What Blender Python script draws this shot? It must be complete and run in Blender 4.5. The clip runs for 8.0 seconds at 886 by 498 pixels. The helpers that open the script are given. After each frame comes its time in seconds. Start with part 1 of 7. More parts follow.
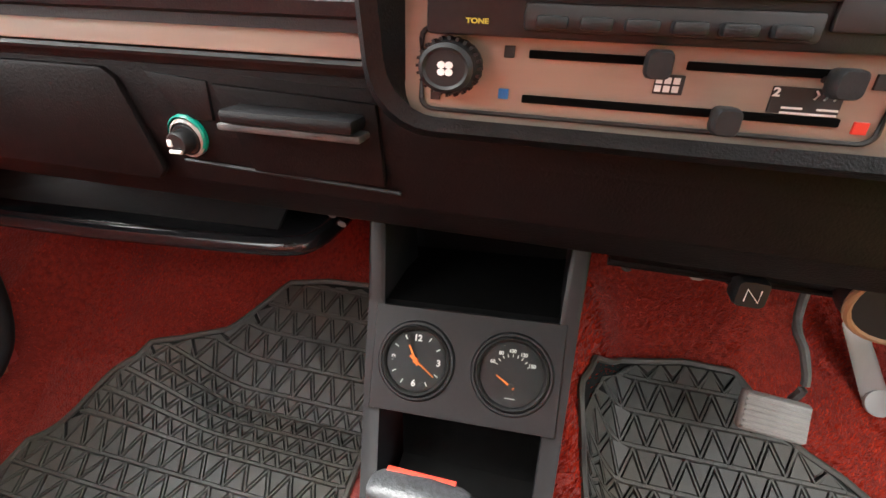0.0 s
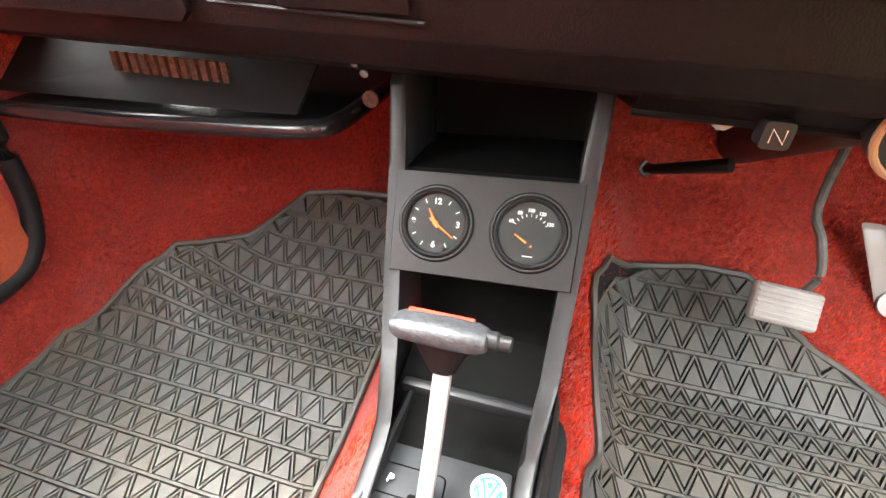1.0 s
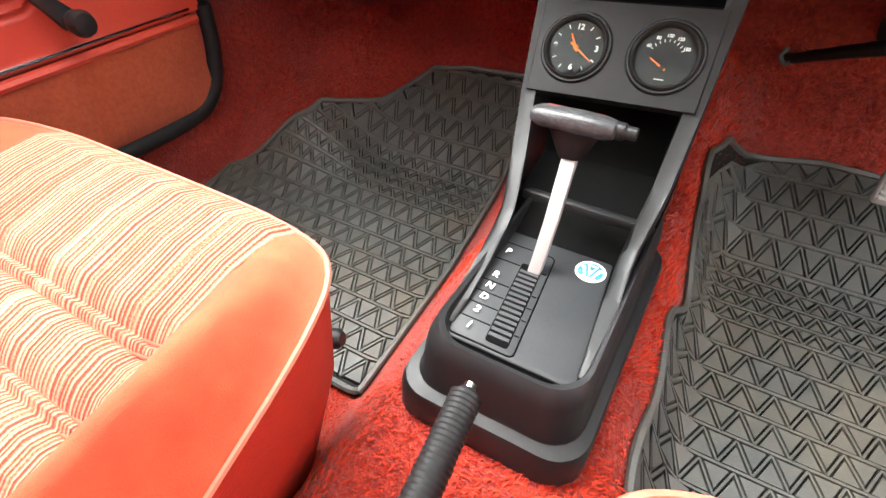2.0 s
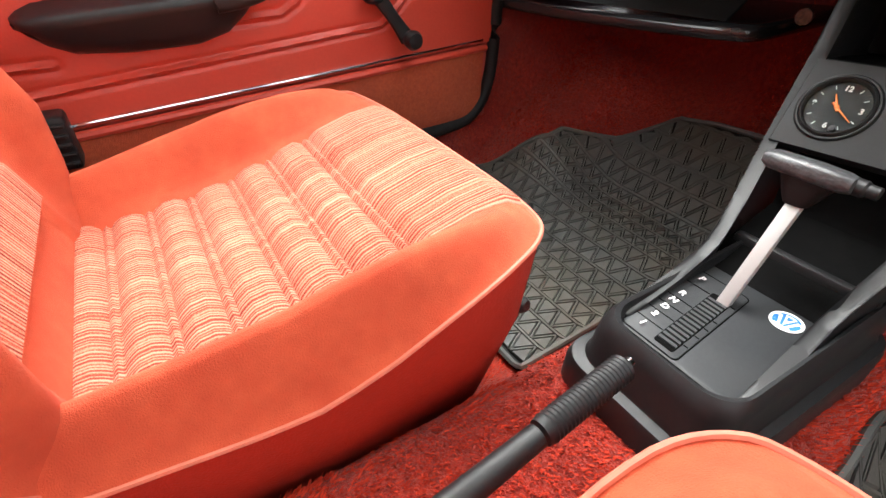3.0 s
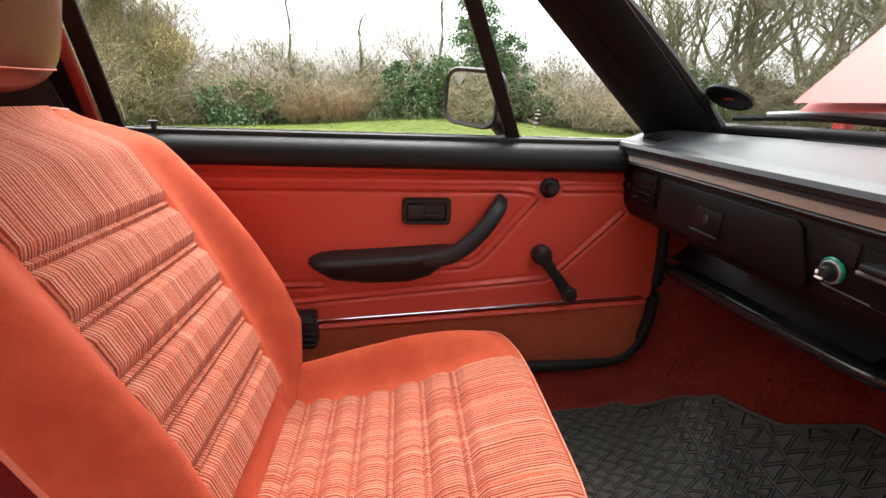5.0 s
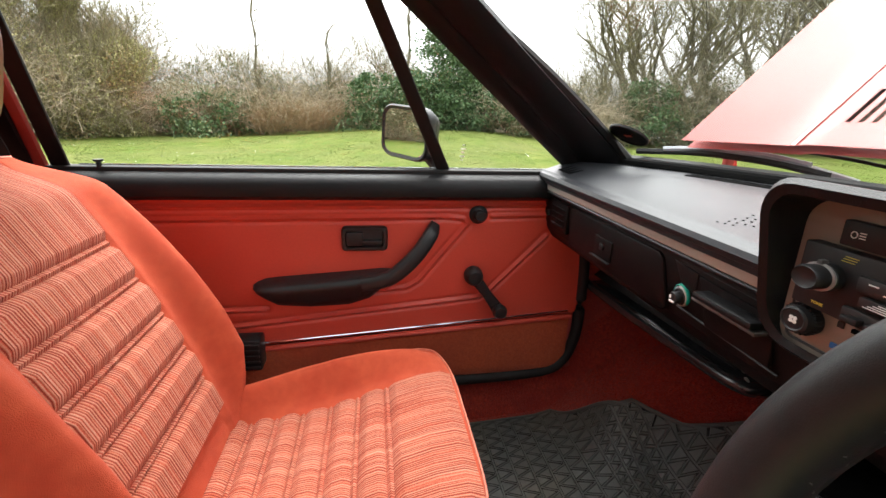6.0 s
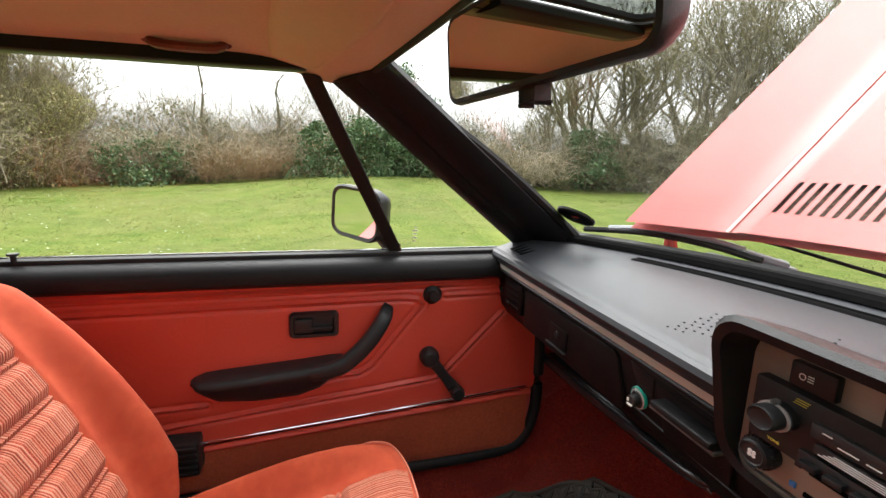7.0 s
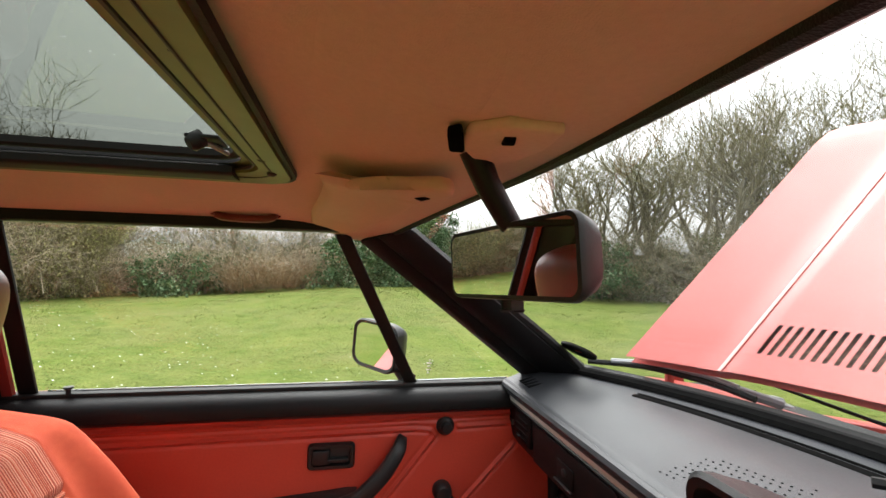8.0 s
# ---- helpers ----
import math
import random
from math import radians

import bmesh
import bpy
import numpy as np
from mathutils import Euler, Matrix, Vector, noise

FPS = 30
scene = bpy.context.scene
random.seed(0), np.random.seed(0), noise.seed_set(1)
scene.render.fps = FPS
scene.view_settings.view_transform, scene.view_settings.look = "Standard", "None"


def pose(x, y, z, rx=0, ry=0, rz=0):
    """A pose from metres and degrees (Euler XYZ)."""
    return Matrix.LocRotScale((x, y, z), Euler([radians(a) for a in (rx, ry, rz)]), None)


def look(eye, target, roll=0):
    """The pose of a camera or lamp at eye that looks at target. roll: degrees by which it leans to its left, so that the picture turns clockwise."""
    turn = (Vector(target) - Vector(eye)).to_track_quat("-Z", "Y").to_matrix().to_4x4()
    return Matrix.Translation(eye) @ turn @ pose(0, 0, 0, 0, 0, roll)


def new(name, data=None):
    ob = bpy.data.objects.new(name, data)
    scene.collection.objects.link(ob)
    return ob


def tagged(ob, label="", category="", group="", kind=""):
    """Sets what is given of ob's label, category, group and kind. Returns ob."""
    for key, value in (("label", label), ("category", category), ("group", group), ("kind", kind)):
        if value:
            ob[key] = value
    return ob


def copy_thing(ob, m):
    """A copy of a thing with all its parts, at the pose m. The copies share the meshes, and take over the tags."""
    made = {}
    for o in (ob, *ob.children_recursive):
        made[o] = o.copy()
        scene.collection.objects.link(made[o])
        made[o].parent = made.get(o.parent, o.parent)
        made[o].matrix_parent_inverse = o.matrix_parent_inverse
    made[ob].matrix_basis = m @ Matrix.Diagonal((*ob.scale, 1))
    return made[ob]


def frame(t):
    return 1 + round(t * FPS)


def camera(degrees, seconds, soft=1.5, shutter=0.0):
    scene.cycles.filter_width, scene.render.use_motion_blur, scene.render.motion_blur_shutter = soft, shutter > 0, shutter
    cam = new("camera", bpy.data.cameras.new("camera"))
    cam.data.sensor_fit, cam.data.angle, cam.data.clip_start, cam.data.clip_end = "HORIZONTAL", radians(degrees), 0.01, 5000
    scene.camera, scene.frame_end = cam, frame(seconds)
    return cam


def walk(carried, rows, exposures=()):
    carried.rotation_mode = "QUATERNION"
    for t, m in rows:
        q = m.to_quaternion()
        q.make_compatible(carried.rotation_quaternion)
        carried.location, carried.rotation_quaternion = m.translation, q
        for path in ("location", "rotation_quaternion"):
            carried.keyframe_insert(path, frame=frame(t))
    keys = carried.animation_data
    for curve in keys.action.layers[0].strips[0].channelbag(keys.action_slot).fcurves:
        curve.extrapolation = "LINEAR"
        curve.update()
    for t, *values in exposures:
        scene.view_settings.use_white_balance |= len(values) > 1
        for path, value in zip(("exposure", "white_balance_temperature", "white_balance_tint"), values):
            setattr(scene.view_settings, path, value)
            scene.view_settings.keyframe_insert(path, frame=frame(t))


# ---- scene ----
cam = camera(87.8, 8.0)
PATH = [
    (0, (0.065, 0.21, 0.659), (-0.344, 1.932, -0.272), 2.2),
    (0.5, (0.075, 0.192, 0.633), (-0.322, 1.878, -0.368), 2.2),
    (1, (0.071, 0.17, 0.599), (-0.355, 1.789, -0.496), 2.1),
    (1.5, (0.078, 0.12, 0.558), (-0.437, 1.632, -0.646), 2.1),
    (1.7, (0.078, 0.083, 0.544), (-0.491, 1.534, -0.709), 2.3),
    (2.8, (0.121, -0.01, 0.539), (-1.081, 0.999, -0.701), 1.9),
    (3, (0.136, -0.035, 0.545), (-1.215, 0.856, -0.63), 2.0),
    (3.2, (0.143, -0.047, 0.562), (-1.364, 0.705, -0.517), 1.7),
    (3.5, (0.147, -0.048, 0.62), (-1.531, 0.501, -0.32), 2.0),
    (4, (0.187, -0.063, 0.689), (-1.681, 0.08, -0.011), 1.9),
    (4.5, (0.214, -0.038, 0.737), (-1.708, -0.003, 0.185), 1.8),
    (4.7, (0.217, 0.001, 0.729), (-1.694, 0.089, 0.147), 1.9),
    (5.8, (0.283, 0.066, 0.747), (-1.6, 0.365, 0.142), 1.9),
    (6, (0.292, 0.095, 0.781), (-1.598, 0.392, 0.199), 1.8),
    (6.2, (0.289, 0.075, 0.817), (-1.582, 0.482, 0.237), 1.8),
    (6.5, (0.321, 0.087, 0.862), (-1.557, 0.53, 0.336), 1.7),
    (6.8, (0.29, 0.096, 0.847), (-1.59, 0.588, 0.374), 1.6),
    (7, (0.257, 0.101, 0.85), (-1.64, 0.596, 0.452), 1.6),
    (7.3, (0.259, 0.077, 0.868), (-1.655, 0.596, 0.606), 1.5),
    (7.5, (0.276, 0.085, 0.872), (-1.646, 0.603, 0.687), 1.4),
    (7.8, (0.323, 0.078, 0.904), (-1.613, 0.576, 0.858), 1.3),
    (8, (0.341, 0.089, 0.912), (-1.613, 0.51, 0.978), 1.4),
]

EXPOSURES = [(0.0, 3.3), (0.5, 4.1), (1.0, 4.5), (1.5, 4.5), (1.7, 4.15), (2.1, 3.5), (2.8, 2.95), (3.5, 3.2), (4.0, 2.7), (4.5, 2.2), (5.8, 2.05), (6.5, 1.95), (8.0, 1.65)]
walk(cam, [(t, look(eye, target, roll)) for t, eye, target, roll in PATH], EXPOSURES)

# ---- light: an overcast day ----
SUN_EL, SUN_AZ = 62.0, 275.0
world = bpy.data.worlds.new("overcast_sky")
scene.world = world
world.use_nodes = True
wn, wl = world.node_tree.nodes, world.node_tree.links
wn.clear()
w_out = wn.new("ShaderNodeOutputWorld")
w_bg = wn.new("ShaderNodeBackground")
w_hsv = wn.new("ShaderNodeHueSaturation")
w_sky = wn.new("ShaderNodeTexSky")
w_sky.sky_type = "NISHITA"
w_sky.sun_disc = False
w_sky.sun_elevation = radians(SUN_EL)
w_sky.sun_rotation = radians(SUN_AZ)
w_sky.dust_density = 6.0
w_sky.ozone_density = 1.0
w_hsv.inputs["Saturation"].default_value = 0.12
w_bg.inputs["Strength"].default_value = 0.15
wl.new(w_sky.outputs[0], w_hsv.inputs["Color"])
wl.new(w_hsv.outputs[0], w_bg.inputs["Color"])
wl.new(w_bg.outputs[0], w_out.inputs["Surface"])
sun = new("sun", bpy.data.lights.new("sun", "SUN"))
sun.data.energy, sun.data.angle, sun.data.color = 1.35, radians(165), (1.0, 0.98, 0.95)
sun.matrix_world = look((0, 0, 20), (-20 * math.cos(radians(SUN_EL)) * math.sin(radians(SUN_AZ)),
                                     -20 * math.cos(radians(SUN_EL)) * math.cos(radians(SUN_AZ)), 20 - 20 * math.sin(radians(SUN_EL))))

# ---- materials ----
def material(name, color, rough=0.5, metal=0.0, color2=None, scale=30.0, mix=0.5, bump=0.0, bump_scale=400.0,
             stretch=(1, 1, 1), sheen=0.0, coat=0.0, spec=0.5, stain=0.0, stain_color=None, stain_scale=4.0, detail=4.0, island=False, depth=0.002):
    """A worn surface: grain between two colours, larger stains, fine relief."""
    m = bpy.data.materials.new(name)
    m.use_nodes = True
    n, l = m.node_tree.nodes, m.node_tree.links
    b = n["Principled BSDF"]
    b.inputs["Roughness"].default_value = rough
    b.inputs["Metallic"].default_value = metal
    b.inputs["Specular IOR Level"].default_value = spec
    b.inputs["Sheen Weight"].default_value = sheen
    b.inputs["Coat Weight"].default_value = coat
    coord = n.new("ShaderNodeTexCoord")
    mapping = n.new("ShaderNodeMapping")
    mapping.inputs["Scale"].default_value = stretch
    l.new(coord.outputs["Object"], mapping.inputs["Vector"])
    grain = n.new("ShaderNodeTexNoise")
    grain.inputs["Scale"].default_value = scale
    grain.inputs["Detail"].default_value = detail
    l.new(mapping.outputs[0], grain.inputs["Vector"])
    ramp = n.new("ShaderNodeMapRange")
    ramp.inputs["From Min"].default_value, ramp.inputs["From Max"].default_value = 0.3, 0.7
    ramp.inputs["To Max"].default_value = mix
    l.new(grain.outputs["Fac"], ramp.inputs["Value"])
    mixer = n.new("ShaderNodeMix")
    mixer.data_type = "RGBA"
    c2 = color2 or [c * 0.7 for c in color]
    mixer.inputs["A"].default_value = (*color, 1)
    mixer.inputs["B"].default_value = (*c2, 1)
    if island:
        geo = n.new("ShaderNodeNewGeometry")
        l.new(geo.outputs["Random Per Island"], mixer.inputs["Factor"])
    else:
        l.new(ramp.outputs[0], mixer.inputs["Factor"])
    out = mixer.outputs["Result"]
    if stain:
        big = n.new("ShaderNodeTexNoise")
        big.inputs["Scale"].default_value = stain_scale
        big.inputs["Detail"].default_value = 6
        l.new(coord.outputs["Object"], big.inputs["Vector"])
        r2 = n.new("ShaderNodeMapRange")
        r2.inputs["From Min"].default_value, r2.inputs["From Max"].default_value = 0.42, 0.68
        r2.inputs["To Max"].default_value = stain
        l.new(big.outputs["Fac"], r2.inputs["Value"])
        m2 = n.new("ShaderNodeMix")
        m2.data_type = "RGBA"
        m2.inputs["B"].default_value = (*(stain_color or c2), 1)
        l.new(out, m2.inputs["A"])
        l.new(r2.outputs[0], m2.inputs["Factor"])
        out = m2.outputs["Result"]
    l.new(out, b.inputs["Base Color"])
    if bump:
        fine = n.new("ShaderNodeTexNoise")
        fine.inputs["Scale"].default_value = bump_scale
        fine.inputs["Detail"].default_value = 3
        l.new(mapping.outputs[0], fine.inputs["Vector"])
        bm_node = n.new("ShaderNodeBump")
        bm_node.inputs["Strength"].default_value = bump
        bm_node.inputs["Distance"].default_value = depth
        l.new(fine.outputs["Fac"], bm_node.inputs["Height"])
        l.new(bm_node.outputs[0], b.inputs["Normal"])
    return m


def stripe_cloth(name):
    """Ribbed velour: uneven cream and red threads that run front to back."""
    m = material(name, (0.46, 0.075, 0.040), 0.95, sheen=0.0, scale=60, bump=0.35, bump_scale=900)
    n, l = m.node_tree.nodes, m.node_tree.links
    b = n["Principled BSDF"]
    coord = n.new("ShaderNodeTexCoord")

    def threads(scale, along, detail):
        mapping = n.new("ShaderNodeMapping")
        mapping.inputs["Scale"].default_value = (1, along, along)
        l.new(coord.outputs["Object"], mapping.inputs["Vector"])
        tex = n.new("ShaderNodeTexNoise")
        tex.inputs["Scale"].default_value = scale
        tex.inputs["Detail"].default_value = detail
        tex.inputs["Roughness"].default_value = 0.6
        l.new(mapping.outputs[0], tex.inputs["Vector"])
        return tex.outputs["Fac"]

    coarse = threads(430, 0.012, 1.0)
    bend = n.new("ShaderNodeMapping")
    bend.inputs["Scale"].default_value = (1, 0.03, 0.03)
    l.new(coord.outputs["Object"], bend.inputs["Vector"])
    rib = n.new("ShaderNodeTexWave")
    rib.wave_type, rib.bands_direction, rib.wave_profile = "BANDS", "X", "SIN"
    rib.inputs["Scale"].default_value = 80
    rib.inputs["Distortion"].default_value = 7.0
    rib.inputs["Detail"].default_value = 2.0
    l.new(bend.outputs[0], rib.inputs["Vector"])
    add = n.new("ShaderNodeMath")
    add.operation = "MULTIPLY_ADD"
    add.inputs[1].default_value = 0.42
    less = n.new("ShaderNodeMath")
    less.operation = "MULTIPLY"
    less.inputs[1].default_value = 0.80
    l.new(coarse, less.inputs[0])
    l.new(rib.outputs["Fac"], add.inputs[0])
    l.new(less.outputs[0], add.inputs[2])
    nap = n.new("ShaderNodeTexNoise")
    nap.inputs["Scale"].default_value = 800
    nap.inputs["Detail"].default_value = 1.0
    l.new(coord.outputs["Object"], nap.inputs["Vector"])
    rough = n.new("ShaderNodeMath")
    rough.operation = "MULTIPLY_ADD"
    rough.inputs[1].default_value = 0.50
    l.new(nap.outputs["Fac"], rough.inputs[0])
    l.new(add.outputs[0], rough.inputs[2])
    shift = n.new("ShaderNodeMath")
    shift.operation = "SUBTRACT"
    shift.inputs[1].default_value = 0.31
    l.new(rough.outputs[0], shift.inputs[0])
    ramp = n.new("ShaderNodeValToRGB")
    e = ramp.color_ramp.elements
    e[0].position, e[0].color = 0.31, (0.20, 0.022, 0.010, 1)
    e[1].position, e[1].color = 0.88, (0.54, 0.250, 0.172, 1)
    for pos, col in ((0.43, (0.36, 0.050, 0.023, 1)), (0.52, (0.46, 0.105, 0.054, 1)), (0.66, (0.50, 0.180, 0.110, 1))):
        mid = ramp.color_ramp.elements.new(pos)
        mid.color = col
    l.new(shift.outputs[0], ramp.inputs["Fac"])
    l.new(ramp.outputs["Color"], b.inputs["Base Color"])
    bump = n.new("ShaderNodeBump")
    bump.inputs["Strength"].default_value = 0.7
    bump.inputs["Distance"].default_value = 0.002
    l.new(add.outputs[0], bump.inputs["Height"])
    l.new(bump.outputs[0], b.inputs["Normal"])
    return m


def glass(name, tint=(0.97, 0.985, 0.98), gloss=0.6):
    m = bpy.data.materials.new(name)
    m.use_nodes = True
    n, l = m.node_tree.nodes, m.node_tree.links
    n.remove(n["Principled BSDF"])
    clear = n.new("ShaderNodeBsdfTransparent")
    clear.inputs["Color"].default_value = (*tint, 1)
    shine = n.new("ShaderNodeBsdfGlossy")
    shine.inputs["Roughness"].default_value = 0.02
    fres = n.new("ShaderNodeLayerWeight")
    fres.inputs["Blend"].default_value = 0.18
    less = n.new("ShaderNodeMath")
    less.operation = "MULTIPLY"
    less.inputs[1].default_value = gloss
    l.new(fres.outputs["Facing"], less.inputs[0])
    mix = n.new("ShaderNodeMixShader")
    l.new(less.outputs[0], mix.inputs["Fac"])
    l.new(clear.outputs[0], mix.inputs[1])
    l.new(shine.outputs[0], mix.inputs[2])
    l.new(mix.outputs[0], n["Material Output"].inputs["Surface"])
    return m


RED = (0.55, 0.092, 0.036)
M_VELOUR = material("red_velour", RED, 0.95, color2=(0.46, 0.066, 0.025), scale=60, mix=0.9, bump=0.5, bump_scale=1000, sheen=0.0, stain=0.6, stain_color=(0.40, 0.045, 0.016), stain_scale=17)
M_PILE = material("carpet_tufts", (0.70, 0.068, 0.030), 0.95, color2=(0.34, 0.020, 0.010), island=True, spec=0.2)
M_STRIPE = stripe_cloth("striped_velour")
M_VINYL = material("red_vinyl", (0.57, 0.070, 0.042), 0.38, color2=(0.50, 0.058, 0.035), scale=220, mix=0.6, bump=0.25, bump_scale=700, stain=0.35, stain_color=(0.50, 0.040, 0.025), stain_scale=9)
M_MAROON = material("maroon_vinyl", (0.170, 0.018, 0.017), 0.26, color2=(0.130, 0.013, 0.012), scale=150, bump=0.25, bump_scale=700)
M_HEADREST = material("red_brown_vinyl", (0.135, 0.020, 0.013), 0.28, color2=(0.105, 0.015, 0.010), scale=60, bump=0.25, bump_scale=500)
M_WORN = material("worn_brown_vinyl", (0.165, 0.042, 0.027), 0.34, color2=(0.120, 0.028, 0.018), scale=25, mix=0.9, bump=0.25, bump_scale=120, depth=0.001, spec=0.4)
M_CARPET = material("red_carpet", (0.50, 0.042, 0.020), 1.0, color2=(0.25, 0.016, 0.008), scale=150, mix=1.0, bump=1.0, bump_scale=420, sheen=0.1, stain=0.85, stain_color=(0.27, 0.016, 0.008), stain_scale=10, depth=0.006)
M_RUSTCARPET = material("rust_carpet", (0.46, 0.085, 0.028), 1.0, color2=(0.34, 0.054, 0.018), scale=200, mix=0.9, bump=0.8, bump_scale=600, sheen=0.15, stain=0.4, stain_color=(0.26, 0.030, 0.012), stain_scale=9)
M_BLACK = material("black_plastic", (0.0105, 0.0108, 0.0115), 0.42, color2=(0.016, 0.0165, 0.0172), scale=300, bump=0.12, bump_scale=1500, stain=0.3, stain_color=(0.022, 0.022, 0.023), spec=0.34)
M_GRAIN = material("black_grained_vinyl", (0.007, 0.007, 0.0075), 0.40, color2=(0.011, 0.011, 0.012), scale=260, bump=0.25, bump_scale=900, spec=0.20)
M_DASHTOP = material("dash_top_vinyl", (0.022, 0.024, 0.028), 0.40, color2=(0.018, 0.020, 0.022), scale=240, bump=0.2, bump_scale=900, stain=0.4, stain_color=(0.040, 0.042, 0.046), stain_scale=7, spec=0.28)
M_PLATE = material("satin_black_plate", (0.020, 0.022, 0.024), 0.50, color2=(0.027, 0.029, 0.031), scale=300, bump=0.10, bump_scale=1500, stain=0.4, stain_color=(0.042, 0.043, 0.044), stain_scale=14, spec=0.32)
M_BROWNBLACK = material("brown_black_panel", (0.0050, 0.0036, 0.0037), 0.46, color2=(0.0075, 0.0052, 0.0052), scale=120, bump=0.22, bump_scale=700, spec=0.10, stain=0.5, stain_color=(0.014, 0.0092, 0.009), stain_scale=12)
M_RUBBER = material("black_rubber", (0.009, 0.009, 0.009), 0.6, color2=(0.015, 0.015, 0.015), scale=120, bump=0.15, bump_scale=500, spec=0.3)
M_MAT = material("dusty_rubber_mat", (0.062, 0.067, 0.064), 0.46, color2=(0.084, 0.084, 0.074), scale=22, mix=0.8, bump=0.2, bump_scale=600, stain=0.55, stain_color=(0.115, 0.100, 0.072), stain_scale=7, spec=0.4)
# Mat base coloured near-black, so the grooves carry their shade.
M_MATBASE = material("mat_groove_shade", (0.010, 0.010, 0.010), 0.8, color2=(0.018, 0.018, 0.016), scale=40, spec=0.2)
M_RUST = material("brown_mesh", (0.16, 0.085, 0.055), 0.8, color2=(0.05, 0.03, 0.02), scale=220, mix=1.0)
M_HANDLE = material("worn_grey_grip", (0.052, 0.055, 0.058), 0.36, color2=(0.018, 0.018, 0.019), scale=240, mix=1.0, bump=0.3, bump_scale=500)
M_BRONZE = material("brushed_bronze_panel", (0.305, 0.262, 0.212), 0.42, metal=0.2, color2=(0.355, 0.31, 0.255), scale=160, stretch=(0.05, 1, 1), bump=0.06, bump_scale=600)
# Black rubber; also the recess shade coloured into console tray, pocket and heater box.
M_MATTE = material("matte_rubber_and_recess_shade", (0.005, 0.005, 0.005), 0.95, color2=(0.009, 0.009, 0.009), scale=90, bump=0.1, bump_scale=400, spec=0.0)
M_SLOT = material("black_slot", (0.004, 0.004, 0.004), 0.9, mix=0.2, spec=0.02)
M_VALANCE = material("red_seat_side", (0.40, 0.034, 0.020), 0.55, color2=(0.33, 0.026, 0.016), scale=120, bump=0.3, bump_scale=500, spec=0.25)
M_CHAMP = material("champagne_strip", (0.41, 0.41, 0.365), 0.40, metal=0.15, color2=(0.34, 0.34, 0.30), scale=150, stretch=(0.05, 1, 1))
M_CHROME = material("chrome", (0.78, 0.78, 0.80), 0.12, metal=1.0, color2=(0.6, 0.6, 0.62), scale=40, mix=0.3)
M_STEEL = material("worn_steel", (0.36, 0.355, 0.345), 0.45, metal=0.25, color2=(0.30, 0.29, 0.27), scale=60, stretch=(1, 1, 0.2))
M_WHITE = material("white_print", (0.80, 0.80, 0.78), 0.5, scale=50, mix=0.1)
M_ORANGE = material("orange_needle", (0.85, 0.20, 0.03), 0.5, mix=0.1)
M_BLUE = material("blue_print", (0.02, 0.18, 0.50), 0.4, mix=0.1)
M_REDPRINT = material("red_print", (0.70, 0.05, 0.03), 0.4, mix=0.1)
M_YELLOW = material("yellow_print", (0.62, 0.55, 0.08), 0.5, mix=0.1)
M_GREEN = material("green_ring", (0.0, 0.30, 0.22), 0.3, mix=0.2)
M_DIAL = material("dial_face", (0.018, 0.016, 0.016), 0.55, mix=0.2)
M_HEADLINER = material("peach_headlining", (0.70, 0.530, 0.405), 0.9, color2=(0.62, 0.46, 0.345), scale=260, mix=0.6, bump=0.25, bump_scale=1100, stain=0.4, stain_color=(0.54, 0.39, 0.285), stain_scale=3)
M_VISOR = material("tan_visor_vinyl", (0.62, 0.43, 0.29), 0.6, color2=(0.56, 0.385, 0.26), scale=120, bump=0.25, bump_scale=500)
M_OLIVE = material("olive_painted_metal", (0.150, 0.165, 0.050), 0.40, color2=(0.115, 0.125, 0.038), scale=60, metal=0.2, stain=0.4, stain_color=(0.065, 0.065, 0.030))
M_PAINT = material("red_car_paint", (0.40, 0.060, 0.050), 0.36, color2=(0.35, 0.048, 0.040), scale=14, mix=0.5, coat=0.10, stain=0.45, stain_color=(0.46, 0.095, 0.080), stain_scale=4, spec=0.4)
M_PAINTLINE = material("crease_highlight", (0.62, 0.28, 0.25), 0.4, mix=0.1, coat=0.3)
M_SEAM = material("dark_seam", (0.44, 0.085, 0.045), 0.9, mix=0.3)
M_PIPE = material("pink_piping", (0.58, 0.165, 0.100), 0.6, color2=(0.48, 0.10, 0.06), scale=120)
M_GLASS = glass("window_glass", gloss=0.22)
M_ROOFGLASS = glass("sunroof_glass", (0.38, 0.40, 0.375), 0.22)
M_MIRROR = material("mirror_glass", (0.85, 0.87, 0.87), 0.01, metal=1.0, mix=0.0)
M_GRASS = material("grass", (0.066, 0.108, 0.014), 0.95, color2=(0.130, 0.150, 0.036), scale=2.6, mix=1.0, bump=0.8, bump_scale=16, detail=11, stain=0.6, stain_color=(0.130, 0.128, 0.050), stain_scale=0.45, spec=0.08, depth=0.05)
M_BLADE = material("grass_blades", (0.080, 0.140, 0.020), 0.85, color2=(0.200, 0.210, 0.060), spec=0.12, island=True, stain=0.8, stain_color=(0.060, 0.090, 0.016), stain_scale=4.5)
M_BARK = material("grey_brown_bark", (0.200, 0.176, 0.115), 0.9, color2=(0.120, 0.106, 0.068), scale=6, mix=0.9, bump=0.6, bump_scale=40)
M_FINETWIG = material("winter_twigs", (0.250, 0.220, 0.125), 0.9, color2=(0.120, 0.105, 0.058), island=True)
M_TWIG = material("dry_twigs", (0.330, 0.275, 0.185), 0.9, color2=(0.125, 0.108, 0.058), island=True)
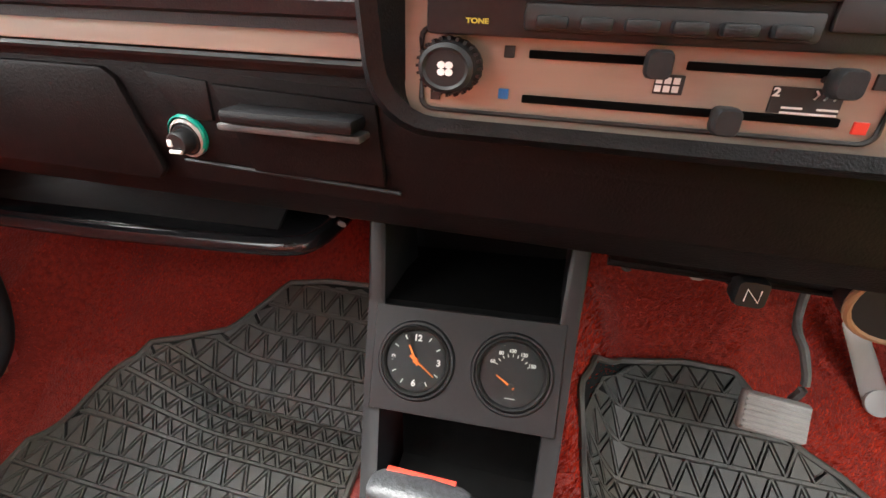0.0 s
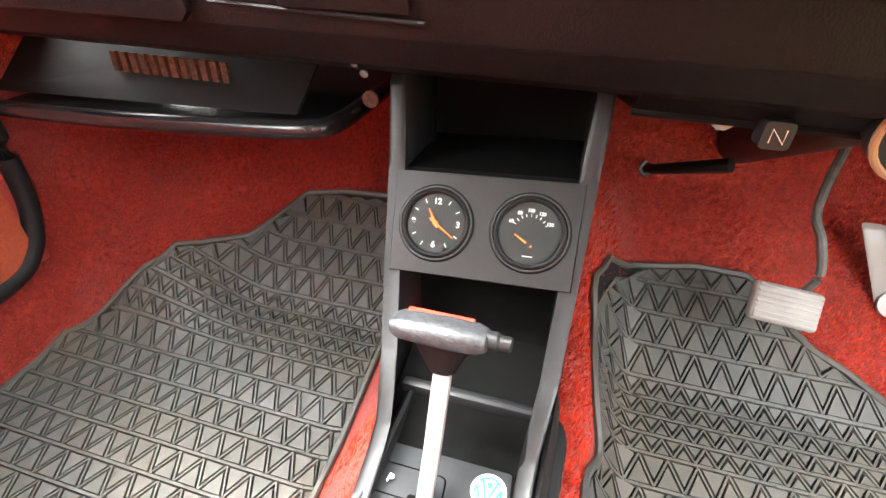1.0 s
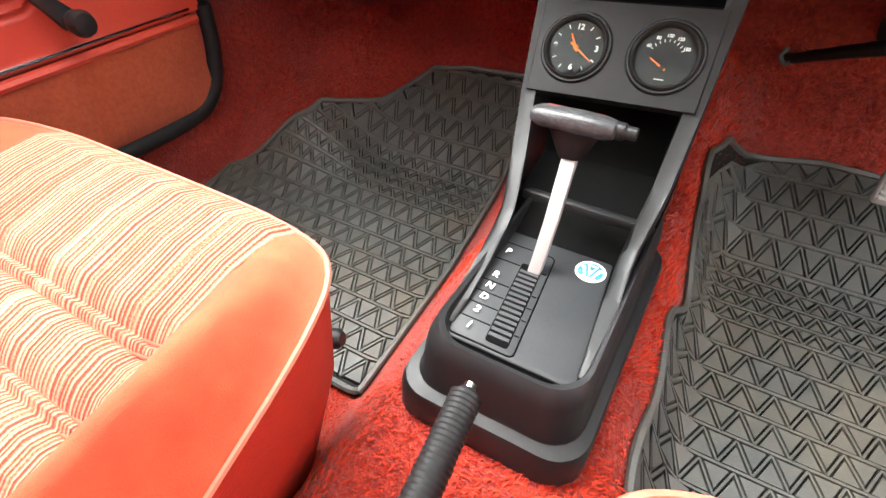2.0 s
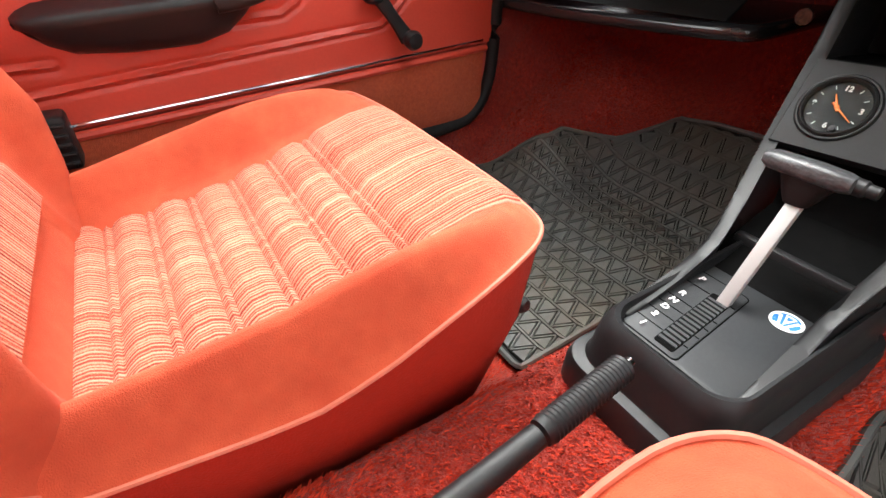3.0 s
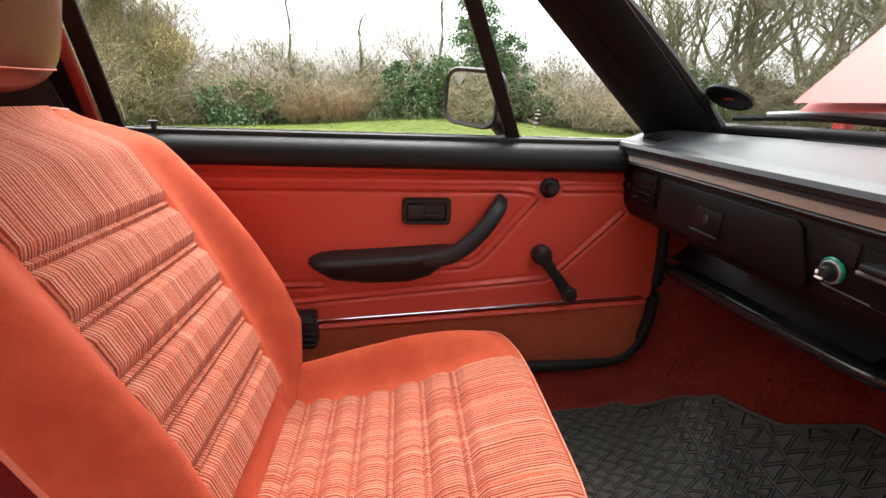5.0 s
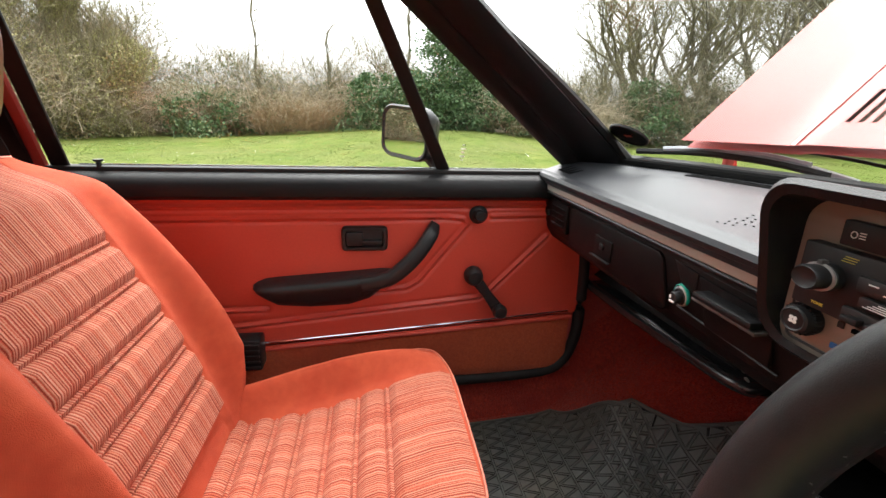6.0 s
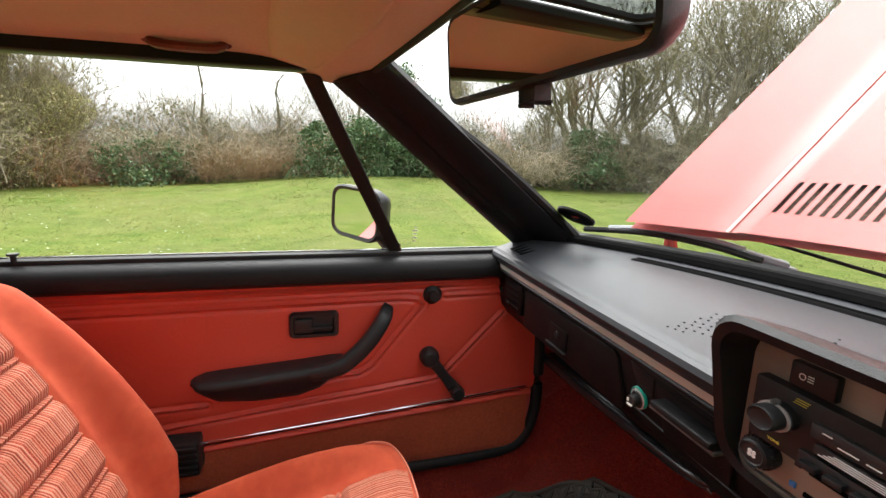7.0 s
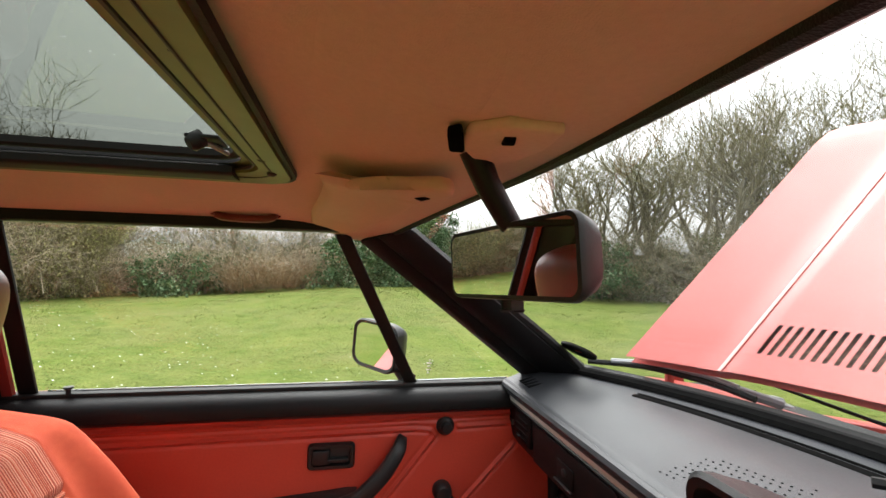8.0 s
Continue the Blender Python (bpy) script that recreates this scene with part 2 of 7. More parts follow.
M_BRAMBLE = material("bramble_leaves", (0.095, 0.135, 0.052), 0.75, color2=(0.260, 0.200, 0.110), island=True)
M_WILLOW = material("yellow_green_catkins", (0.210, 0.220, 0.065), 0.8, color2=(0.460, 0.410, 0.190), island=True)
M_BUD = material("yellow_green_buds", (0.250, 0.235, 0.080), 0.8, color2=(0.170, 0.155, 0.065), island=True)
M_FARWALL = material("pale_plaster", (0.70, 0.70, 0.68), 0.8, color2=(0.62, 0.62, 0.60), scale=3)
M_FARROOF = material("grey_roofing", (0.46, 0.50, 0.50), 0.7, color2=(0.38, 0.43, 0.42), scale=2)
M_IVY = material("ivy_leaves", (0.050, 0.110, 0.044), 0.75, color2=(0.110, 0.175, 0.070), island=True)
M_REED = material("dead_stalks", (0.42, 0.29, 0.16), 0.9, color2=(0.20, 0.12, 0.06), island=True)
M_CANE = material("pale_canes", (0.52, 0.43, 0.32), 0.8, color2=(0.36, 0.30, 0.20), island=True)
M_PEDAL = material("pedal_rubber", (0.30, 0.29, 0.27), 0.45, color2=(0.20, 0.19, 0.18), scale=80, bump=0.2)
# Inner hedge shade put into the colour of the backing sheet.
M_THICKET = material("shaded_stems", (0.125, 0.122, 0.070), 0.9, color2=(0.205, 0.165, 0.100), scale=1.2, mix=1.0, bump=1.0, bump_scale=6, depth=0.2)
M_WIPER = material("grey_wiper_metal", (0.42, 0.44, 0.47), 0.5, color2=(0.30, 0.315, 0.34), scale=60)

# ---- mesh helpers ----
V = Vector


def part(name, bm, mat, parent=None, label="", smooth=True, crease=38):
    """Links a bmesh as one mesh object, under a thing or a part."""
    me = bpy.data.meshes.new(name)
    bmesh.ops.recalc_face_normals(bm, faces=bm.faces[:])
    if smooth:
        for f in bm.faces:
            f.smooth = True
    bm.to_mesh(me)
    bm.free()
    me.materials.append(mat)
    if smooth:
        me.set_sharp_from_angle(angle=radians(crease))
    ob = new(name, me)
    if parent is not None:
        ob.parent = parent
        if parent.type == "EMPTY":
            ob.matrix_parent_inverse = Matrix.Translation(parent.location).inverted()
    if label:
        ob["label"] = label
    return ob


def thing(name, at, label, category, group="", kind=""):
    ob = new(name)
    ob.location = at
    ob.empty_display_size = 0.02
    return tagged(ob, label, category, group, kind)


def single(name, bm, mat, label, category, group="", kind="", smooth=True):
    return tagged(part(name, bm, mat, None, label, smooth), label, category, group, kind)


def box(x0, x1, y0, y1, z0, z1, bev=0.0, seg=2, bm=None, m=None):
    bm = bm or bmesh.new()
    r = bmesh.ops.create_cube(bm, size=1.0)
    vs = r["verts"]
    for v in vs:
        v.co = V(((x0 + x1) / 2 + v.co.x * (x1 - x0), (y0 + y1) / 2 + v.co.y * (y1 - y0), (z0 + z1) / 2 + v.co.z * (z1 - z0)))
    if m is not None:
        for v in vs:
            v.co = m @ v.co
    if bev:
        es = list({e for v in vs for e in v.link_edges})
        bmesh.ops.bevel(bm, geom=es, offset=bev, segments=seg, affect="EDGES", profile=0.5)
    return bm


def prism(loop, way, bev=0.0, seg=2, bm=None):
    """A flat loop of points pushed along a vector."""
    bm = bm or bmesh.new()
    a = [bm.verts.new(V(p)) for p in loop]
    b = [bm.verts.new(V(p) + V(way)) for p in loop]
    n = len(loop)
    fs = [bm.faces.new(a), bm.faces.new(b[::-1])]
    for i in range(n):
        fs.append(bm.faces.new((a[i], a[(i + 1) % n], b[(i + 1) % n], b[i])))
    if bev:
        es = list({e for f in fs for e in f.edges})
        bmesh.ops.bevel(bm, geom=es, offset=bev, segments=seg, affect="EDGES", profile=0.5)
    return bm


def curve_points(pts, n=6):
    """Catmull-Rom through the points."""
    pts = [V(p) for p in pts]
    out = []
    for i in range(len(pts) - 1):
        p0, p1, p2, p3 = pts[max(i - 1, 0)], pts[i], pts[i + 1], pts[min(i + 2, len(pts) - 1)]
        for k in range(n):
            t = k / n
            out.append(0.5 * ((2 * p1) + (p2 - p0) * t + (2 * p0 - 5 * p1 + 4 * p2 - p3) * t * t + (3 * p1 - p0 - 3 * p2 + p3) * t ** 3))
    out.append(pts[-1])
    return out


def tube(pts, r, n=8, closed=False, bm=None, flat=1.0, cap=True, up=(0, 0, 1)):
    """A round bar along points; r one radius or one for each point."""
    bm = bm or bmesh.new()
    pts = [V(p) for p in pts]
    k = len(pts)
    rs = r if isinstance(r, (list, tuple)) else [r] * k
    rings = []
    for i, p in enumerate(pts):
        if closed:
            d = pts[(i + 1) % k] - pts[i - 1]
        else:
            d = pts[min(i + 1, k - 1)] - pts[max(i - 1, 0)]
        d.normalize()
        s = d.cross(V(up))
        if s.length < 1e-3:
            s = d.cross(V((1, 0, 0)))
        s.normalize()
        u = s.cross(d)
        rings.append([bm.verts.new(p + s * math.cos(a) * rs[i] + u * math.sin(a) * rs[i] * flat) for a in [2 * math.pi * j / n for j in range(n)]])
    for i in range(k if closed else k - 1):
        a, b = rings[i], rings[(i + 1) % k]
        for j in range(n):
            bm.faces.new((a[j], a[(j + 1) % n], b[(j + 1) % n], b[j]))
    if not closed and cap:
        bm.faces.new(rings[0][::-1])
        bm.faces.new(rings[-1])
    return bm


def lathe(profile, at, axis=(0, 0, 1), n=24, bm=None, squash=(1, 1)):
    """Turns (radius, height) pairs round an axis."""
    bm = bm or bmesh.new()
    q = V(axis).normalized().to_track_quat("Z", "Y").to_matrix()
    rings = []
    for r, h in profile:
        if r < 1e-6:
            rings.append([bm.verts.new(V(at) + q @ V((0, 0, h)))])
        else:
            rings.append([bm.verts.new(V(at) + q @ V((r * squash[0] * math.cos(2 * math.pi * j / n), r * squash[1] * math.sin(2 * math.pi * j / n), h))) for j in range(n)])
    for a, b in zip(rings, rings[1:]):
        for j in range(n):
            ja, jb = j % len(a), j % len(b)
            ka, kb = (j + 1) % len(a), (j + 1) % len(b)
            vs = list(dict.fromkeys((a[ja], a[ka], b[kb], b[jb])))
            if len(vs) > 2:
                bm.faces.new(vs)
    for ring in (rings[0], rings[-1]):
        if len(ring) > 2:
            bm.faces.new(ring)
    return bm


def sheet(f, nu, nv, back=None, bm=None):
    """A surface f(u, v), u and v from 0 to 1; back: a vector by which a second skin lies behind it."""
    bm = bm or bmesh.new()
    top = [[bm.verts.new(V(f(i / nu, j / nv))) for j in range(nv + 1)] for i in range(nu + 1)]
    for i in range(nu):
        for j in range(nv):
            bm.faces.new((top[i][j], top[i + 1][j], top[i + 1][j + 1], top[i][j + 1]))
    if back is not None:
        low = [[bm.verts.new(v.co + V(back)) for v in row] for row in top]
        for i in range(nu):
            for j in range(nv):
                bm.faces.new((low[i][j], low[i][j + 1], low[i + 1][j + 1], low[i + 1][j]))
        for i in range(nu):
            bm.faces.new((top[i][0], low[i][0], low[i + 1][0], top[i + 1][0]))
            bm.faces.new((top[i][nv], top[i + 1][nv], low[i + 1][nv], low[i][nv]))
        for j in range(nv):
            bm.faces.new((top[0][j], top[0][j + 1], low[0][j + 1], low[0][j]))
            bm.faces.new((top[nu][j], low[nu][j], low[nu][j + 1], top[nu][j + 1]))
    return bm


def loft(rings, cap=True, bm=None, closed=True):
    """Skins a row of equal loops of points."""
    bm = bm or bmesh.new()
    vs = [[bm.verts.new(V(p)) for p in r] for r in rings]
    n = len(vs[0])
    for a, b in zip(vs, vs[1:]):
        for j in range(n if closed else n - 1):
            bm.faces.new((a[j], a[(j + 1) % n], b[(j + 1) % n], b[j]))
    if cap:
        bm.faces.new(vs[0][::-1])
        bm.faces.new(vs[-1])
    return bm


def rounded(w, h, r, n=4):
    """A rounded rectangle about the origin, as (a, b) pairs."""
    out = []
    for cx, cy, a0 in ((w / 2 - r, h / 2 - r, 0), (-w / 2 + r, h / 2 - r, 90), (-w / 2 + r, -h / 2 + r, 180), (w / 2 - r, -h / 2 + r, 270)):
        for k in range(n + 1):
            a = radians(a0 + 90 * k / n)
            out.append((cx + r * math.cos(a), cy + r * math.sin(a)))
    return out


def lettering(text, size, m, parent, mat=None, name="lettering"):
    """Printed characters in the built-in font, lying in the plane of m."""
    cu = bpy.data.curves.new(name, "FONT")
    cu.body, cu.size, cu.align_x, cu.align_y, cu.extrude = text, size, "CENTER", "CENTER", 0.0002
    cu.offset = size * 0.03
    cu.materials.append(mat or M_WHITE)
    ob = new(name, cu)
    ob.parent = parent
    if parent.type == "EMPTY":
        ob.matrix_parent_inverse = Matrix.Translation(parent.location).inverted()
    ob.matrix_basis = m
    return ob


def settle(ob, place):
    """Carries a thing, or a part with its pieces, from the plan it is drawn on to its place in the car."""
    if ob.type == "EMPTY":
        ob.location = place(V(ob.location))
        for piece in ob.children:
            piece.matrix_parent_inverse = Matrix.Translation(ob.location).inverted()
    elif ob.type == "FONT":
        at = ob.matrix_basis.translation.copy()
        turn = Matrix([(place(at + V(e) * 0.001) - place(at)) * 1000 for e in ((1, 0, 0), (0, 1, 0), (0, 0, 1))]).transposed()
        ob.matrix_basis = Matrix.Translation(place(at)) @ (turn @ ob.matrix_basis.to_3x3()).to_4x4()
    else:
        for v in ob.data.vertices:
            v.co = place(v.co)
    for piece in ob.children:
        settle(piece, place)


def smoothstep(a, b, x):
    t = min(max((x - a) / (b - a), 0.0), 1.0)
    return t * t * (3 - 2 * t)


# ---- the car's floor ----
FLOOR_Y = (-1.30, 0.25, 0.45, 0.60, 0.76, 0.84, 0.88)
FLOOR_Z = (0.085, 0.090, 0.105, 0.145, 0.255, 0.34, 0.60)


def floor_z(x, y):
    z = float(np.interp(y, FLOOR_Y, FLOOR_Z))
    tunnel = 0.12 * smoothstep(0.165, 0.075, abs(x - 0.035)) * (1 - smoothstep(0.74, 0.84, y))
    arch = 0.07 * smoothstep(-0.30, -0.50, x) * smoothstep(0.50, 0.60, y) * (1 - smoothstep(0.76, 0.86, y))
    sill = 0.13 * smoothstep(0.580, 0.640, abs(x)) 
    return z + tunnel + arch + sill


def floor_point(u, v):
    x = -0.64 + 1.28 * u
    s = v * 2.30 - 1.30
    y = s if s < 0.84 else 0.84 + (s - 0.84) * 0.25
    return (x, y, floor_z(x, y))


single("floor", sheet(floor_point, 96, 150, (0, 0, -0.03)), M_CARPET, "worn red tufted carpet over floor and tunnel", "carpet", kind="structure")
single("wall_bulkhead", sheet(lambda u, v: (-0.64 + 1.28 * u, 0.872 + 0.03 * v, 0.30 + 0.315 * v), 12, 6, (0, 0.04, 0)), M_CARPET, "red carpeted bulkhead below the dashboard", "bulkhead", kind="structure")
for side, name in ((-1, "wall_kick_left"), (1, "wall_kick_right")):
    single(name, prism([(side * 0.622, y, z) for y, z in ((0.545, 0.14), (0.545, 0.60), (1.0, 0.62), (1.0, 0.14))], (side * 0.05, 0, 0), 0.004), M_CARPET,
           "red carpeted kick panel beside the footwell", "kick panel", kind="structure")


def mat_sheet(name, x0, x1, y0, line, label):
    """A rubber footwell mat that follows the floor, cut by thin zigzag grooves; line: its front edge."""
    at = thing(name, ((x0 + x1) / 2, y0, 0.07), label, "floor mat", "footwell mats")

    def front(x):
        return float(np.interp(x, [p[0] for p in line], [p[1] for p in line]))

    def top(x, y, lift=0.0068):
        xi = min(max(x, -0.56), 0.56)
        return V((x, y, floor_z(xi, y) + lift))

    def edge(y):
        return x0 + (0.013 * math.exp(-((y - 0.482) / 0.030) ** 2) + 0.004 * math.sin(y * 40.0) - 0.014 * smoothstep(0.59, 0.64, y) if x0 > 0 else 0)

    def f(u, v):
        x = x0 + (x1 - x0) * u
        y = y0 + (front(x) - y0) * v
        return top(x + (edge(y) - x0) * smoothstep(x0 + 0.08, x0, x), y)

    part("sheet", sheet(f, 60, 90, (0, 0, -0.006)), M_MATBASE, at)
    rim = [f(u / 60, 0) for u in range(61)] + [f(1, v / 40) for v in range(1, 41)] + [f(1 - u / 60, 1) for u in range(1, 61)] + [f(0, 1 - v / 60) for v in range(1, 60)]
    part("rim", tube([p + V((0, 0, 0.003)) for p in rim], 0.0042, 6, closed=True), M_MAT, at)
    bm = bmesh.new()

    def piece(*pts):
        """A raised piece of the tread, in plan."""
        c = V((sum(p[0] for p in pts) / len(pts), sum(p[1] for p in pts) / len(pts)))
        lo = [bm.verts.new(top(*p, 0.0064)) for p in pts]
        hi = [bm.verts.new(top(*(V(p).lerp(c, 0.03)), 0.0122)) for p in pts]
        bm.faces.new(hi)
        k = len(pts)
        for j in range(k):
            bm.faces.new((lo[j], lo[(j + 1) % k], hi[(j + 1) % k], hi[j]))

    def inside(p):
        return edge(p[1]) + 0.004 < p[0] < x1 - 0.004 and p[1] < front(p[0]) - 0.005

    def lay(*pts):
        """Lays a piece, trimmed to the mat's edge."""
        if not any(inside(p) for p in pts):
            return
        cutp = []
        for x, y in pts:
            x = min(max(x, edge(y) + 0.005), x1 - 0.005)
            cutp.append((x, min(y, front(x) - 0.006)))
        area = abs(sum(p[0] * q[1] - q[0] * p[1] for p, q in zip(cutp, cutp[1:] + cutp[:1]))) / 2
        if area > 0.000008:
            piece(*cutp)

    bar, cut, ledge = 0.0012, 0.0030, 0.0038
    ya = y0 + 0.008
    while ya < 0.79:
        fine = 0.50 < ya < 0.60
        row, pitch = (0.0215, 0.0225) if fine else (0.0345, 0.0305)
        yb = ya + row - ledge
        g = bar + cut
        for i in range(int((x1 - x0) / pitch) + 2):
            xa = x0 - 0.012 + i * pitch
            xc, xb, xd = xa + pitch / 2, xa + pitch, xa + 1.5 * pitch
            lay((xa + g, ya + 0.001), (xb - g, ya + 0.001), (xc, yb - 1.6 * g))
            lay((xa - bar, ya), (xa + bar, ya), (xc + bar, yb), (xc - bar, yb))
            lay((xb - bar, ya), (xb + bar, ya), (xc + bar, yb), (xc - bar, yb))
            lay((xa, yb + 0.0008), (xc, yb + 0.0008), (xc, yb + ledge), (xa, yb + ledge))
            lay((xc, yb + 0.0008), (xb, yb + 0.0008), (xb, yb + ledge), (xc, yb + ledge))
            lay((xb, ya + 1.6 * g), (xd - g, yb - 0.001), (xc + g, yb - 0.001))
        ya += row
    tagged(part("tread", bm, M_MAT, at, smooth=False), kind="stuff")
    return at


LEFT_FRONT = ((-0.563, 0.49), (-0.51, 0.541), (-0.458, 0.590), (-0.453, 0.612), (-0.42, 0.632), (-0.366, 0.672), (-0.339, 0.715), (-0.312, 0.757), (-0.25, 0.766), (-0.09, 0.772))
mat_sheet("rubber_mat", -0.563, -0.115, 0.25, LEFT_FRONT, "dusty black ribbed rubber mat in the passenger footwell")
RIGHT_FRONT = ((0.125, 0.570), (0.138, 0.615), (0.160, 0.685), (0.198, 0.735), (0.268, 0.746), (0.330, 0.745), (0.367, 0.708), (0.399, 0.678), (0.438, 0.661), (0.60, 0.56))
mat_sheet("rubber_mat", 0.146, 0.575, -0.10, RIGHT_FRONT, "dusty black ribbed rubber mat under the pedals")


def carpet_pile():
    """Short worn tufts where no mat or console lies on the carpet."""
    rg = random.Random(5)
    verts, faces = [], []
    while len(faces) < 90000:
        x, y = rg.uniform(-0.63, 0.50), rg.uniform(-0.25, 0.875)
        line = LEFT_FRONT if x < 0 else RIGHT_FRONT
        edge = float(np.interp(x, [p[0] for p in line], [p[1] for p in line]))
        if (-0.560 < x < -0.117 and y > 0.25 or x > 0.150) and y < edge:
            continue
        if -0.035 < x < 0.105 and 0.215 < y < 0.60:
            continue
        z = floor_z(x, y)
        lie = 4.0 * noise.noise(V((x * 9, y * 9, 1))) + rg.uniform(-0.9, 0.9)
        l, h, w = rg.uniform(0.003, 0.007), rg.uniform(0.002, 0.006), rg.uniform(0.0008, 0.0016)
        c, s_ = math.cos(lie), math.sin(lie)
        n = len(verts)
        verts += [(x - s_ * w, y + c * w, z - 0.001), (x + s_ * w, y - c * w, z - 0.001), (x + c * l, y + s_ * l, z + h)]
        faces.append((n, n + 1, n + 2))
    me = bpy.data.meshes.new("carpet_pile")
    me.from_pydata(verts, [], faces)
    me.materials.append(M_PILE)
    return tagged(new("carpet_pile", me), "short worn red tufts of the carpet", "carpet", kind="stuff")


carpet_pile()

# ---- passenger door ----
DX = -0.600


def strip_z(y):
    return 0.312 + 0.0745 * (y + 0.121)


CREASES = (
    ((-0.75, 0.566), (0.245, 0.574), (0.275, 0.570), (0.283, 0.558), (0.185, 0.438), (0.160, 0.424), (0.06, 0.417)),
    ((0.455, 0.533), (0.340, 0.415), (0.315, 0.398), (-0.19, 0.347), (-0.75, 0.335)),
    ((0.335, 0.575), (0.52, 0.578)),
    ((-0.75, 0.592), (0.52, 0.598)),
    ((-0.75, 0.375), (-0.12, 0.384)),
)


def seg_dist(p, a, b):
    ax, ay, bx, by = *a, *b
    dx, dy = bx - ax, by - ay
    t = min(max(((p[0] - ax) * dx + (p[1] - ay) * dy) / (dx * dx + dy * dy), 0), 1)
    return math.hypot(p[0] - ax - t * dx, p[1] - ay - t * dy)


def door_relief(y, z):
    h = 0.0
    for line in CREASES:
        d = min(seg_dist((y, z), a, b) for a, b in zip(line, line[1:]))
        h += 0.0036 * math.exp(-(d / 0.0026) ** 2) - 0.0022 * math.exp(-((d - 0.007) / 0.003) ** 2)
    return h


def build_door(s, name, label):
    """s: -1 the passenger's side, 1 the driver's."""
    door = thing(name, (s * 0.62, 0.54, 0.2), label, "car door", "car doors")
    near = s < 0
    ny, nz = (430, 150) if near else (60, 20)

    def card(u, v):
        y = -0.80 + 1.34 * u
        z0 = strip_z(y) - 0.006
        z = z0 + (0.612 - z0) * v
        return (s * (-DX - (door_relief(y, z) if near else 0)), y, z)

    part("card", sheet(card, ny, nz, (s * 0.006, 0, 0)), M_VINYL, door, "red vinyl door card with heat-pressed creases")

    def lower(u, v):
        y = -0.80 + 1.325 * u
        z0 = 0.205
        return (s * (-DX + 0.004 - 0.006 * smoothstep(0, 0.1, v)), y, z0 + (strip_z(y) - 0.020 - z0) * v)

    part("carpet_panel", sheet(lower, 60, 10, (s * 0.006, 0, 0)), M_RUSTCARPET, door, "rust-coloured carpet along the door's foot")
    part("piping", tube([(s * (-DX - 0.001), y, strip_z(y) - 0.015) for y in np.linspace(-0.80, 0.53, 20)], 0.0065, 8), M_VINYL, door)
    part("chrome_strip", tube([(s * (-DX - 0.003), y, strip_z(y)) for y in np.linspace(-0.80, 0.52, 24)], 0.0024, 8), M_CHROME, door, "thin bright chrome strip")
    belt = [(0.618, 0.612), (0.586, 0.610), (0.574, 0.618), (0.572, 0.634), (0.580, 0.650), (0.598, 0.659), (0.618, 0.660)]
    part("belt_pad", loft([[(s * a, y, b) for a, b in belt] for y in np.linspace(-0.80, 0.445, 24)]), M_GRAIN, door, "padded black vinyl belt rail")
    part("window_seal", box(min(s * 0.600, s * 0.630), max(s * 0.600, s * 0.630), -0.80, 0.448, 0.655, 0.667, 0.003), M_RUBBER, door)
    part("glass_edge", tube([(s * 0.6205, y, 0.6685) for y in np.linspace(-0.42, 0.446, 12)], 0.0013, 6), M_CHROME, door, "thin bright strip along the glass")
    part("shell", box(min(s * 0.625, s * 0.70), max(s * 0.625, s * 0.70), -0.80, 0.54, 0.16, 0.652, 0.012), M_PAINT, door, "red painted door skin")
    part("front_edge", box(min(s * 0.606, s * 0.69), max(s * 0.606, s * 0.69), 0.528, 0.545, 0.21, 0.64, 0.004), M_PAINT, door)
    return door


door = build_door(-1, "passenger_door", "red vinyl passenger door with black armrest and winder")
open_door = build_door(1, "driver_door", "wide open red vinyl driver's door with chrome strip")
# Out of view; swung open so that light enters from the driver's side.
open_door.rotation_euler = (0, 0, radians(68))

# armrest: a padded wedge with a ridge along it, and the pull that sweeps up from its front end
rings = []
for y, top, ridge, low, out in ((-0.141, 0.436, 0.435, 0.432, -0.597), (-0.130, 0.446, 0.435, 0.420, -0.576), (-0.116, 0.452, 0.436, 0.408, -0.563), (-0.092, 0.455, 0.438, 0.397, -0.557), (-0.03, 0.459, 0.444, 0.393, -0.554), (0.045, 0.464, 0.450, 0.396, -0.554), (0.085, 0.467, 0.454, 0.408, -0.555), (0.108, 0.469, 0.460, 0.426, -0.557), (0.128, 0.468, 0.464, 0.446, -0.562)):
    rings.append([V((x, y, z)) for x, z in ((-0.604, top - 0.004), (-0.598, top), (out - 0.010, ridge + 0.006), (out - 0.002, ridge + 0.0025), (out, ridge - 0.003), (out - 0.003, ridge - 0.009), (out - 0.010, low * 0.6 + ridge * 0.4), (out - 0.020, low + 0.006), (-0.592, low), (-0.604, low + 0.002))])
part("armrest", loft(rings), M_BLACK, door, "black padded armrest with a ridge along its front", crease=60)
arm_path = curve_points([(-0.562, 0.070, 0.448), (-0.558, 0.105, 0.455), (-0.556, 0.135, 0.468), (-0.558, 0.175, 0.505), (-0.570, 0.205, 0.544), (-0.594, 0.218, 0.563)], 5)
rings = []
for i, p in enumerate(arm_path):
    t = i / (len(arm_path) - 1)
    d = (arm_path[min(i + 1, len(arm_path) - 1)] - arm_path[max(i - 1, 0)]).normalized()
    side = V((1, 0, 0))
    up = side.cross(d).normalized()
    up = up if up.z > 0 else -up
    w = 0.0125 + 0.002 * math.sin(math.pi * t) - 0.003 * smoothstep(0.85, 1.0, t)
    rings.append([p + side * a * w * 2 + up * b * w * 2 for a, b in rounded(1, 1, 0.36, 4)])
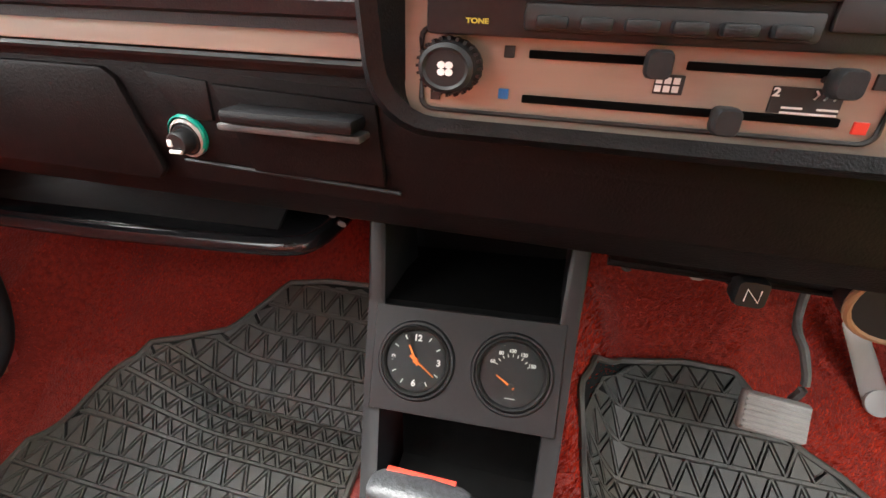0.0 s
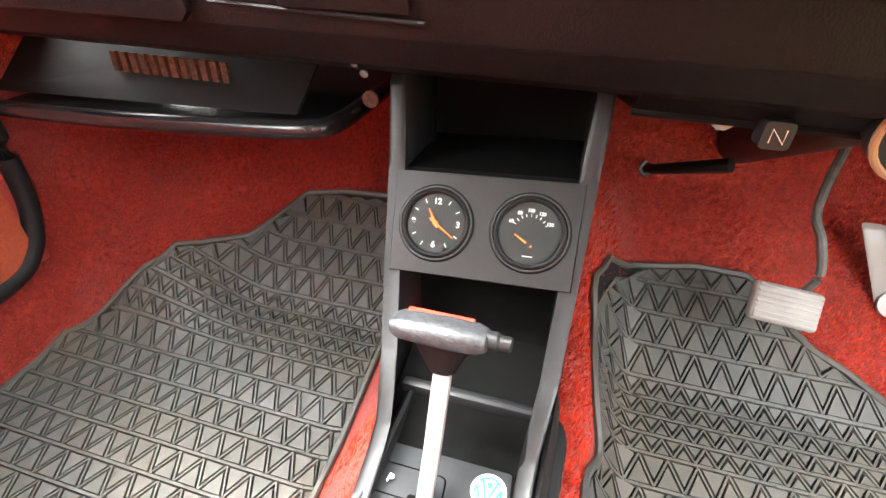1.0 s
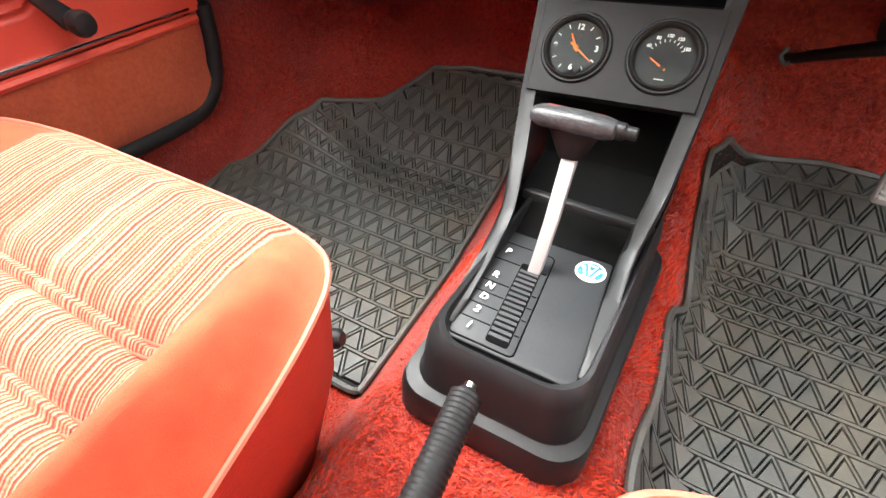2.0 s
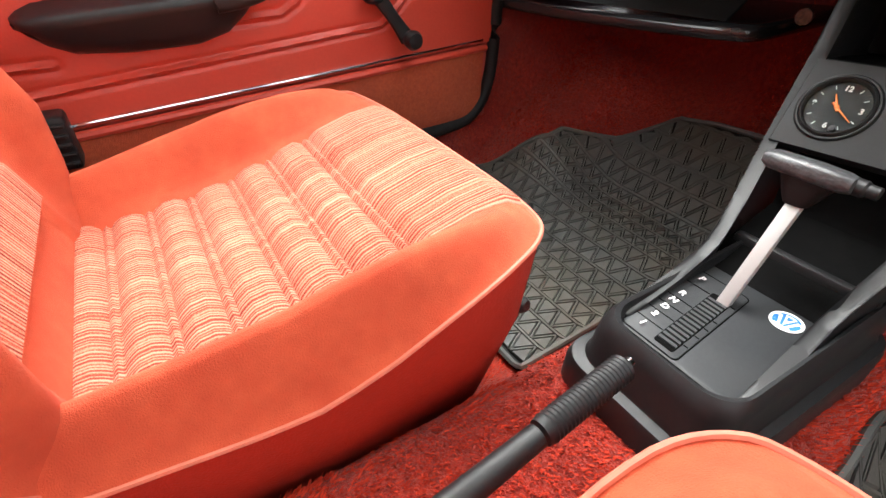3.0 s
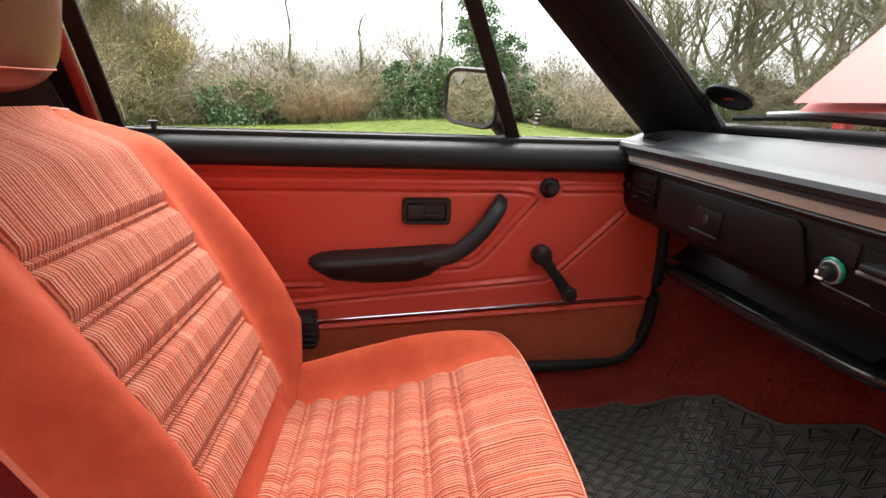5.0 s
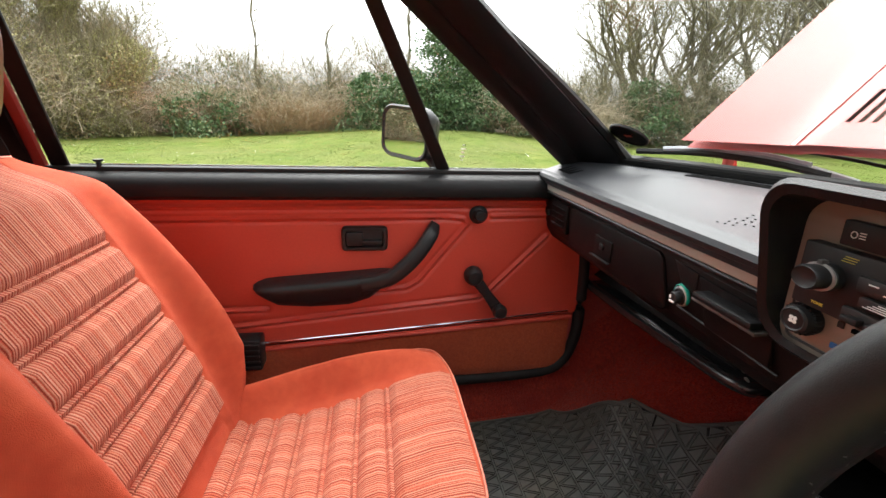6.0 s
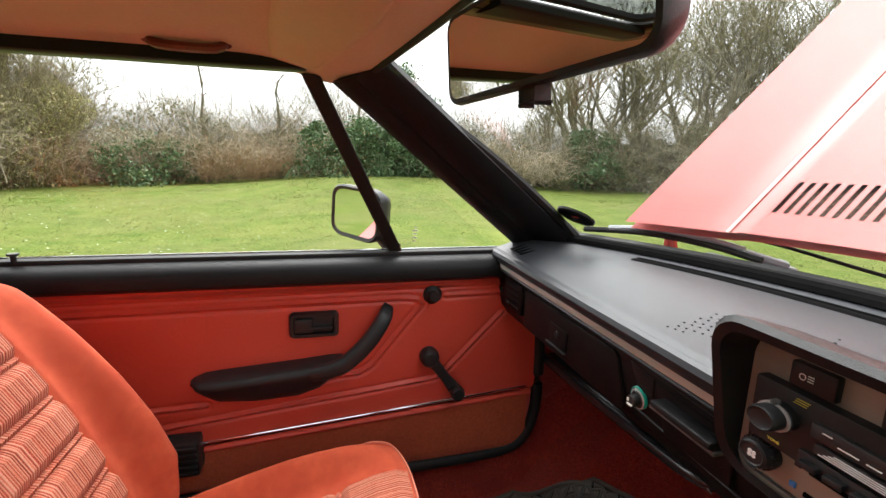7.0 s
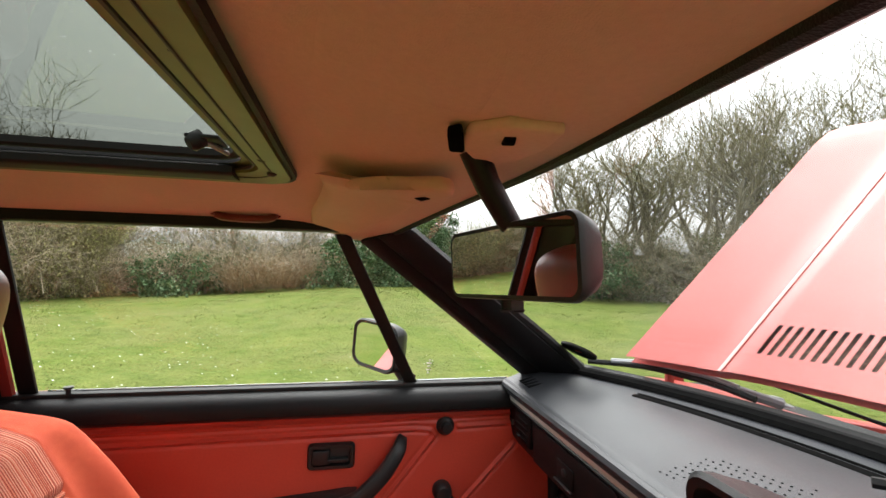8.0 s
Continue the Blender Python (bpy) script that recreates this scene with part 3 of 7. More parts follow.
part("pull", loft(rings), M_BLACK, door, "black grab pull")
# door release
def plate_ring(w, h, r, x, dy=0.0):
    return [V((x, 0.0775 + dy + a, 0.532 + b)) for a, b in rounded(w, h, r, 4)]


rel = part("release_plate", loft([plate_ring(0.090, 0.050, 0.009, -0.600), plate_ring(0.090, 0.050, 0.009, -0.594), plate_ring(0.084, 0.044, 0.008, -0.5885), plate_ring(0.074, 0.034, 0.007, -0.5885), plate_ring(0.070, 0.030, 0.006, -0.598)]), M_BLACK, door, "black recessed door release")
part("recess", prism([(-0.5975, 0.0775 + a, 0.532 + b) for a, b in rounded(0.068, 0.029, 0.006)], (0.001, 0, 0)), M_DIAL, rel)
part("release_lever", box(-0.597, -0.5835, 0.070, 0.110, 0.5245, 0.5300, 0.002), M_BLACK, rel)
part("release_tab", box(-0.597, -0.5850, 0.042, 0.075, 0.5185, 0.5460, 0.003), M_BLACK, rel)
# lock knob
part("mirror_control", lathe([(0.019, 0), (0.019, 0.004), (0.015, 0.008), (0.012, 0.010), (0.012, 0.020), (0.009, 0.024), (0, 0.024)], (-0.600, 0.305, 0.579), (1, 0, 0)), M_BLACK, door, "black round control knob")
# window winder
win = part("winder_hub", lathe([(0.019, 0), (0.020, 0.008), (0.018, 0.022), (0.013, 0.028), (0, 0.030)], (-0.600, 0.300, 0.450), (1, 0, 0)), M_BLACK, door, "black window winder")
part("winder_arm", loft([[V((-0.584 + 0.006 * t, 0.300 + 0.052 * t, 0.450 - 0.070 * t)) + V((0.012 * a, 0.008 * b * 1.3, 0.008 * b)) for a, b in rounded(1, 2 - 0.5 * math.sin(math.pi * t), 0.4, 2)] for t in np.linspace(0, 1, 8)]), M_BLACK, win)
part("winder_knob", lathe([(0.009, 0), (0.0135, 0.010), (0.0155, 0.022), (0.012, 0.030), (0, 0.032)], (-0.580, 0.353, 0.380), (1, 0, 0)), M_BLACK, win)
# ribbed black box at the end of the strip
vent = part("door_vent", box(-0.602, -0.560, -0.190, -0.128, 0.268, 0.336, 0.006), M_BLACK, door, "ribbed black plastic box")
for k in range(5):
    part("rib", box(-0.563, -0.556, -0.186, -0.131, 0.275 + 0.012 * k, 0.280 + 0.012 * k, 0.0015), M_BLACK, vent)
# lock pin
part("lock_pin", lathe([(0.004, 0), (0.004, 0.010), (0.008, 0.012), (0.008, 0.015), (0, 0.016)], (-0.603, -0.380, 0.664)), M_BLACK, door)
# quarter light post
part("quarter_post", loft([[V((-0.618 + 0.158 * t, 0.236 - 0.150 * t, 0.660 + 0.298 * t)) + V((0.006 * a, 0.013 * b, 0)) for a, b in rounded(2, 2, 0.5, 2)] for t in np.linspace(0, 1, 6)]), M_RUBBER, door, "slim black quarter-light post")
part("window_glass", prism([(-0.622, -0.42, 0.655), (-0.622, 0.45, 0.655), (-0.456, 0.100, 0.955), (-0.466, -0.40, 0.957)], (-0.004, 0, -0.002)), M_GLASS, door, smooth=False).visible_shadow = False

# rubber seal round the door opening
for s in (-1, 1):
    path = curve_points([(s * 0.604, 0.520, 0.62), (s * 0.604, 0.545, 0.50), (s * 0.604, 0.550, 0.36), (s * 0.604, 0.545, 0.285), (s * 0.604, 0.523, 0.232), (s * 0.604, 0.470, 0.205), (s * 0.604, 0.30, 0.195), (s * 0.604, 0.0, 0.190), (s * 0.604, -0.5, 0.185), (s * 0.604, -0.80, 0.185)], 5)
    single("door_seal", tube(path, 0.0130, 10), M_RUBBER, "black rubber seal round the door opening", "door seal", "door seals")

# ---- body shell ----
RAIL_X = 0.455


def pillar(s):
    rings = []
    for t in np.linspace(0, 1, 10):
        a = V((s * (0.612 - 0.165 * t), 0.502 - 0.387 * t, 0.655 + 0.292 * t))
        b = V((s * (0.564 - 0.166 * t), 0.592 - 0.402 * t, 0.686 + 0.286 * t))
        c = (b - a)
        inn = V((-s * 0.55, -0.30, -0.35)).normalized()
        prof = ((0.0, -0.012), (0.02, 0.004), (0.16, 0.014), (0.34, 0.015), (0.40, 0.010), (0.46, 0.016), (0.70, 0.020), (0.90, 0.014), (1.0, 0.002), (1.0, -0.02), (0.5, -0.035))
        rings.append([a + c * p + inn * q * 0.55 for p, q in prof])
    return loft(rings)


body = thing("car_body", (0, 0, 0.0), "red car body shell with black window surrounds", "car body", kind="structure")
for s in (-1, 1):
    part("front_pillar", pillar(s), M_GRAIN, body, "black vinyl-covered windscreen pillar")
    rail = [(s * (RAIL_X + 0.012), y, 0.958) for y in (-1.15, -0.8, -0.42, -0.2, 0.06)] + [(s * (RAIL_X - 0.006), 0.10, 0.958), (s * (RAIL_X - 0.045), 0.155, 0.968)]
    part("roof_rail", loft([[V(p) + V((s * 0.036 * a, 0, 0.0105 * b + 0.0135)) for a, b in rounded(1, 2, 0.3, 2)] for p in curve_points(rail, 4)]), M_GRAIN, body, "black roof rail trim")
    # pillar behind the door
    part("centre_pillar", prism([(s * 0.622, -0.432, 0.655), (s * 0.468, -0.409, 0.965), (s * 0.468, -0.436, 0.965), (s * 0.622, -0.462, 0.655)], (-s * 0.006, 0, -0.004), 0.003), M_RUBBER, body)
    part("pillar_edge", prism([(s * 0.616, -0.464, 0.655), (s * 0.462, -0.438, 0.965), (s * 0.462, -0.452, 0.965), (s * 0.616, -0.480, 0.655)], (-s * 0.01, 0, 0)), M_PAINT, body, "red painted pillar edge")
    part("pillar_trim", prism([(s * 0.606, -0.482, 0.40), (s * 0.606, -0.482, 0.655), (s * 0.452, -0.454, 0.965), (s * 0.452, -0.62, 0.965), (s * 0.606, -0.66, 0.655), (s * 0.606, -0.66, 0.40)], (s * 0.03, 0, 0), 0.006), M_GRAIN, body, "black pillar trim")
    part("rear_quarter", box(min(s * 0.58, s * 0.68), max(s * 0.58, s * 0.68), -1.45, -0.64, 0.10, 0.655, 0.01), M_VINYL, body, "red vinyl rear quarter panel")
    part("rear_belt", box(min(s * 0.57, s * 0.63), max(s * 0.57, s * 0.63), -1.45, -0.64, 0.640, 0.668, 0.006), M_GRAIN, body)
    part("rear_pillar", prism([(s * 0.60, -1.10, 0.66), (s * 0.60, -1.45, 0.66), (s * 0.44, -1.20, 0.975), (s * 0.44, -1.0, 0.975)], (s * 0.03, 0, 0), 0.006), M_HEADLINER, body)
    part("sill", box(min(s * 0.62, s * 0.70), max(s * 0.62, s * 0.70), -0.80, 0.56, 0.06, 0.185, 0.008), M_PAINT, body)
    part("front_wing", prism([(s * 0.64, 0.56, -0.05), (s * 0.64, 0.56, 0.62), (s * 0.63, 0.75, 0.60), (s * 0.62, 1.30, 0.54), (s * 0.60, 1.75, 0.47), (s * 0.60, 1.75, -0.05)], (s * 0.07, 0, 0), 0.012), M_PAINT, body, "red painted front wing")
part("tailgate", prism([(-0.62, -1.45, 0.10), (-0.62, -1.50, 0.62), (-0.62, -1.47, 0.66), (-0.62, -1.40, 0.10)], (1.24, 0, 0), 0.004), M_VINYL, body)
part("tailgate_frame", tube([(-0.56, -1.46, 0.665), (0.56, -1.46, 0.665), (0.42, -1.15, 0.985), (-0.42, -1.15, 0.985)], 0.02, 8, closed=True), M_GRAIN, body)
part("floor_pan", box(-0.68, 0.68, -1.48, 1.75, -0.06, 0.02, 0.01), M_RUBBER, body)


def grid_hole(xs, ys, zf, hole, th):
    """A sheet on crossing lines with an opening left out, and a second skin above it."""
    bm = bmesh.new()
    lo = [[bm.verts.new((x, y, zf(x, y))) for y in ys] for x in xs]
    hi = [[bm.verts.new((x, y, zf(x, y) + th)) for y in ys] for x in xs]
    keep = lambda i, j: 0 <= i < len(xs) - 1 and 0 <= j < len(ys) - 1 and not (hole[0] <= (xs[i] + xs[i + 1]) / 2 <= hole[1] and hole[2] <= (ys[j] + ys[j + 1]) / 2 <= hole[3])
    for i in range(len(xs) - 1):
        for j in range(len(ys) - 1):
            if not keep(i, j):
                continue
            bm.faces.new((lo[i][j], lo[i][j + 1], lo[i + 1][j + 1], lo[i + 1][j]))
            bm.faces.new((hi[i][j], hi[i + 1][j], hi[i + 1][j + 1], hi[i][j + 1]))
            for di, dj, a, b in ((-1, 0, (0, 0), (0, 1)), (1, 0, (1, 0), (1, 1)), (0, -1, (0, 0), (1, 0)), (0, 1, (0, 1), (1, 1))):
                if not keep(i + di, j + dj):
                    bm.faces.new((lo[i + a[0]][j + a[1]], lo[i + b[0]][j + b[1]], hi[i + b[0]][j + b[1]], hi[i + a[0]][j + a[1]]))
    return bm


HOLE = (-0.245, 0.245, -0.42, 0.022)


def head_z(x, y):
    front = smoothstep(-0.02, 0.20, y)
    return 1.026 - (0.047 - 0.010 * front) * (abs(x) / 0.45) ** 2.4 - 0.036 * front - 0.04 * smoothstep(-0.8, -1.2, y)


def header_y(x):
    return 0.240 - 0.42 * x * x


xs = sorted(set([round(v, 4) for v in np.linspace(-0.472, 0.472, 41)] + [HOLE[0], HOLE[1]]))
ys = sorted(set([round(v, 4) for v in np.linspace(-1.18, 0.232, 61)] + [HOLE[2], HOLE[3]]))
bm_roof = grid_hole(xs, ys, head_z, HOLE, 0.010)
for v in bm_roof.verts:
    if v.co.y > 0.03:
        v.co.y = 0.03 + (v.co.y - 0.03) * (header_y(v.co.x) - 0.03) / (0.232 - 0.03)
single("ceiling", bm_roof, M_HEADLINER, "peach fabric headlining with a sunroof opening", "headlining", kind="structure")
bm_skin = grid_hole(xs, ys, lambda x, y: head_z(x, y) + 0.0125, HOLE, 0.006)
for v in bm_skin.verts:
    if v.co.y > 0.03:
        v.co.y = 0.03 + (v.co.y - 0.03) * (header_y(v.co.x) + 0.001 - 0.03) / (0.232 - 0.03)
part("roof", bm_skin, M_PAINT, body, "red painted roof skin")
head_line = [(x, header_y(x) + 0.001, head_z(x, 0.232) + 0.001) for x in np.linspace(-0.42, 0.42, 25)]
part("header_trim", tube(head_line, 0.0060, 8, flat=0.9), M_GRAIN, body, "black windscreen header trim")


def base_y(x):
    return 0.772 - 0.52 * x * x


def screen(u, v):
    x0, x1 = 0.572 * (2 * u - 1), 0.41 * (2 * u - 1)
    a = V((x0, base_y(x0), 0.692))
    b = V((x1, header_y(x1) + 0.004, head_z(x1, 0.232) + 0.002))
    return a.lerp(b, v) + V((0, 0.02, 0.03)) * math.sin(math.pi * v) * 0.35


windscreen = thing("windscreen", (0, 0.7, 0.69), "clear laminated windscreen in a black rubber seal", "windscreen", kind="structure")
pane = part("pane", sheet(screen, 24, 14, (0, 0.003, 0.004)), M_GLASS, windscreen)
pane.visible_shadow = False
loop = [screen(u / 24, 0) for u in range(25)] + [screen(1, v / 8) for v in range(1, 9)] + [screen(1 - u / 24, 1) for u in range(1, 25)] + [screen(0, 1 - v / 8) for v in range(1, 8)]
part("seal", tube([p + V((0, -0.004, 0.0)) for p in loop], [0.0135] * 25 + [0.0105] * 7 + [0.005] * 26 + [0.0105] * (len(loop) - 58), 8, closed=True), M_RUBBER, windscreen, "black rubber windscreen seal")

# etched marks in the corner of the quarter light
for k, (w, z) in enumerate(((0.004, 0.716), (0.010, 0.709), (0.006, 0.702), (0.009, 0.694), (0.004, 0.687))):
    part("etched_mark", box(-0.6215 + 0.553 * (z - 0.655), -0.6208 + 0.553 * (z - 0.655), 0.267 - w / 2, 0.267 + w / 2, z - 0.0012, z + 0.0012), M_WHITE, bpy.data.objects["passenger_door"], smooth=False)
# edge of the carpet on the kick panel
single("carpet_edge", tube(curve_points([(-0.620, 0.545, 0.222), (-0.620, 0.64, 0.230), (-0.620, 0.72, 0.237), (-0.620, 0.742, 0.246), (-0.620, 0.752, 0.275), (-0.620, 0.756, 0.43)], 5), 0.0013, 6), M_PIPE, "frayed pale edge of the kick panel carpet", "carpet edge", kind="structure")
part("base_gasket", loft([[V((x, base_y(x) - 0.044, 0.690)), V((x, base_y(x) - 0.040, 0.697)), V((x, base_y(x) - 0.020, 0.699)), V((x, base_y(x) - 0.004, 0.697)), V((x, base_y(x) - 0.004, 0.686))] for x in np.linspace(-0.56, 0.56, 40)]), M_MATTE, windscreen, "broad black rubber gasket along the glass")

# ---- dashboard ----
dash = thing("dashboard", (0, 0.45, 0.52), "black padded dashboard with champagne strip and bronze centre", "dashboard")


def dash_top(u, v):
    x = -0.605 + 1.21 * u
    back = base_y(min(abs(x), 0.585)) - 0.012
    y = 0.432 + (back - 0.432) * v
    z = 0.6705 + 0.016 * smoothstep(0, 0.5, v) + 0.004 * math.sin(v * math.pi)
    if v < 0.04:
        z -= 0.006 * (1 - v / 0.04) ** 2
    hollow = 0.010 * math.exp(-((x + 0.46) / 0.06) ** 2 - ((y - 0.53) / 0.05) ** 2)
    return (x, y, z - hollow)


def on_top(x, y):
    return V(dash_top((x + 0.605) / 1.21, (y - 0.432) / (base_y(x) - 0.012 - 0.432)))


part("top_pad", sheet(dash_top, 70, 40, (0, 0, -0.018)), M_DASHTOP, dash, "dusty black padded dash top")
part("top_lip", tube([(x, 0.4345, 0.6595) for x in np.linspace(-0.605, 0.605, 30)], 0.0085, 8), M_DASHTOP, dash)
part("upper_rail", box(-0.60, 0.60, 0.444, 0.47, 0.624, 0.660, 0.003), M_GRAIN, dash)
part("trim_strip", box(-0.583, -0.028, 0.4365, 0.446, 0.6345, 0.6495, 0.0015), M_CHAMP, dash, "brushed champagne trim strip")
part("strip_edge", tube([(-0.585, 0.4385, 0.6315), (-0.026, 0.4385, 0.6315)], 0.0022, 6), M_BLACK, dash)
part("strip_edge", tube([(-0.585, 0.4385, 0.6525), (-0.026, 0.4385, 0.6525)], 0.0022, 6), M_BLACK, dash)
fascia = [(0.446, 0.628), (0.4475, 0.585), (0.454, 0.552), (0.468, 0.532), (0.490, 0.524), (0.60, 0.522), (0.60, 0.535), (0.50, 0.54), (0.478, 0.553), (0.466, 0.628)]
part("fascia", prism([(-0.605, y, z) for y, z in fascia], (1.21, 0, 0), 0.0015), M_BROWNBLACK, dash, "grained brown-black lower fascia")
# Added sheet that stops light leaking through the dash into the footwells.
part("carrier", prism([(-0.63, y, z) for y, z in ((0.475, 0.600), (0.475, 0.606), (0.60, 0.640), (1.0, 0.640), (1.0, 0.63), (0.61, 0.628))], (1.26, 0, 0)), M_RUBBER, dash, "added black sheet inside the dash that keeps light out")
M_PULL = material("worn_grey_plastic", (0.10, 0.098, 0.095), 0.5, color2=(0.05, 0.048, 0.046), scale=90, mix=1.0)
# glovebox
glove = part("glovebox_door", prism([(x, 0.4485, z) for x, z in ((-0.465, 0.621), (-0.205, 0.621), (-0.196, 0.615), (-0.176, 0.560), (-0.182, 0.553), (-0.465, 0.553))], (0, -0.006, 0), 0.002), M_BROWNBLACK, dash, "grained glovebox door")
part("glovebox_latch", box(-0.366, -0.312, 0.4400, 0.4435, 0.568, 0.600, 0.002), M_BROWNBLACK, glove)
part("latch_lip", box(-0.368, -0.310, 0.4350, 0.4400, 0.5665, 0.5690, 0.001), M_BLACK, glove, "worn latch lip")
part("latch_lock", lathe([(0.0062, 0), (0.0062, 0.002), (0.004, 0.003), (0, 0.0022)], (-0.339, 0.4400, 0.587), (0, -1, 0), 16), M_BLACK, glove)
# end vent
vent2 = part("air_vent", box(-0.560, -0.482, 0.4425, 0.450, 0.566, 0.620, 0.002), M_BROWNBLACK, dash, "black dashboard air vent")
for k in range(4):
    part("louvre", box(-0.552, -0.492, 0.4395, 0.4440, 0.574 + 0.011 * k, 0.5775 + 0.011 * k, 0.001), M_BROWNBLACK, vent2)
part("vent_wheel", tube([(-0.566, 0.440, 0.586), (-0.566, 0.440, 0.596)], 0.0035, 8), M_BLACK, vent2)
part("vent_tab", box(-0.530, -0.518, 0.433, 0.438, 0.5775, 0.5805, 0.001), M_BLACK, vent2)
for k in range(4):
    part("demist_slot", prism([on_top(-0.566 + 0.014 * k, 0.452), on_top(-0.556 + 0.014 * k, 0.452), on_top(-0.559 + 0.014 * k, 0.480)], (0, 0, 0.0012)), M_SLOT, dash)
# lighter
lit = part("lighter", lathe([(0.0104, 0), (0.0104, 0.004), (0.0092, 0.006), (0.0072, 0.006), (0.0072, 0.0125), (0.0062, 0.014), (0, 0.014)], (-0.155, 0.449, 0.582), (0, -1, -0.1), 24), M_BLACK, dash, "cigarette lighter with a green ring")
part("ring", lathe([(0.0121, 0), (0.0121, 0.004), (0.0104, 0.0052), (0.0104, 0)], (-0.155, 0.4485, 0.5825), (0, -1, -0.1), 24), M_STEEL, lit)
part("green_ring", lathe([(0.0132, 0), (0.0132, 0.0025), (0.0121, 0.0038), (0.0121, 0)], (-0.155, 0.4475, 0.5838), (0, -1, -0.1), 24), M_GREEN, lit)
part("icon", box(-0.1600, -0.1515, 0.4338, 0.4356, 0.5750, 0.5772, 0.0004), M_WHITE, lit)
part("icon", box(-0.1605, -0.1575, 0.4340, 0.4358, 0.5790, 0.5832, 0.0004), M_WHITE, lit)
# ashtray and the panel round it
part("side_panel", prism([(x, 0.449, z) for x, z in ((-0.176, 0.620), (-0.134, 0.617), (-0.134, 0.594), (-0.156, 0.594))], (0, -0.004, 0), 0.001), M_GRAIN, dash)
ash = part("ashtray", prism([(x, 0.449, z) for x, z in ((-0.131, 0.616), (-0.030, 0.612), (-0.026, 0.566), (-0.110, 0.566))], (0, -0.005, 0), 0.0015), M_BROWNBLACK, dash, "ashtray with a worn pull")
part("pull", box(-0.120, -0.034, 0.430, 0.446, 0.5935, 0.5978, 0.0015), M_PULL, ash)
part("pull_grip", box(-0.115, -0.036, 0.4255, 0.446, 0.5985, 0.6065, 0.003), M_GRAIN, ash)
part("crease", tube([(-0.165, 0.4505, 0.566), (-0.018, 0.4485, 0.562)], 0.0013, 6), M_BLACK, dash)
part("crease", tube([(-0.46, 0.4475, 0.6235), (-0.205, 0.4475, 0.6235)], 0.0014, 6), M_BLACK, dash)
part("crease", tube([(-0.165, 0.4475, 0.6225), (-0.03, 0.4475, 0.619)], 0.0014, 6), M_BLACK, dash)
for x, z in ((-0.075, 0.530), (-0.052, 0.532), (-0.068, 0.524)):
    part("screw", lathe([(0.003, 0), (0.003, 0.001), (0, 0.0016)], (x, 0.4705, z + 0.002), (0, -1, -0.6), 10), M_PULL, dash)
# long demister slot and speaker perforations
part("long_slot", tube([on_top(x, base_y(x) - 0.100) for x in np.linspace(-0.385, 0.385, 40)], 0.0085, 8, flat=0.30), M_SLOT, dash, "long demister slot")
part("slot_rim", tube([on_top(x, base_y(x) - 0.084) for x in np.linspace(-0.392, 0.392, 40)], 0.0028, 6), M_MATTE, dash)
bm_p = bmesh.new()
for i in range(12):
    for j in range(9):
        x, y = -0.143 + 0.0088 * i + 0.004 * (j % 2), 0.462 + 0.0105 * j + 0.0022 * i
        if 0.35 * i - 1 < j < 7 + 0.1 * i:
            lathe([(0.0013, 0), (0.0013, 0.0006), (0, 0.0006)], on_top(x, y), (0, 0, 1), 6, bm_p)
tagged(part("speaker_holes", bm_p, M_SLOT, dash, "rows of small dark perforations", smooth=False), kind="stuff")

# instrument hood: a raised shell round the bronze panel
hood = thing("instrument_binnacle", (0.285, 0.42, 0.585), "black hooded binnacle round a bronze control panel", "instrument binnacle")


def hood_ring(y, left, right, low, high, r, rake=0.0):
    w, h = right - left, high - low
    return [V(((left + right) / 2 + a, y + rake * (0.5 - b / h), (low + high) / 2 + b)) for a, b in rounded(w, h, r, 6)]


part("shell", loft([hood_ring(0.56, 0.045, 0.565, 0.615, 0.684, 0.02), hood_ring(0.50, 0.012, 0.588, 0.608, 0.708, 0.024), hood_ring(0.44, -0.018, 0.602, 0.603, 0.730, 0.028), hood_ring(0.402, -0.024, 0.606, 0.602, 0.741, 0.030, 0.028), hood_ring(0.393, -0.024, 0.606, 0.604, 0.742, 0.030, 0.028), hood_ring(0.388, -0.020, 0.602, 0.608, 0.738, 0.028, 0.028),
                    hood_ring(0.390, -0.013, 0.595, 0.614, 0.731, 0.024, 0.028), hood_ring(0.4235, -0.006, 0.588, 0.606, 0.727, 0.020)], cap=False), M_GRAIN, hood, "black grained hood with worn lip")
part("panel", prism(hood_ring(0.4225, -0.008, 0.590, 0.604, 0.729, 0.020), (0, 0.012, 0), 0.002), M_BRONZE, hood, "brushed bronze control panel")
# heater panel
part("panel_line", tube([(0.0865 + a, 0.4215, 0.6105 + b) for a, b in rounded(0.164, 0.037, 0.005, 4)], 0.0011, 6, closed=True), M_DIAL, hood)
fan = part("fan_knob", lathe([(0.0125, 0), (0.0125, 0.005), (0.0117, 0.007), (0.0108, 0.0125), (0.0090, 0.014), (0.0078, 0.013), (0, 0.013)], (0.017, 0.4225, 0.6125), (0, -1, 0), 28), M_BLACK, hood, "black knurled fan knob")
for k in range(24):
    a = 2 * math.pi * k / 24
    part("knurl", box(-0.0006, 0.0006, -0.008, -0.003, 0.0113, 0.0131, m=Matrix.Translation((0.017, 0.4225, 0.6125)) @ Matrix.Rotation(a, 4, "Y")), M_BLACK, fan, smooth=False)
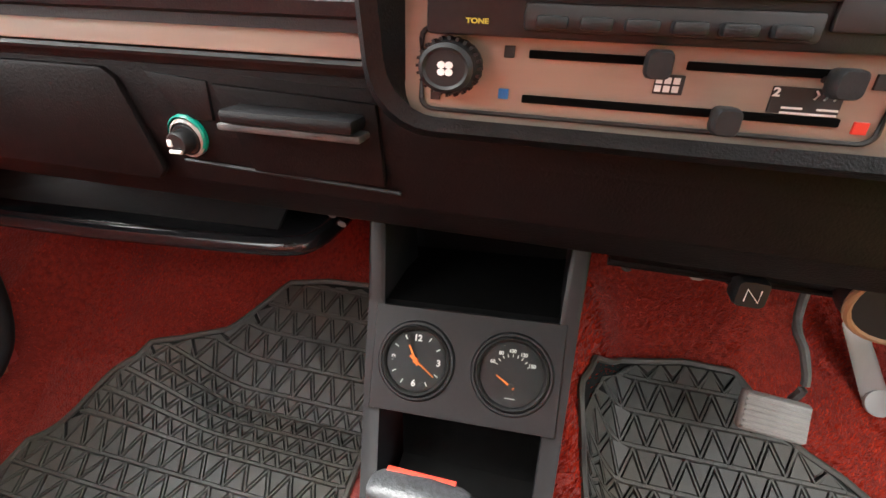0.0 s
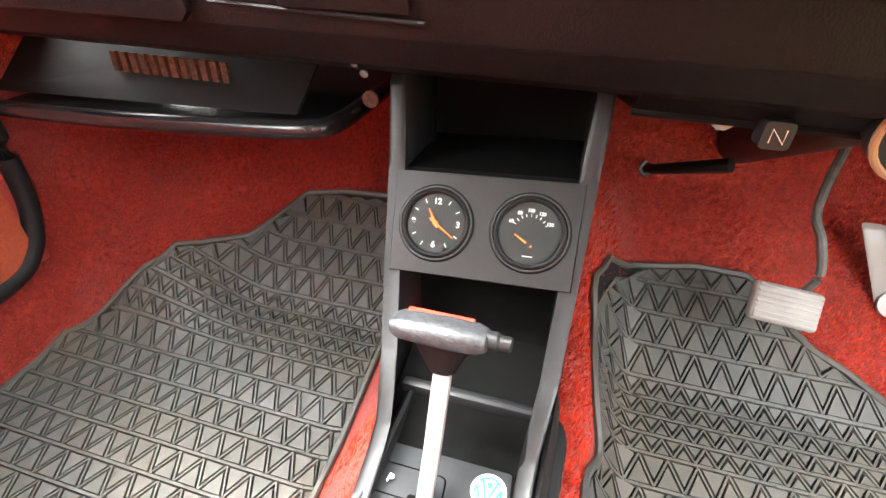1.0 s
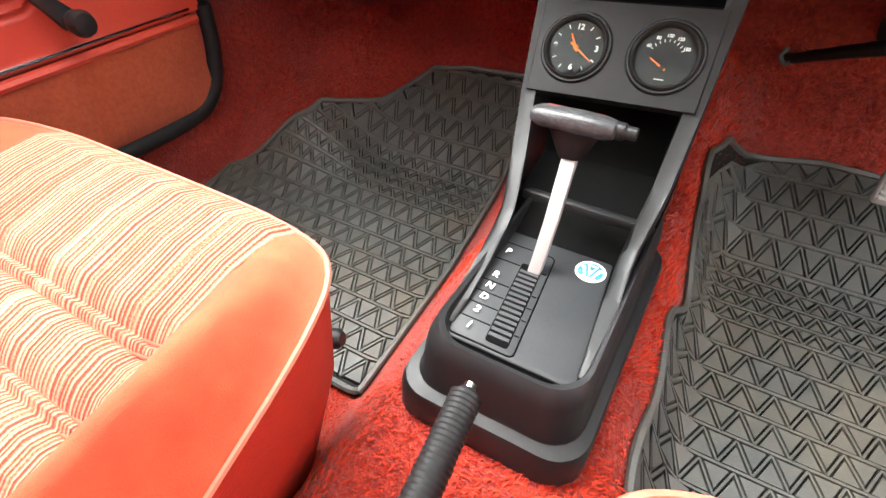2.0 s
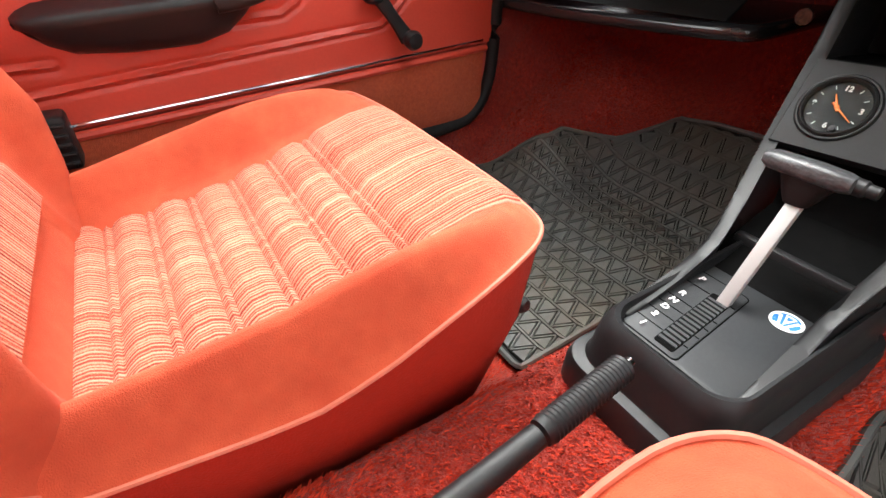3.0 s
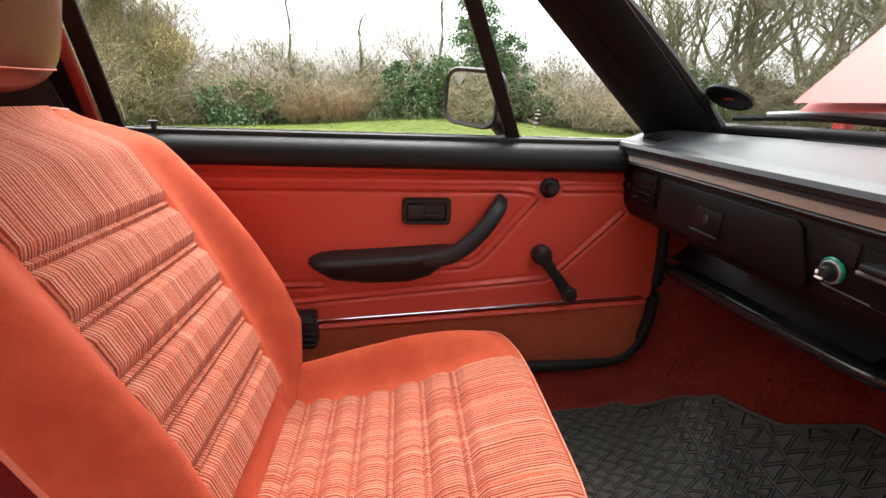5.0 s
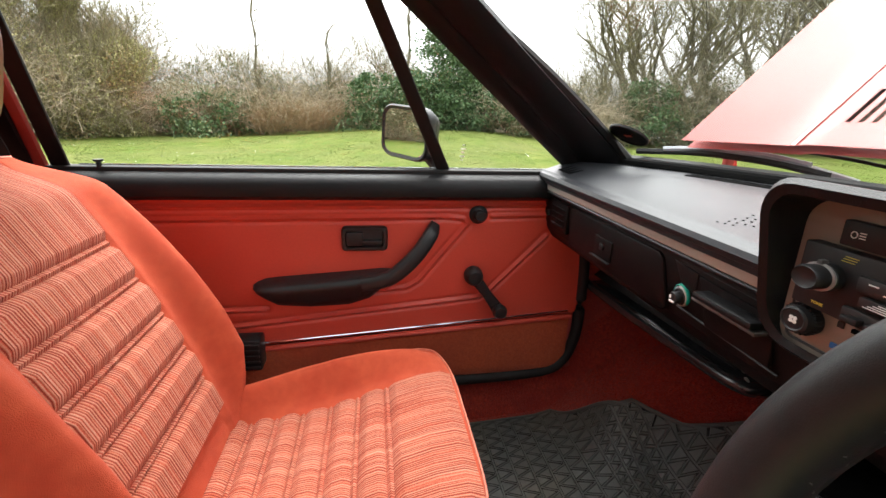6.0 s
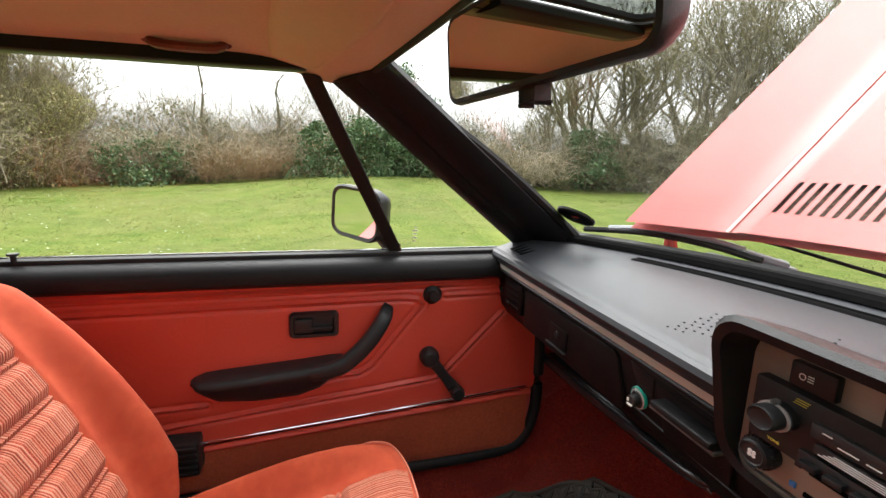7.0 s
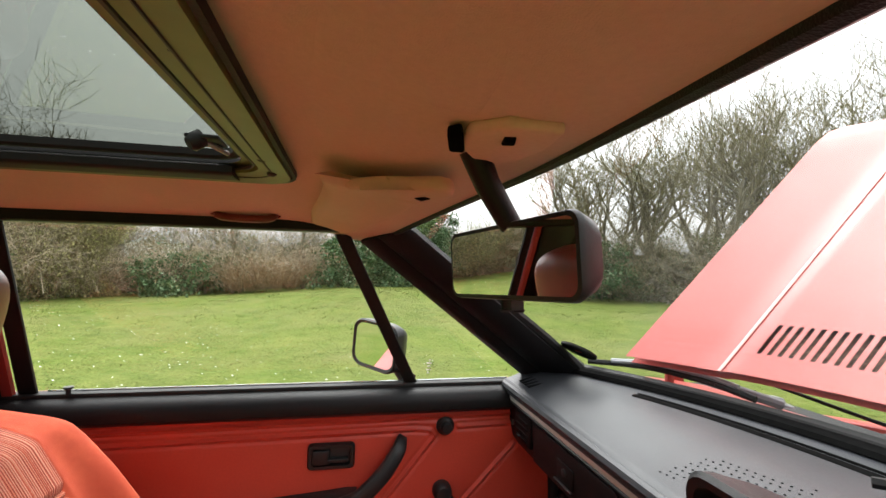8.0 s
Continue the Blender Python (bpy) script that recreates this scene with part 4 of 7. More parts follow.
for k in range(4):
    a = math.pi / 4 + k * math.pi / 2
    part("fan_blade", lathe([(0.0016, 0), (0.0016, 0.0008), (0, 0.0008)], (0.017 + 0.0021 * math.cos(a), 0.4097, 0.6125 + 0.0021 * math.sin(a)), (0, -1, 0), 8), M_WHITE, fan)
for x0, x1, z in ((0.047, 0.097, 0.6195), (0.103, 0.150, 0.6185), (0.046, 0.156, 0.6000)):
    part("slider_slot", box(x0, x1, 0.4205, 0.4245, z - 0.0017, z + 0.0017, 0.0005), M_SLOT, hood)
for x, z in ((0.0915, 0.6195), (0.148, 0.6165), (0.117, 0.5995)):
    kn = part("slider_knob", loft([[V((x + 0.5 * w * a, y, z + 0.5 * h * b)) for a, b in rounded(2, 2, 0.5, 3)] for w, h, y in ((0.005, 0.003, 0.4215), (0.005, 0.003, 0.416), (0.0082, 0.0105, 0.414), (0.0090, 0.0112, 0.409), (0.0084, 0.0106, 0.4055), (0.0074, 0.0096, 0.4044))]), M_BLACK, hood, "black heater slider knob")
for x, z, w, h, mm in ((0.0395, 0.6200, 0.004, 0.005, M_DIAL), (0.0385, 0.6015, 0.004, 0.0045, M_BLUE), (0.163, 0.5985, 0.0045, 0.005, M_REDPRINT), (0.0105, 0.5985, 0.004, 0.004, M_DIAL), (0.0985, 0.6105, 0.010, 0.0080, M_DIAL), (0.1435, 0.6075, 0.022, 0.0105, M_DIAL), (0.1655, 0.6165, 0.008, 0.006, M_DIAL)):
    part("symbol_plate", box(x - w / 2, x + w / 2, 0.4212, 0.4235, z - h / 2, z + h / 2, 0.0002), mm, hood, smooth=False)
for i in range(2):
    for j in range(3):
        part("symbol", box(0.0948 + 0.003 * j - 0.0011, 0.0948 + 0.003 * j + 0.0011, 0.4206, 0.4220, 0.6088 + 0.0034 * i - 0.0013, 0.6088 + 0.0034 * i + 0.0013), M_WHITE, hood, smooth=False)
for x0, x1, z in ((0.1365, 0.1430, 0.6047), (0.1475, 0.1540, 0.6047), (0.1365, 0.1540, 0.6027)):
    part("symbol", box(x0, x1, 0.4206, 0.4220, z - 0.0004, z + 0.0004), M_WHITE, hood, smooth=False)
lettering("2", 0.0048, pose(0.1335, 0.4207, 0.6105, 90), hood)
for k in range(3):
    part("symbol", tube([(0.1455 + 0.003 * k, 0.4207, 0.6085), (0.1465 + 0.003 * k, 0.4207, 0.6105), (0.1455 + 0.003 * k, 0.4207, 0.6120)], 0.0004, 4), M_WHITE, hood)
# radio
radio = part("radio", box(0.006, 0.188, 0.4125, 0.4300, 0.6315, 0.6935, 0.002), M_BLACK, hood, "black push-button cassette radio")
part("radio_face", box(0.046, 0.148, 0.4095, 0.4135, 0.6350, 0.6480, 0.002), M_DIAL, radio)
for k in range(6):
    part("radio_button", box(0.051 + 0.016 * k, 0.063 + 0.016 * k, 0.4035, 0.4105, 0.6365, 0.6425, 0.0015), M_BLACK, radio)
part("cassette_door", box(0.052, 0.150, 0.4085, 0.4135, 0.664, 0.678, 0.0015), M_DIAL, radio)
part("tuning_scale", box(0.056, 0.150, 0.4085, 0.4135, 0.6520, 0.6610, 0.001), M_DIAL, radio)
for k in range(4):
    part("scale_bar", box(0.060 + 0.003 * k, 0.124 + 0.004 * k, 0.4078, 0.4090, 0.6535 + 0.0018 * k, 0.6541 + 0.0018 * k), M_WHITE, radio, smooth=False)
lettering("TONE", 0.0034, pose(0.0275, 0.4118, 0.6385, 90), radio, M_YELLOW)
for z0, kx in ((0.6665, 0.0295),):
    big = part("volume_knob", lathe([(0.0130, 0), (0.0130, 0.006), (0.0112, 0.008), (0.0112, 0.018), (0.0098, 0.020), (0.0084, 0.019), (0, 0.019)], (kx, 0.4125, z0), (0, -1, 0), 28), M_BLACK, radio, "black stepped radio knob")
    part("knob_ring", lathe([(0.0115, 0.0070), (0.0131, 0.0073), (0.0131, 0.0086), (0.0114, 0.0089)], (kx, 0.4125, z0), (0, -1, 0), 28), M_STEEL, big)
    part("pointer", box(kx - 0.0022, kx + 0.0022, 0.4020, 0.4080, z0 + 0.0118, z0 + 0.0160, 0.001), M_PULL, big)
for k in range(3):
    part("scale_bar", box(0.036 + 0.001 * k, 0.045 + 0.001 * k, 0.4117, 0.4130, 0.6842 + 0.0022 * k, 0.6847 + 0.0022 * k), M_YELLOW, radio, smooth=False)
for x0, x1, z in ((0.070, 0.082, 0.6685), (0.086, 0.094, 0.6685), (0.100, 0.118, 0.6735), (0.060, 0.066, 0.6735), (0.126, 0.140, 0.6690)):
    part("scale_bar", box(x0, x1, 0.4078, 0.4090, z - 0.0004, z + 0.0004), M_WHITE, radio, smooth=False)
part("volume_slot", box(0.150, 0.176, 0.4100, 0.4135, 0.640, 0.656, 0.0015), M_DIAL, radio)
settle(radio, lambda p: V((p.x, p.y, 0.649 + 0.774 * (p.z - 0.6315))))
for ob in list(hood.children):
    if ob.name.split(".")[0] in ("panel_line", "fan_knob", "slider_slot", "slider_knob", "symbol_plate", "symbol", "lettering"):
        settle(ob, lambda p: V((0.0155 + 1.105 * (p.x - 0.017), p.y, 0.6245 + 0.93 * (p.z - 0.600))))
# switches above the radio
for x, mm in ((0.042, M_DIAL), (0.099, M_REDPRINT)):
    sw = part("rocker_switch", box(x - 0.0155, x + 0.0155, 0.4165, 0.4250, 0.6990, 0.7170, 0.0015), M_BLACK, hood, "black rocker switch")
    if mm is M_REDPRINT:
        part("lens", box(x + 0.001, x + 0.0145, 0.4150, 0.4180, 0.7000, 0.7160, 0.001), M_MAROON, sw, "dark red hazard lens")
        part("triangle", tube([(x + 0.0015, 0.4145, 0.7045), (x + 0.0085, 0.4145, 0.7045), (x + 0.005, 0.4145, 0.7110)], 0.0006, 5, closed=True), M_WHITE, sw)
    else:
        part("lamp_mark", tube([(x - 0.006 + 0.0022 * math.cos(a), 0.4160, 0.708 + 0.0022 * math.sin(a)) for a in np.linspace(0, 2 * math.pi, 10)[:-1]], 0.0004, 5, closed=True), M_WHITE, sw)
        for k in range(3):
            part("lamp_ray", box(x - 0.0025, x + 0.0015, 0.4158, 0.4170, 0.7062 + 0.0018 * k, 0.7068 + 0.0018 * k), M_WHITE, sw, smooth=False)

# ---- under the dashboard ----
tray = thing("parcel_tray", (-0.4, 0.6, 0.44), "glossy black parcel tray below the dashboard", "parcel tray")
M_GLOSS = material("glossy_black", (0.014, 0.014, 0.015), 0.22, color2=(0.024, 0.024, 0.026), scale=30, spec=0.6)
lip = curve_points([(-0.625, 0.565, 0.419), (-0.45, 0.565, 0.424), (-0.25, 0.565, 0.437), (-0.178, 0.568, 0.443), (-0.157, 0.588, 0.445), (-0.152, 0.65, 0.449), (-0.152, 0.80, 0.456)], 5)
part("lip", tube(lip, 0.010, 10), M_GLOSS, tray)
part("shelf", loft([[V((-0.625, y, z0)), V((-0.45, y, z0 + 0.004)), V((-0.178, y, z1)), V((-0.152, y + 0.02 * (y < 0.6), z1)), V((-0.152, y + 0.02 * (y < 0.6), z1 + 0.005)), V((-0.625, y, z0 + 0.005))] for y, z0, z1 in ((0.568, 0.414, 0.437), (0.86, 0.428, 0.450))]), M_GLOSS, tray)
part("apron", prism([(-0.625, 0.585, 0.434), (-0.20, 0.585, 0.450), (-0.20, 0.68, 0.52), (-0.625, 0.68, 0.52)], (0, 0.006, 0)), M_RUBBER, tray)
for k in range(12):
    part("slot", box(-0.452 + 0.0135 * k, -0.444 + 0.0135 * k, 0.612, 0.617, 0.466, 0.488), M_RUST, tray, smooth=False)
part("bolt", lathe([(0.009, 0), (0.009, 0.004), (0.004, 0.006), (0, 0.006)], (-0.135, 0.630, 0.462), (0, -1, 0), 12), M_RUST, tray)
udp = thing("under_dash_panel", (0.36, 0.6, 0.46), "black trim panel under the steering column", "trim panel")
part("panel", prism([(0.11, y, z) for y, z in ((0.470, 0.54), (0.50, 0.512), (0.70, 0.475), (0.86, 0.47), (0.86, 0.54))], (0.51, 0, 0), 0.004), M_BROWNBLACK, udp)
part("lip", tube([(0.11, 0.500, 0.512), (0.35, 0.500, 0.512), (0.62, 0.500, 0.512)], 0.003, 8), M_BROWNBLACK, udp)
for x in (0.125, 0.235):
    part("screw", lathe([(0.004, 0), (0.004, 0.001), (0, 0.002)], (x, 0.60, 0.4925), (0, -0.15, -1), 10), M_PULL, udp)
# Near-black colour puts the shade behind the console on the box.
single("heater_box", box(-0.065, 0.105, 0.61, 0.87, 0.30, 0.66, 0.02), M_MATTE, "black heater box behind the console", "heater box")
# bonnet pull with a printed mark
pull = thing("bonnet_pull", (0.194, 0.51, 0.51), "black square pull knob with a white mark", "pull knob")
part("knob", loft([[V((0.194 + 0.5 * w * a, y, 0.510 + 0.5 * w * b)) for a, b in rounded(1, 1, 0.18, 3)] for w, y in ((0.030, 0.503), (0.036, 0.499), (0.037, 0.489), (0.034, 0.485))]), M_BLACK, pull)
part("stem", tube([(0.178, 0.54, 0.521), (0.180, 0.513, 0.514), (0.190, 0.501, 0.511)], 0.006, 8), M_BLACK, pull)
part("spindle", lathe([(0.008, 0), (0.008, 0.008), (0.004, 0.010), (0, 0.010)], (0.168, 0.513, 0.512), (0, -1, 0), 10), M_STEEL, pull)
part("mark", tube([(0.1902, 0.4845, 0.5056), (0.1902, 0.4845, 0.5142), (0.1980, 0.4845, 0.5056), (0.1980, 0.4845, 0.5142)], 0.0004, 5), M_WHITE, pull)
# pedals
brake = thing("brake_pedal", (0.322, 0.63, 0.29), "worn rubber brake pedal on a steel arm", "pedal", "pedals")
pm = Matrix.Translation((0.324, 0.632, 0.294)) @ Matrix.Rotation(radians(-32), 4, "X") @ Matrix.Rotation(radians(4), 4, "Y")
part("pad", box(-0.032, 0.034, -0.006, 0.007, -0.022, 0.020, 0.005, 3, m=pm), M_PEDAL, brake, "worn grey rubber pad")
for k in range(7):
    part("pad_rib", box(-0.029, 0.031, -0.0085, -0.004, -0.0190 + 0.0056 * k, -0.0162 + 0.0056 * k, 0.0008, m=pm), M_PEDAL, brake)
part("arm", tube(curve_points([(0.344, 0.648, 0.305), (0.347, 0.645, 0.330), (0.339, 0.655, 0.362), (0.330, 0.675, 0.392), (0.350, 0.72, 0.47)], 5), 0.0045, 8), M_PULL, brake)
acc = thing("accelerator_pedal", (0.45, 0.76, 0.24), "worn metal accelerator pedal", "pedal", "pedals")
part("plate", loft([[V((0.442 + 0.048 * t, 0.765 - 0.02 * t, 0.338 - 0.088 * t)) + V(((0.013 + 0.003 * t) * a, 0.003 * b, 0.003 * b)) for a, b in rounded(2, 2, 0.5, 2)] for t in np.linspace(0, 1, 5)]), M_STEEL, acc)
part("foot", lathe([(0.0, 0.0), (0.012, 0.001), (0.0165, 0.005), (0.0165, 0.010), (0.0, 0.012)], (0.490, 0.746, 0.248), (0, -1, 0.5), 20), M_STEEL, acc, "rounded worn metal foot of the pedal")
column = thing("steering_column", (0.30, 0.60, 0.53), "black steering column shroud with a worn tan ring", "steering column")
part("shroud", tube([(0.30, 0.45, 0.60), (0.30, 0.60, 0.53), (0.30, 0.95, 0.35)], [0.05, 0.045, 0.03], 16), M_BLACK, column)
M_TAN = material("worn_tan_plastic", (0.32, 0.18, 0.095), 0.5, color2=(0.22, 0.12, 0.065), scale=60)
part("collar", lathe([(0.036, 0.0), (0.040, 0.012), (0.040, 0.05), (0.0, 0.05)], (0.277, 0.478, 0.524), (0, 1, 0.35), 28), M_BLACK, column)
part("ring", tube([V((0.277, 0.479, 0.524)) + (V((0, 1, 0.35)).to_track_quat("Z", "Y").to_matrix() @ V((0.037 * math.cos(b), 0.037 * math.sin(b), 0.0))) for b in np.linspace(0, 2 * math.pi, 33)[:-1]], 0.0024, 8, closed=True), M_TAN, column, "worn tan ring")
stub = single("relay_stub", tube([(0.186, 0.830, 0.350), (0.192, 0.805, 0.358), (0.262, 0.745, 0.398)], [0.007, 0.007, 0.009], 10), M_BLACK, "black cable stub by the bulkhead", "cable")

part("clip", tube(curve_points([(0.180, 0.806, 0.368), (0.175, 0.802, 0.359), (0.181, 0.799, 0.351), (0.188, 0.799, 0.353)], 4), 0.0028, 6), M_PULL, stub, "grey plastic clip")

# ---- centre console ----
console = thing("centre_console", (0.004, 0.45, 0.09), "black plastic centre console with two round gauges", "centre console")


def half(z):
    return 0.069 + 0.10 * max(0.245 - z, 0) + 0.075 * max(z - 0.245, 0)


def console_x(z, y):
    return 0.010 * smoothstep(0.48, 0.30, y)


OUT = [(0.640, 0.520), (0.562, 0.522), (0.549, 0.505), (0.533, 0.440), (0.500, 0.362), (0.476, 0.302), (0.463, 0.271), (0.449, 0.254), (0.428, 0.245), (0.390, 0.239), (0.335, 0.232), (0.306, 0.229), (0.306, 0.150), (0.45, 0.135), (0.640, 0.135)]
for s in (-1, 1):
    bm = prism([(0, y, z) for y, z in OUT], (0.014, 0, 0), 0.0035)
    for v in bm.verts:
        v.co.x = s * (half(v.co.z) - v.co.x) + console_x(v.co.z, v.co.y)
    part("side", bm, M_BLACK, console, "black side rail")


def panel_pt(a, b, lift=0.0):
    """A point of the gauge panel: a across, b up from its middle, lift towards the driver."""
    up = V((0, 0.034, 0.076)).normalized()
    out = V((0, -0.076, 0.034)).normalized()
    return V((0, 0.5165, 0.4005)) + V((a, 0, 0)) + up * b + out * lift


UPV, OUTV = V((0, 0.034, 0.076)).normalized(), V((0, -0.076, 0.034)).normalized()
part("gauge_panel", loft([[panel_pt(w * a * 0.146, w * b * 0.083, lift) for a, b in ((-0.5, -0.5), (0.5, -0.5), (0.52, 0.5), (-0.52, 0.5))] for w, lift in ((1, -0.012), (1, 0.0), (0.985, 0.002))]), M_BLACK, console, "flat black gauge panel")
# Tray and pocket are coloured near-black for the shade inside them.
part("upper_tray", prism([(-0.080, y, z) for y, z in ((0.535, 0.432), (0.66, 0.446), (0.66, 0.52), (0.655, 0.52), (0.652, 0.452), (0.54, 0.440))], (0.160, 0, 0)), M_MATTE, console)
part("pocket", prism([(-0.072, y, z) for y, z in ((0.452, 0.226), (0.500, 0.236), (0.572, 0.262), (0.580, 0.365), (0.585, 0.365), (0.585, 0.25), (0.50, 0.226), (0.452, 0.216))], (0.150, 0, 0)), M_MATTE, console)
part("pocket_plate", box(-0.02, 0.055, 0.5735, 0.5775, 0.312, 0.352, 0.001), M_DIAL, console)
part("pocket_step", box(-0.068, 0.076, 0.500, 0.512, 0.226, 0.246, 0.004), M_BLACK, console)


def rim_loop(w, y0, z, r=0.032):
    return [V((0.010 + a, (y0 + 0.56) / 2 + b, z)) for a, b in rounded(w, 0.56 - y0, r, 6)]


part("rim", loft([rim_loop(0.180, 0.247, 0.140), rim_loop(0.178, 0.248, 0.178), rim_loop(0.173, 0.2515, 0.186), rim_loop(0.157, 0.2615, 0.188), rim_loop(0.153, 0.264, 0.193), rim_loop(0.149, 0.267, 0.222), rim_loop(0.144, 0.271, 0.234), rim_loop(0.136, 0.276, 0.240), rim_loop(0.129, 0.281, 0.238), rim_loop(0.125, 0.284, 0.230), rim_loop(0.124, 0.285, 0.214)], cap=False), M_BLACK, console, "rounded black rim round the selector")
part("bracket", lathe([(0.006, 0), (0.006, 0.003), (0.003, 0.0045), (0, 0.0045)], (0.022, 0.2575, 0.165), (0, -1, 0), 12), M_PULL, console)
def sel(x, y, z=0.226):
    """A point of the selector plate, which sits a little askew in the console."""
    return V((x + 0.003 + 0.10 * (0.38 - y), y, z))


def sel_box(x0, x1, y0, y1, z0, z1):
    return prism([sel(x0, y0, z0), sel(x1, y0, z0), sel(x1, y1, z0), sel(x0, y1, z0)], (0, 0, z1 - z0))


plate = part("selector_plate", prism([sel(-0.0045 + a, 0.3815 + b, 0.212) for a, b in rounded(0.126, 0.174, 0.012)], (0, 0, 0.014), 0.003), M_PLATE, console, "black selector plate with white letters")
part("plate_groove", tube([sel(-0.0045 + a, 0.3815 + b, 0.2252) for a, b in rounded(0.1275, 0.1755, 0.012)], 0.0013, 6, closed=True), M_SLOT, plate)
part("gate_frame", prism([sel(-0.028 + a, 0.3655 + b, 0.2255) for a, b in rounded(0.061, 0.133, 0.005)], (0, 0, 0.0014), 0.0006), M_PLATE, plate)
part("gate_groove", tube([sel(-0.028 + a, 0.3655 + b, 0.2262) for a, b in rounded(0.0625, 0.1345, 0.005)], 0.0007, 6, closed=True), M_SLOT, plate)
part("gate_slot", prism([sel(-0.0145 + a, 0.357 + b, 0.2265) for a, b in rounded(0.0215, 0.106, 0.003)], (0, 0, 0.0009)), M_SLOT, plate)
for k in range(14):
    part("gate_rib", sel_box(-0.0240, -0.0050, 0.310 + 0.0066 * k, 0.3138 + 0.0066 * k, 0.2270, 0.2288), M_PLATE, plate, smooth=False)
for c, y in (("P", 0.4170), ("R", 0.3800), ("N", 0.3635), ("D", 0.3480), ("2", 0.3310), ("1", 0.3110)):
    lettering(c, 0.0105, Matrix.Translation(sel(-0.0430, y, 0.2296)) @ Matrix.Rotation(radians(-8), 4, "Z"), plate)
for y in (0.405, 0.372, 0.356, 0.340, 0.321):
    for x0, x1 in ((-0.0570, -0.0260), (-0.0030, 0.0015)):
        part("gate_line", sel_box(x0, x1, y - 0.0005, y + 0.0005, 0.2268, 0.2274), M_SLOT, plate, smooth=False)
part("plate_end", box(-0.064, 0.074, 0.470, 0.490, 0.200, 0.2275, 0.003), M_BLACK, console)
SX, SY = 0.0375, 0.4320
stick = part("round_sticker", lathe([(0.0150, 0), (0.0150, 0.0006), (0, 0.0006)], (SX, SY, 0.2260), (0, 0, 1), 32), M_WHITE, plate, "round white and blue sticker")
for a0, a1 in ((35, 145), (170, 230), (310, 370)):
    part("blue_band", tube([(SX + 0.0112 * math.cos(radians(a)), SY + 0.0112 * math.sin(radians(a)), 0.2266) for a in np.linspace(a0, a1, 12)], 0.0013, 5, flat=0.4), M_BLUE, stick)
for x0, y0, x1, y1 in ((-0.0062, 0.0080, -0.0010, -0.0085), (0.0062, 0.0080, 0.0010, -0.0085), (-0.0105, 0.0030, -0.0060, -0.0080), (0.0105, 0.0030, 0.0060, -0.0080), (-0.0016, 0.0075, 0.0, 0.0020), (0.0016, 0.0075, 0.0, 0.0020)):
    part("blue_bar", tube([(SX + x0, SY + y0, 0.2266), (SX + x1, SY + y1, 0.2266)], 0.0013, 4, flat=0.4), M_BLUE, stick, smooth=False)


def gauge(name, cx, label, marks, numbers, pointers):
    g = thing(name, panel_pt(cx, 0), label, "gauge", "console gauges")
    q = OUTV
    part("housing", lathe([(0.0315, -0.002), (0.0315, 0.0025), (0.030, 0.0045), (0.0285, 0.0045), (0.0275, 0.001), (0.0275, -0.004)], panel_pt(cx, 0), q, 40), M_BLACK, g)
    part("bezel", lathe([(0.0275, 0.000), (0.0275, 0.0052), (0.0262, 0.0066), (0.0247, 0.0052), (0.0238, 0.0010)], panel_pt(cx, 0), q, 40), M_RUBBER, g)
    part("dial", lathe([(0.0245, 0.0008), (0.0245, 0.0014), (0, 0.0014)], panel_pt(cx, 0), q, 40), M_DIAL, g, "dark dial face")
    for ang, r0, r1, w in marks:
        a = radians(ang)
        p0, p1 = panel_pt(cx + r0 * math.sin(a), r0 * math.cos(a), 0.0018), panel_pt(cx + r1 * math.sin(a), r1 * math.cos(a), 0.0018)
        part("tick", tube([p0, p1], w, 4), M_WHITE, g, smooth=False)
    rot = Matrix((V((1, 0, 0)), UPV, OUTV)).transposed().to_4x4()
    for text, ang, r, size in numbers:
        a = radians(ang)
        lettering(text, size, Matrix.Translation(panel_pt(cx + r * math.sin(a), r * math.cos(a), 0.0032)) @ rot, g, name="numeral")
    for ang, r0, r1, w, (ox, oy) in pointers:
        a = radians(ang)
        part("pointer", tube([panel_pt(cx + ox + r0 * math.sin(a), oy + r0 * math.cos(a), 0.0034), panel_pt(cx + ox + r1 * math.sin(a), oy + r1 * math.cos(a), 0.0034)], [w, w * 0.45], 6), M_ORANGE, g, "orange pointer")
        part("hub", lathe([(0.0022, 0.0015), (0.0022, 0.0042), (0, 0.0046)], panel_pt(cx + ox, oy), OUTV, 12), M_ORANGE if cx < 0 else M_DIAL, g)
    pg = part("lens", lathe([(0.0245, 0.0050), (0, 0.0056)], panel_pt(cx, 0), q, 32), M_GLASS, g)
    pg.visible_shadow = False
    return g


gauge("clock", -0.0375, "round black clock with orange pointers, in the console", [(30 * k, 0.018, 0.0215, 0.0006) for k in range(12) if k % 3],
      [("12", 0, 0.0175, 0.0068), ("3", 90, 0.0185, 0.0068), ("6", 180, 0.0175, 0.0068), ("9", 270, 0.0185, 0.0068)],
      [(125, -0.006, 0.019, 0.0011, (0, 0)), (-30, -0.004, 0.013, 0.0014, (0, 0))])
part("set_knob", lathe([(0.003, 0), (0.003, 0.005), (0, 0.006)], panel_pt(-0.031, -0.019), OUTV, 10), M_BLACK, bpy.data.objects["clock"])
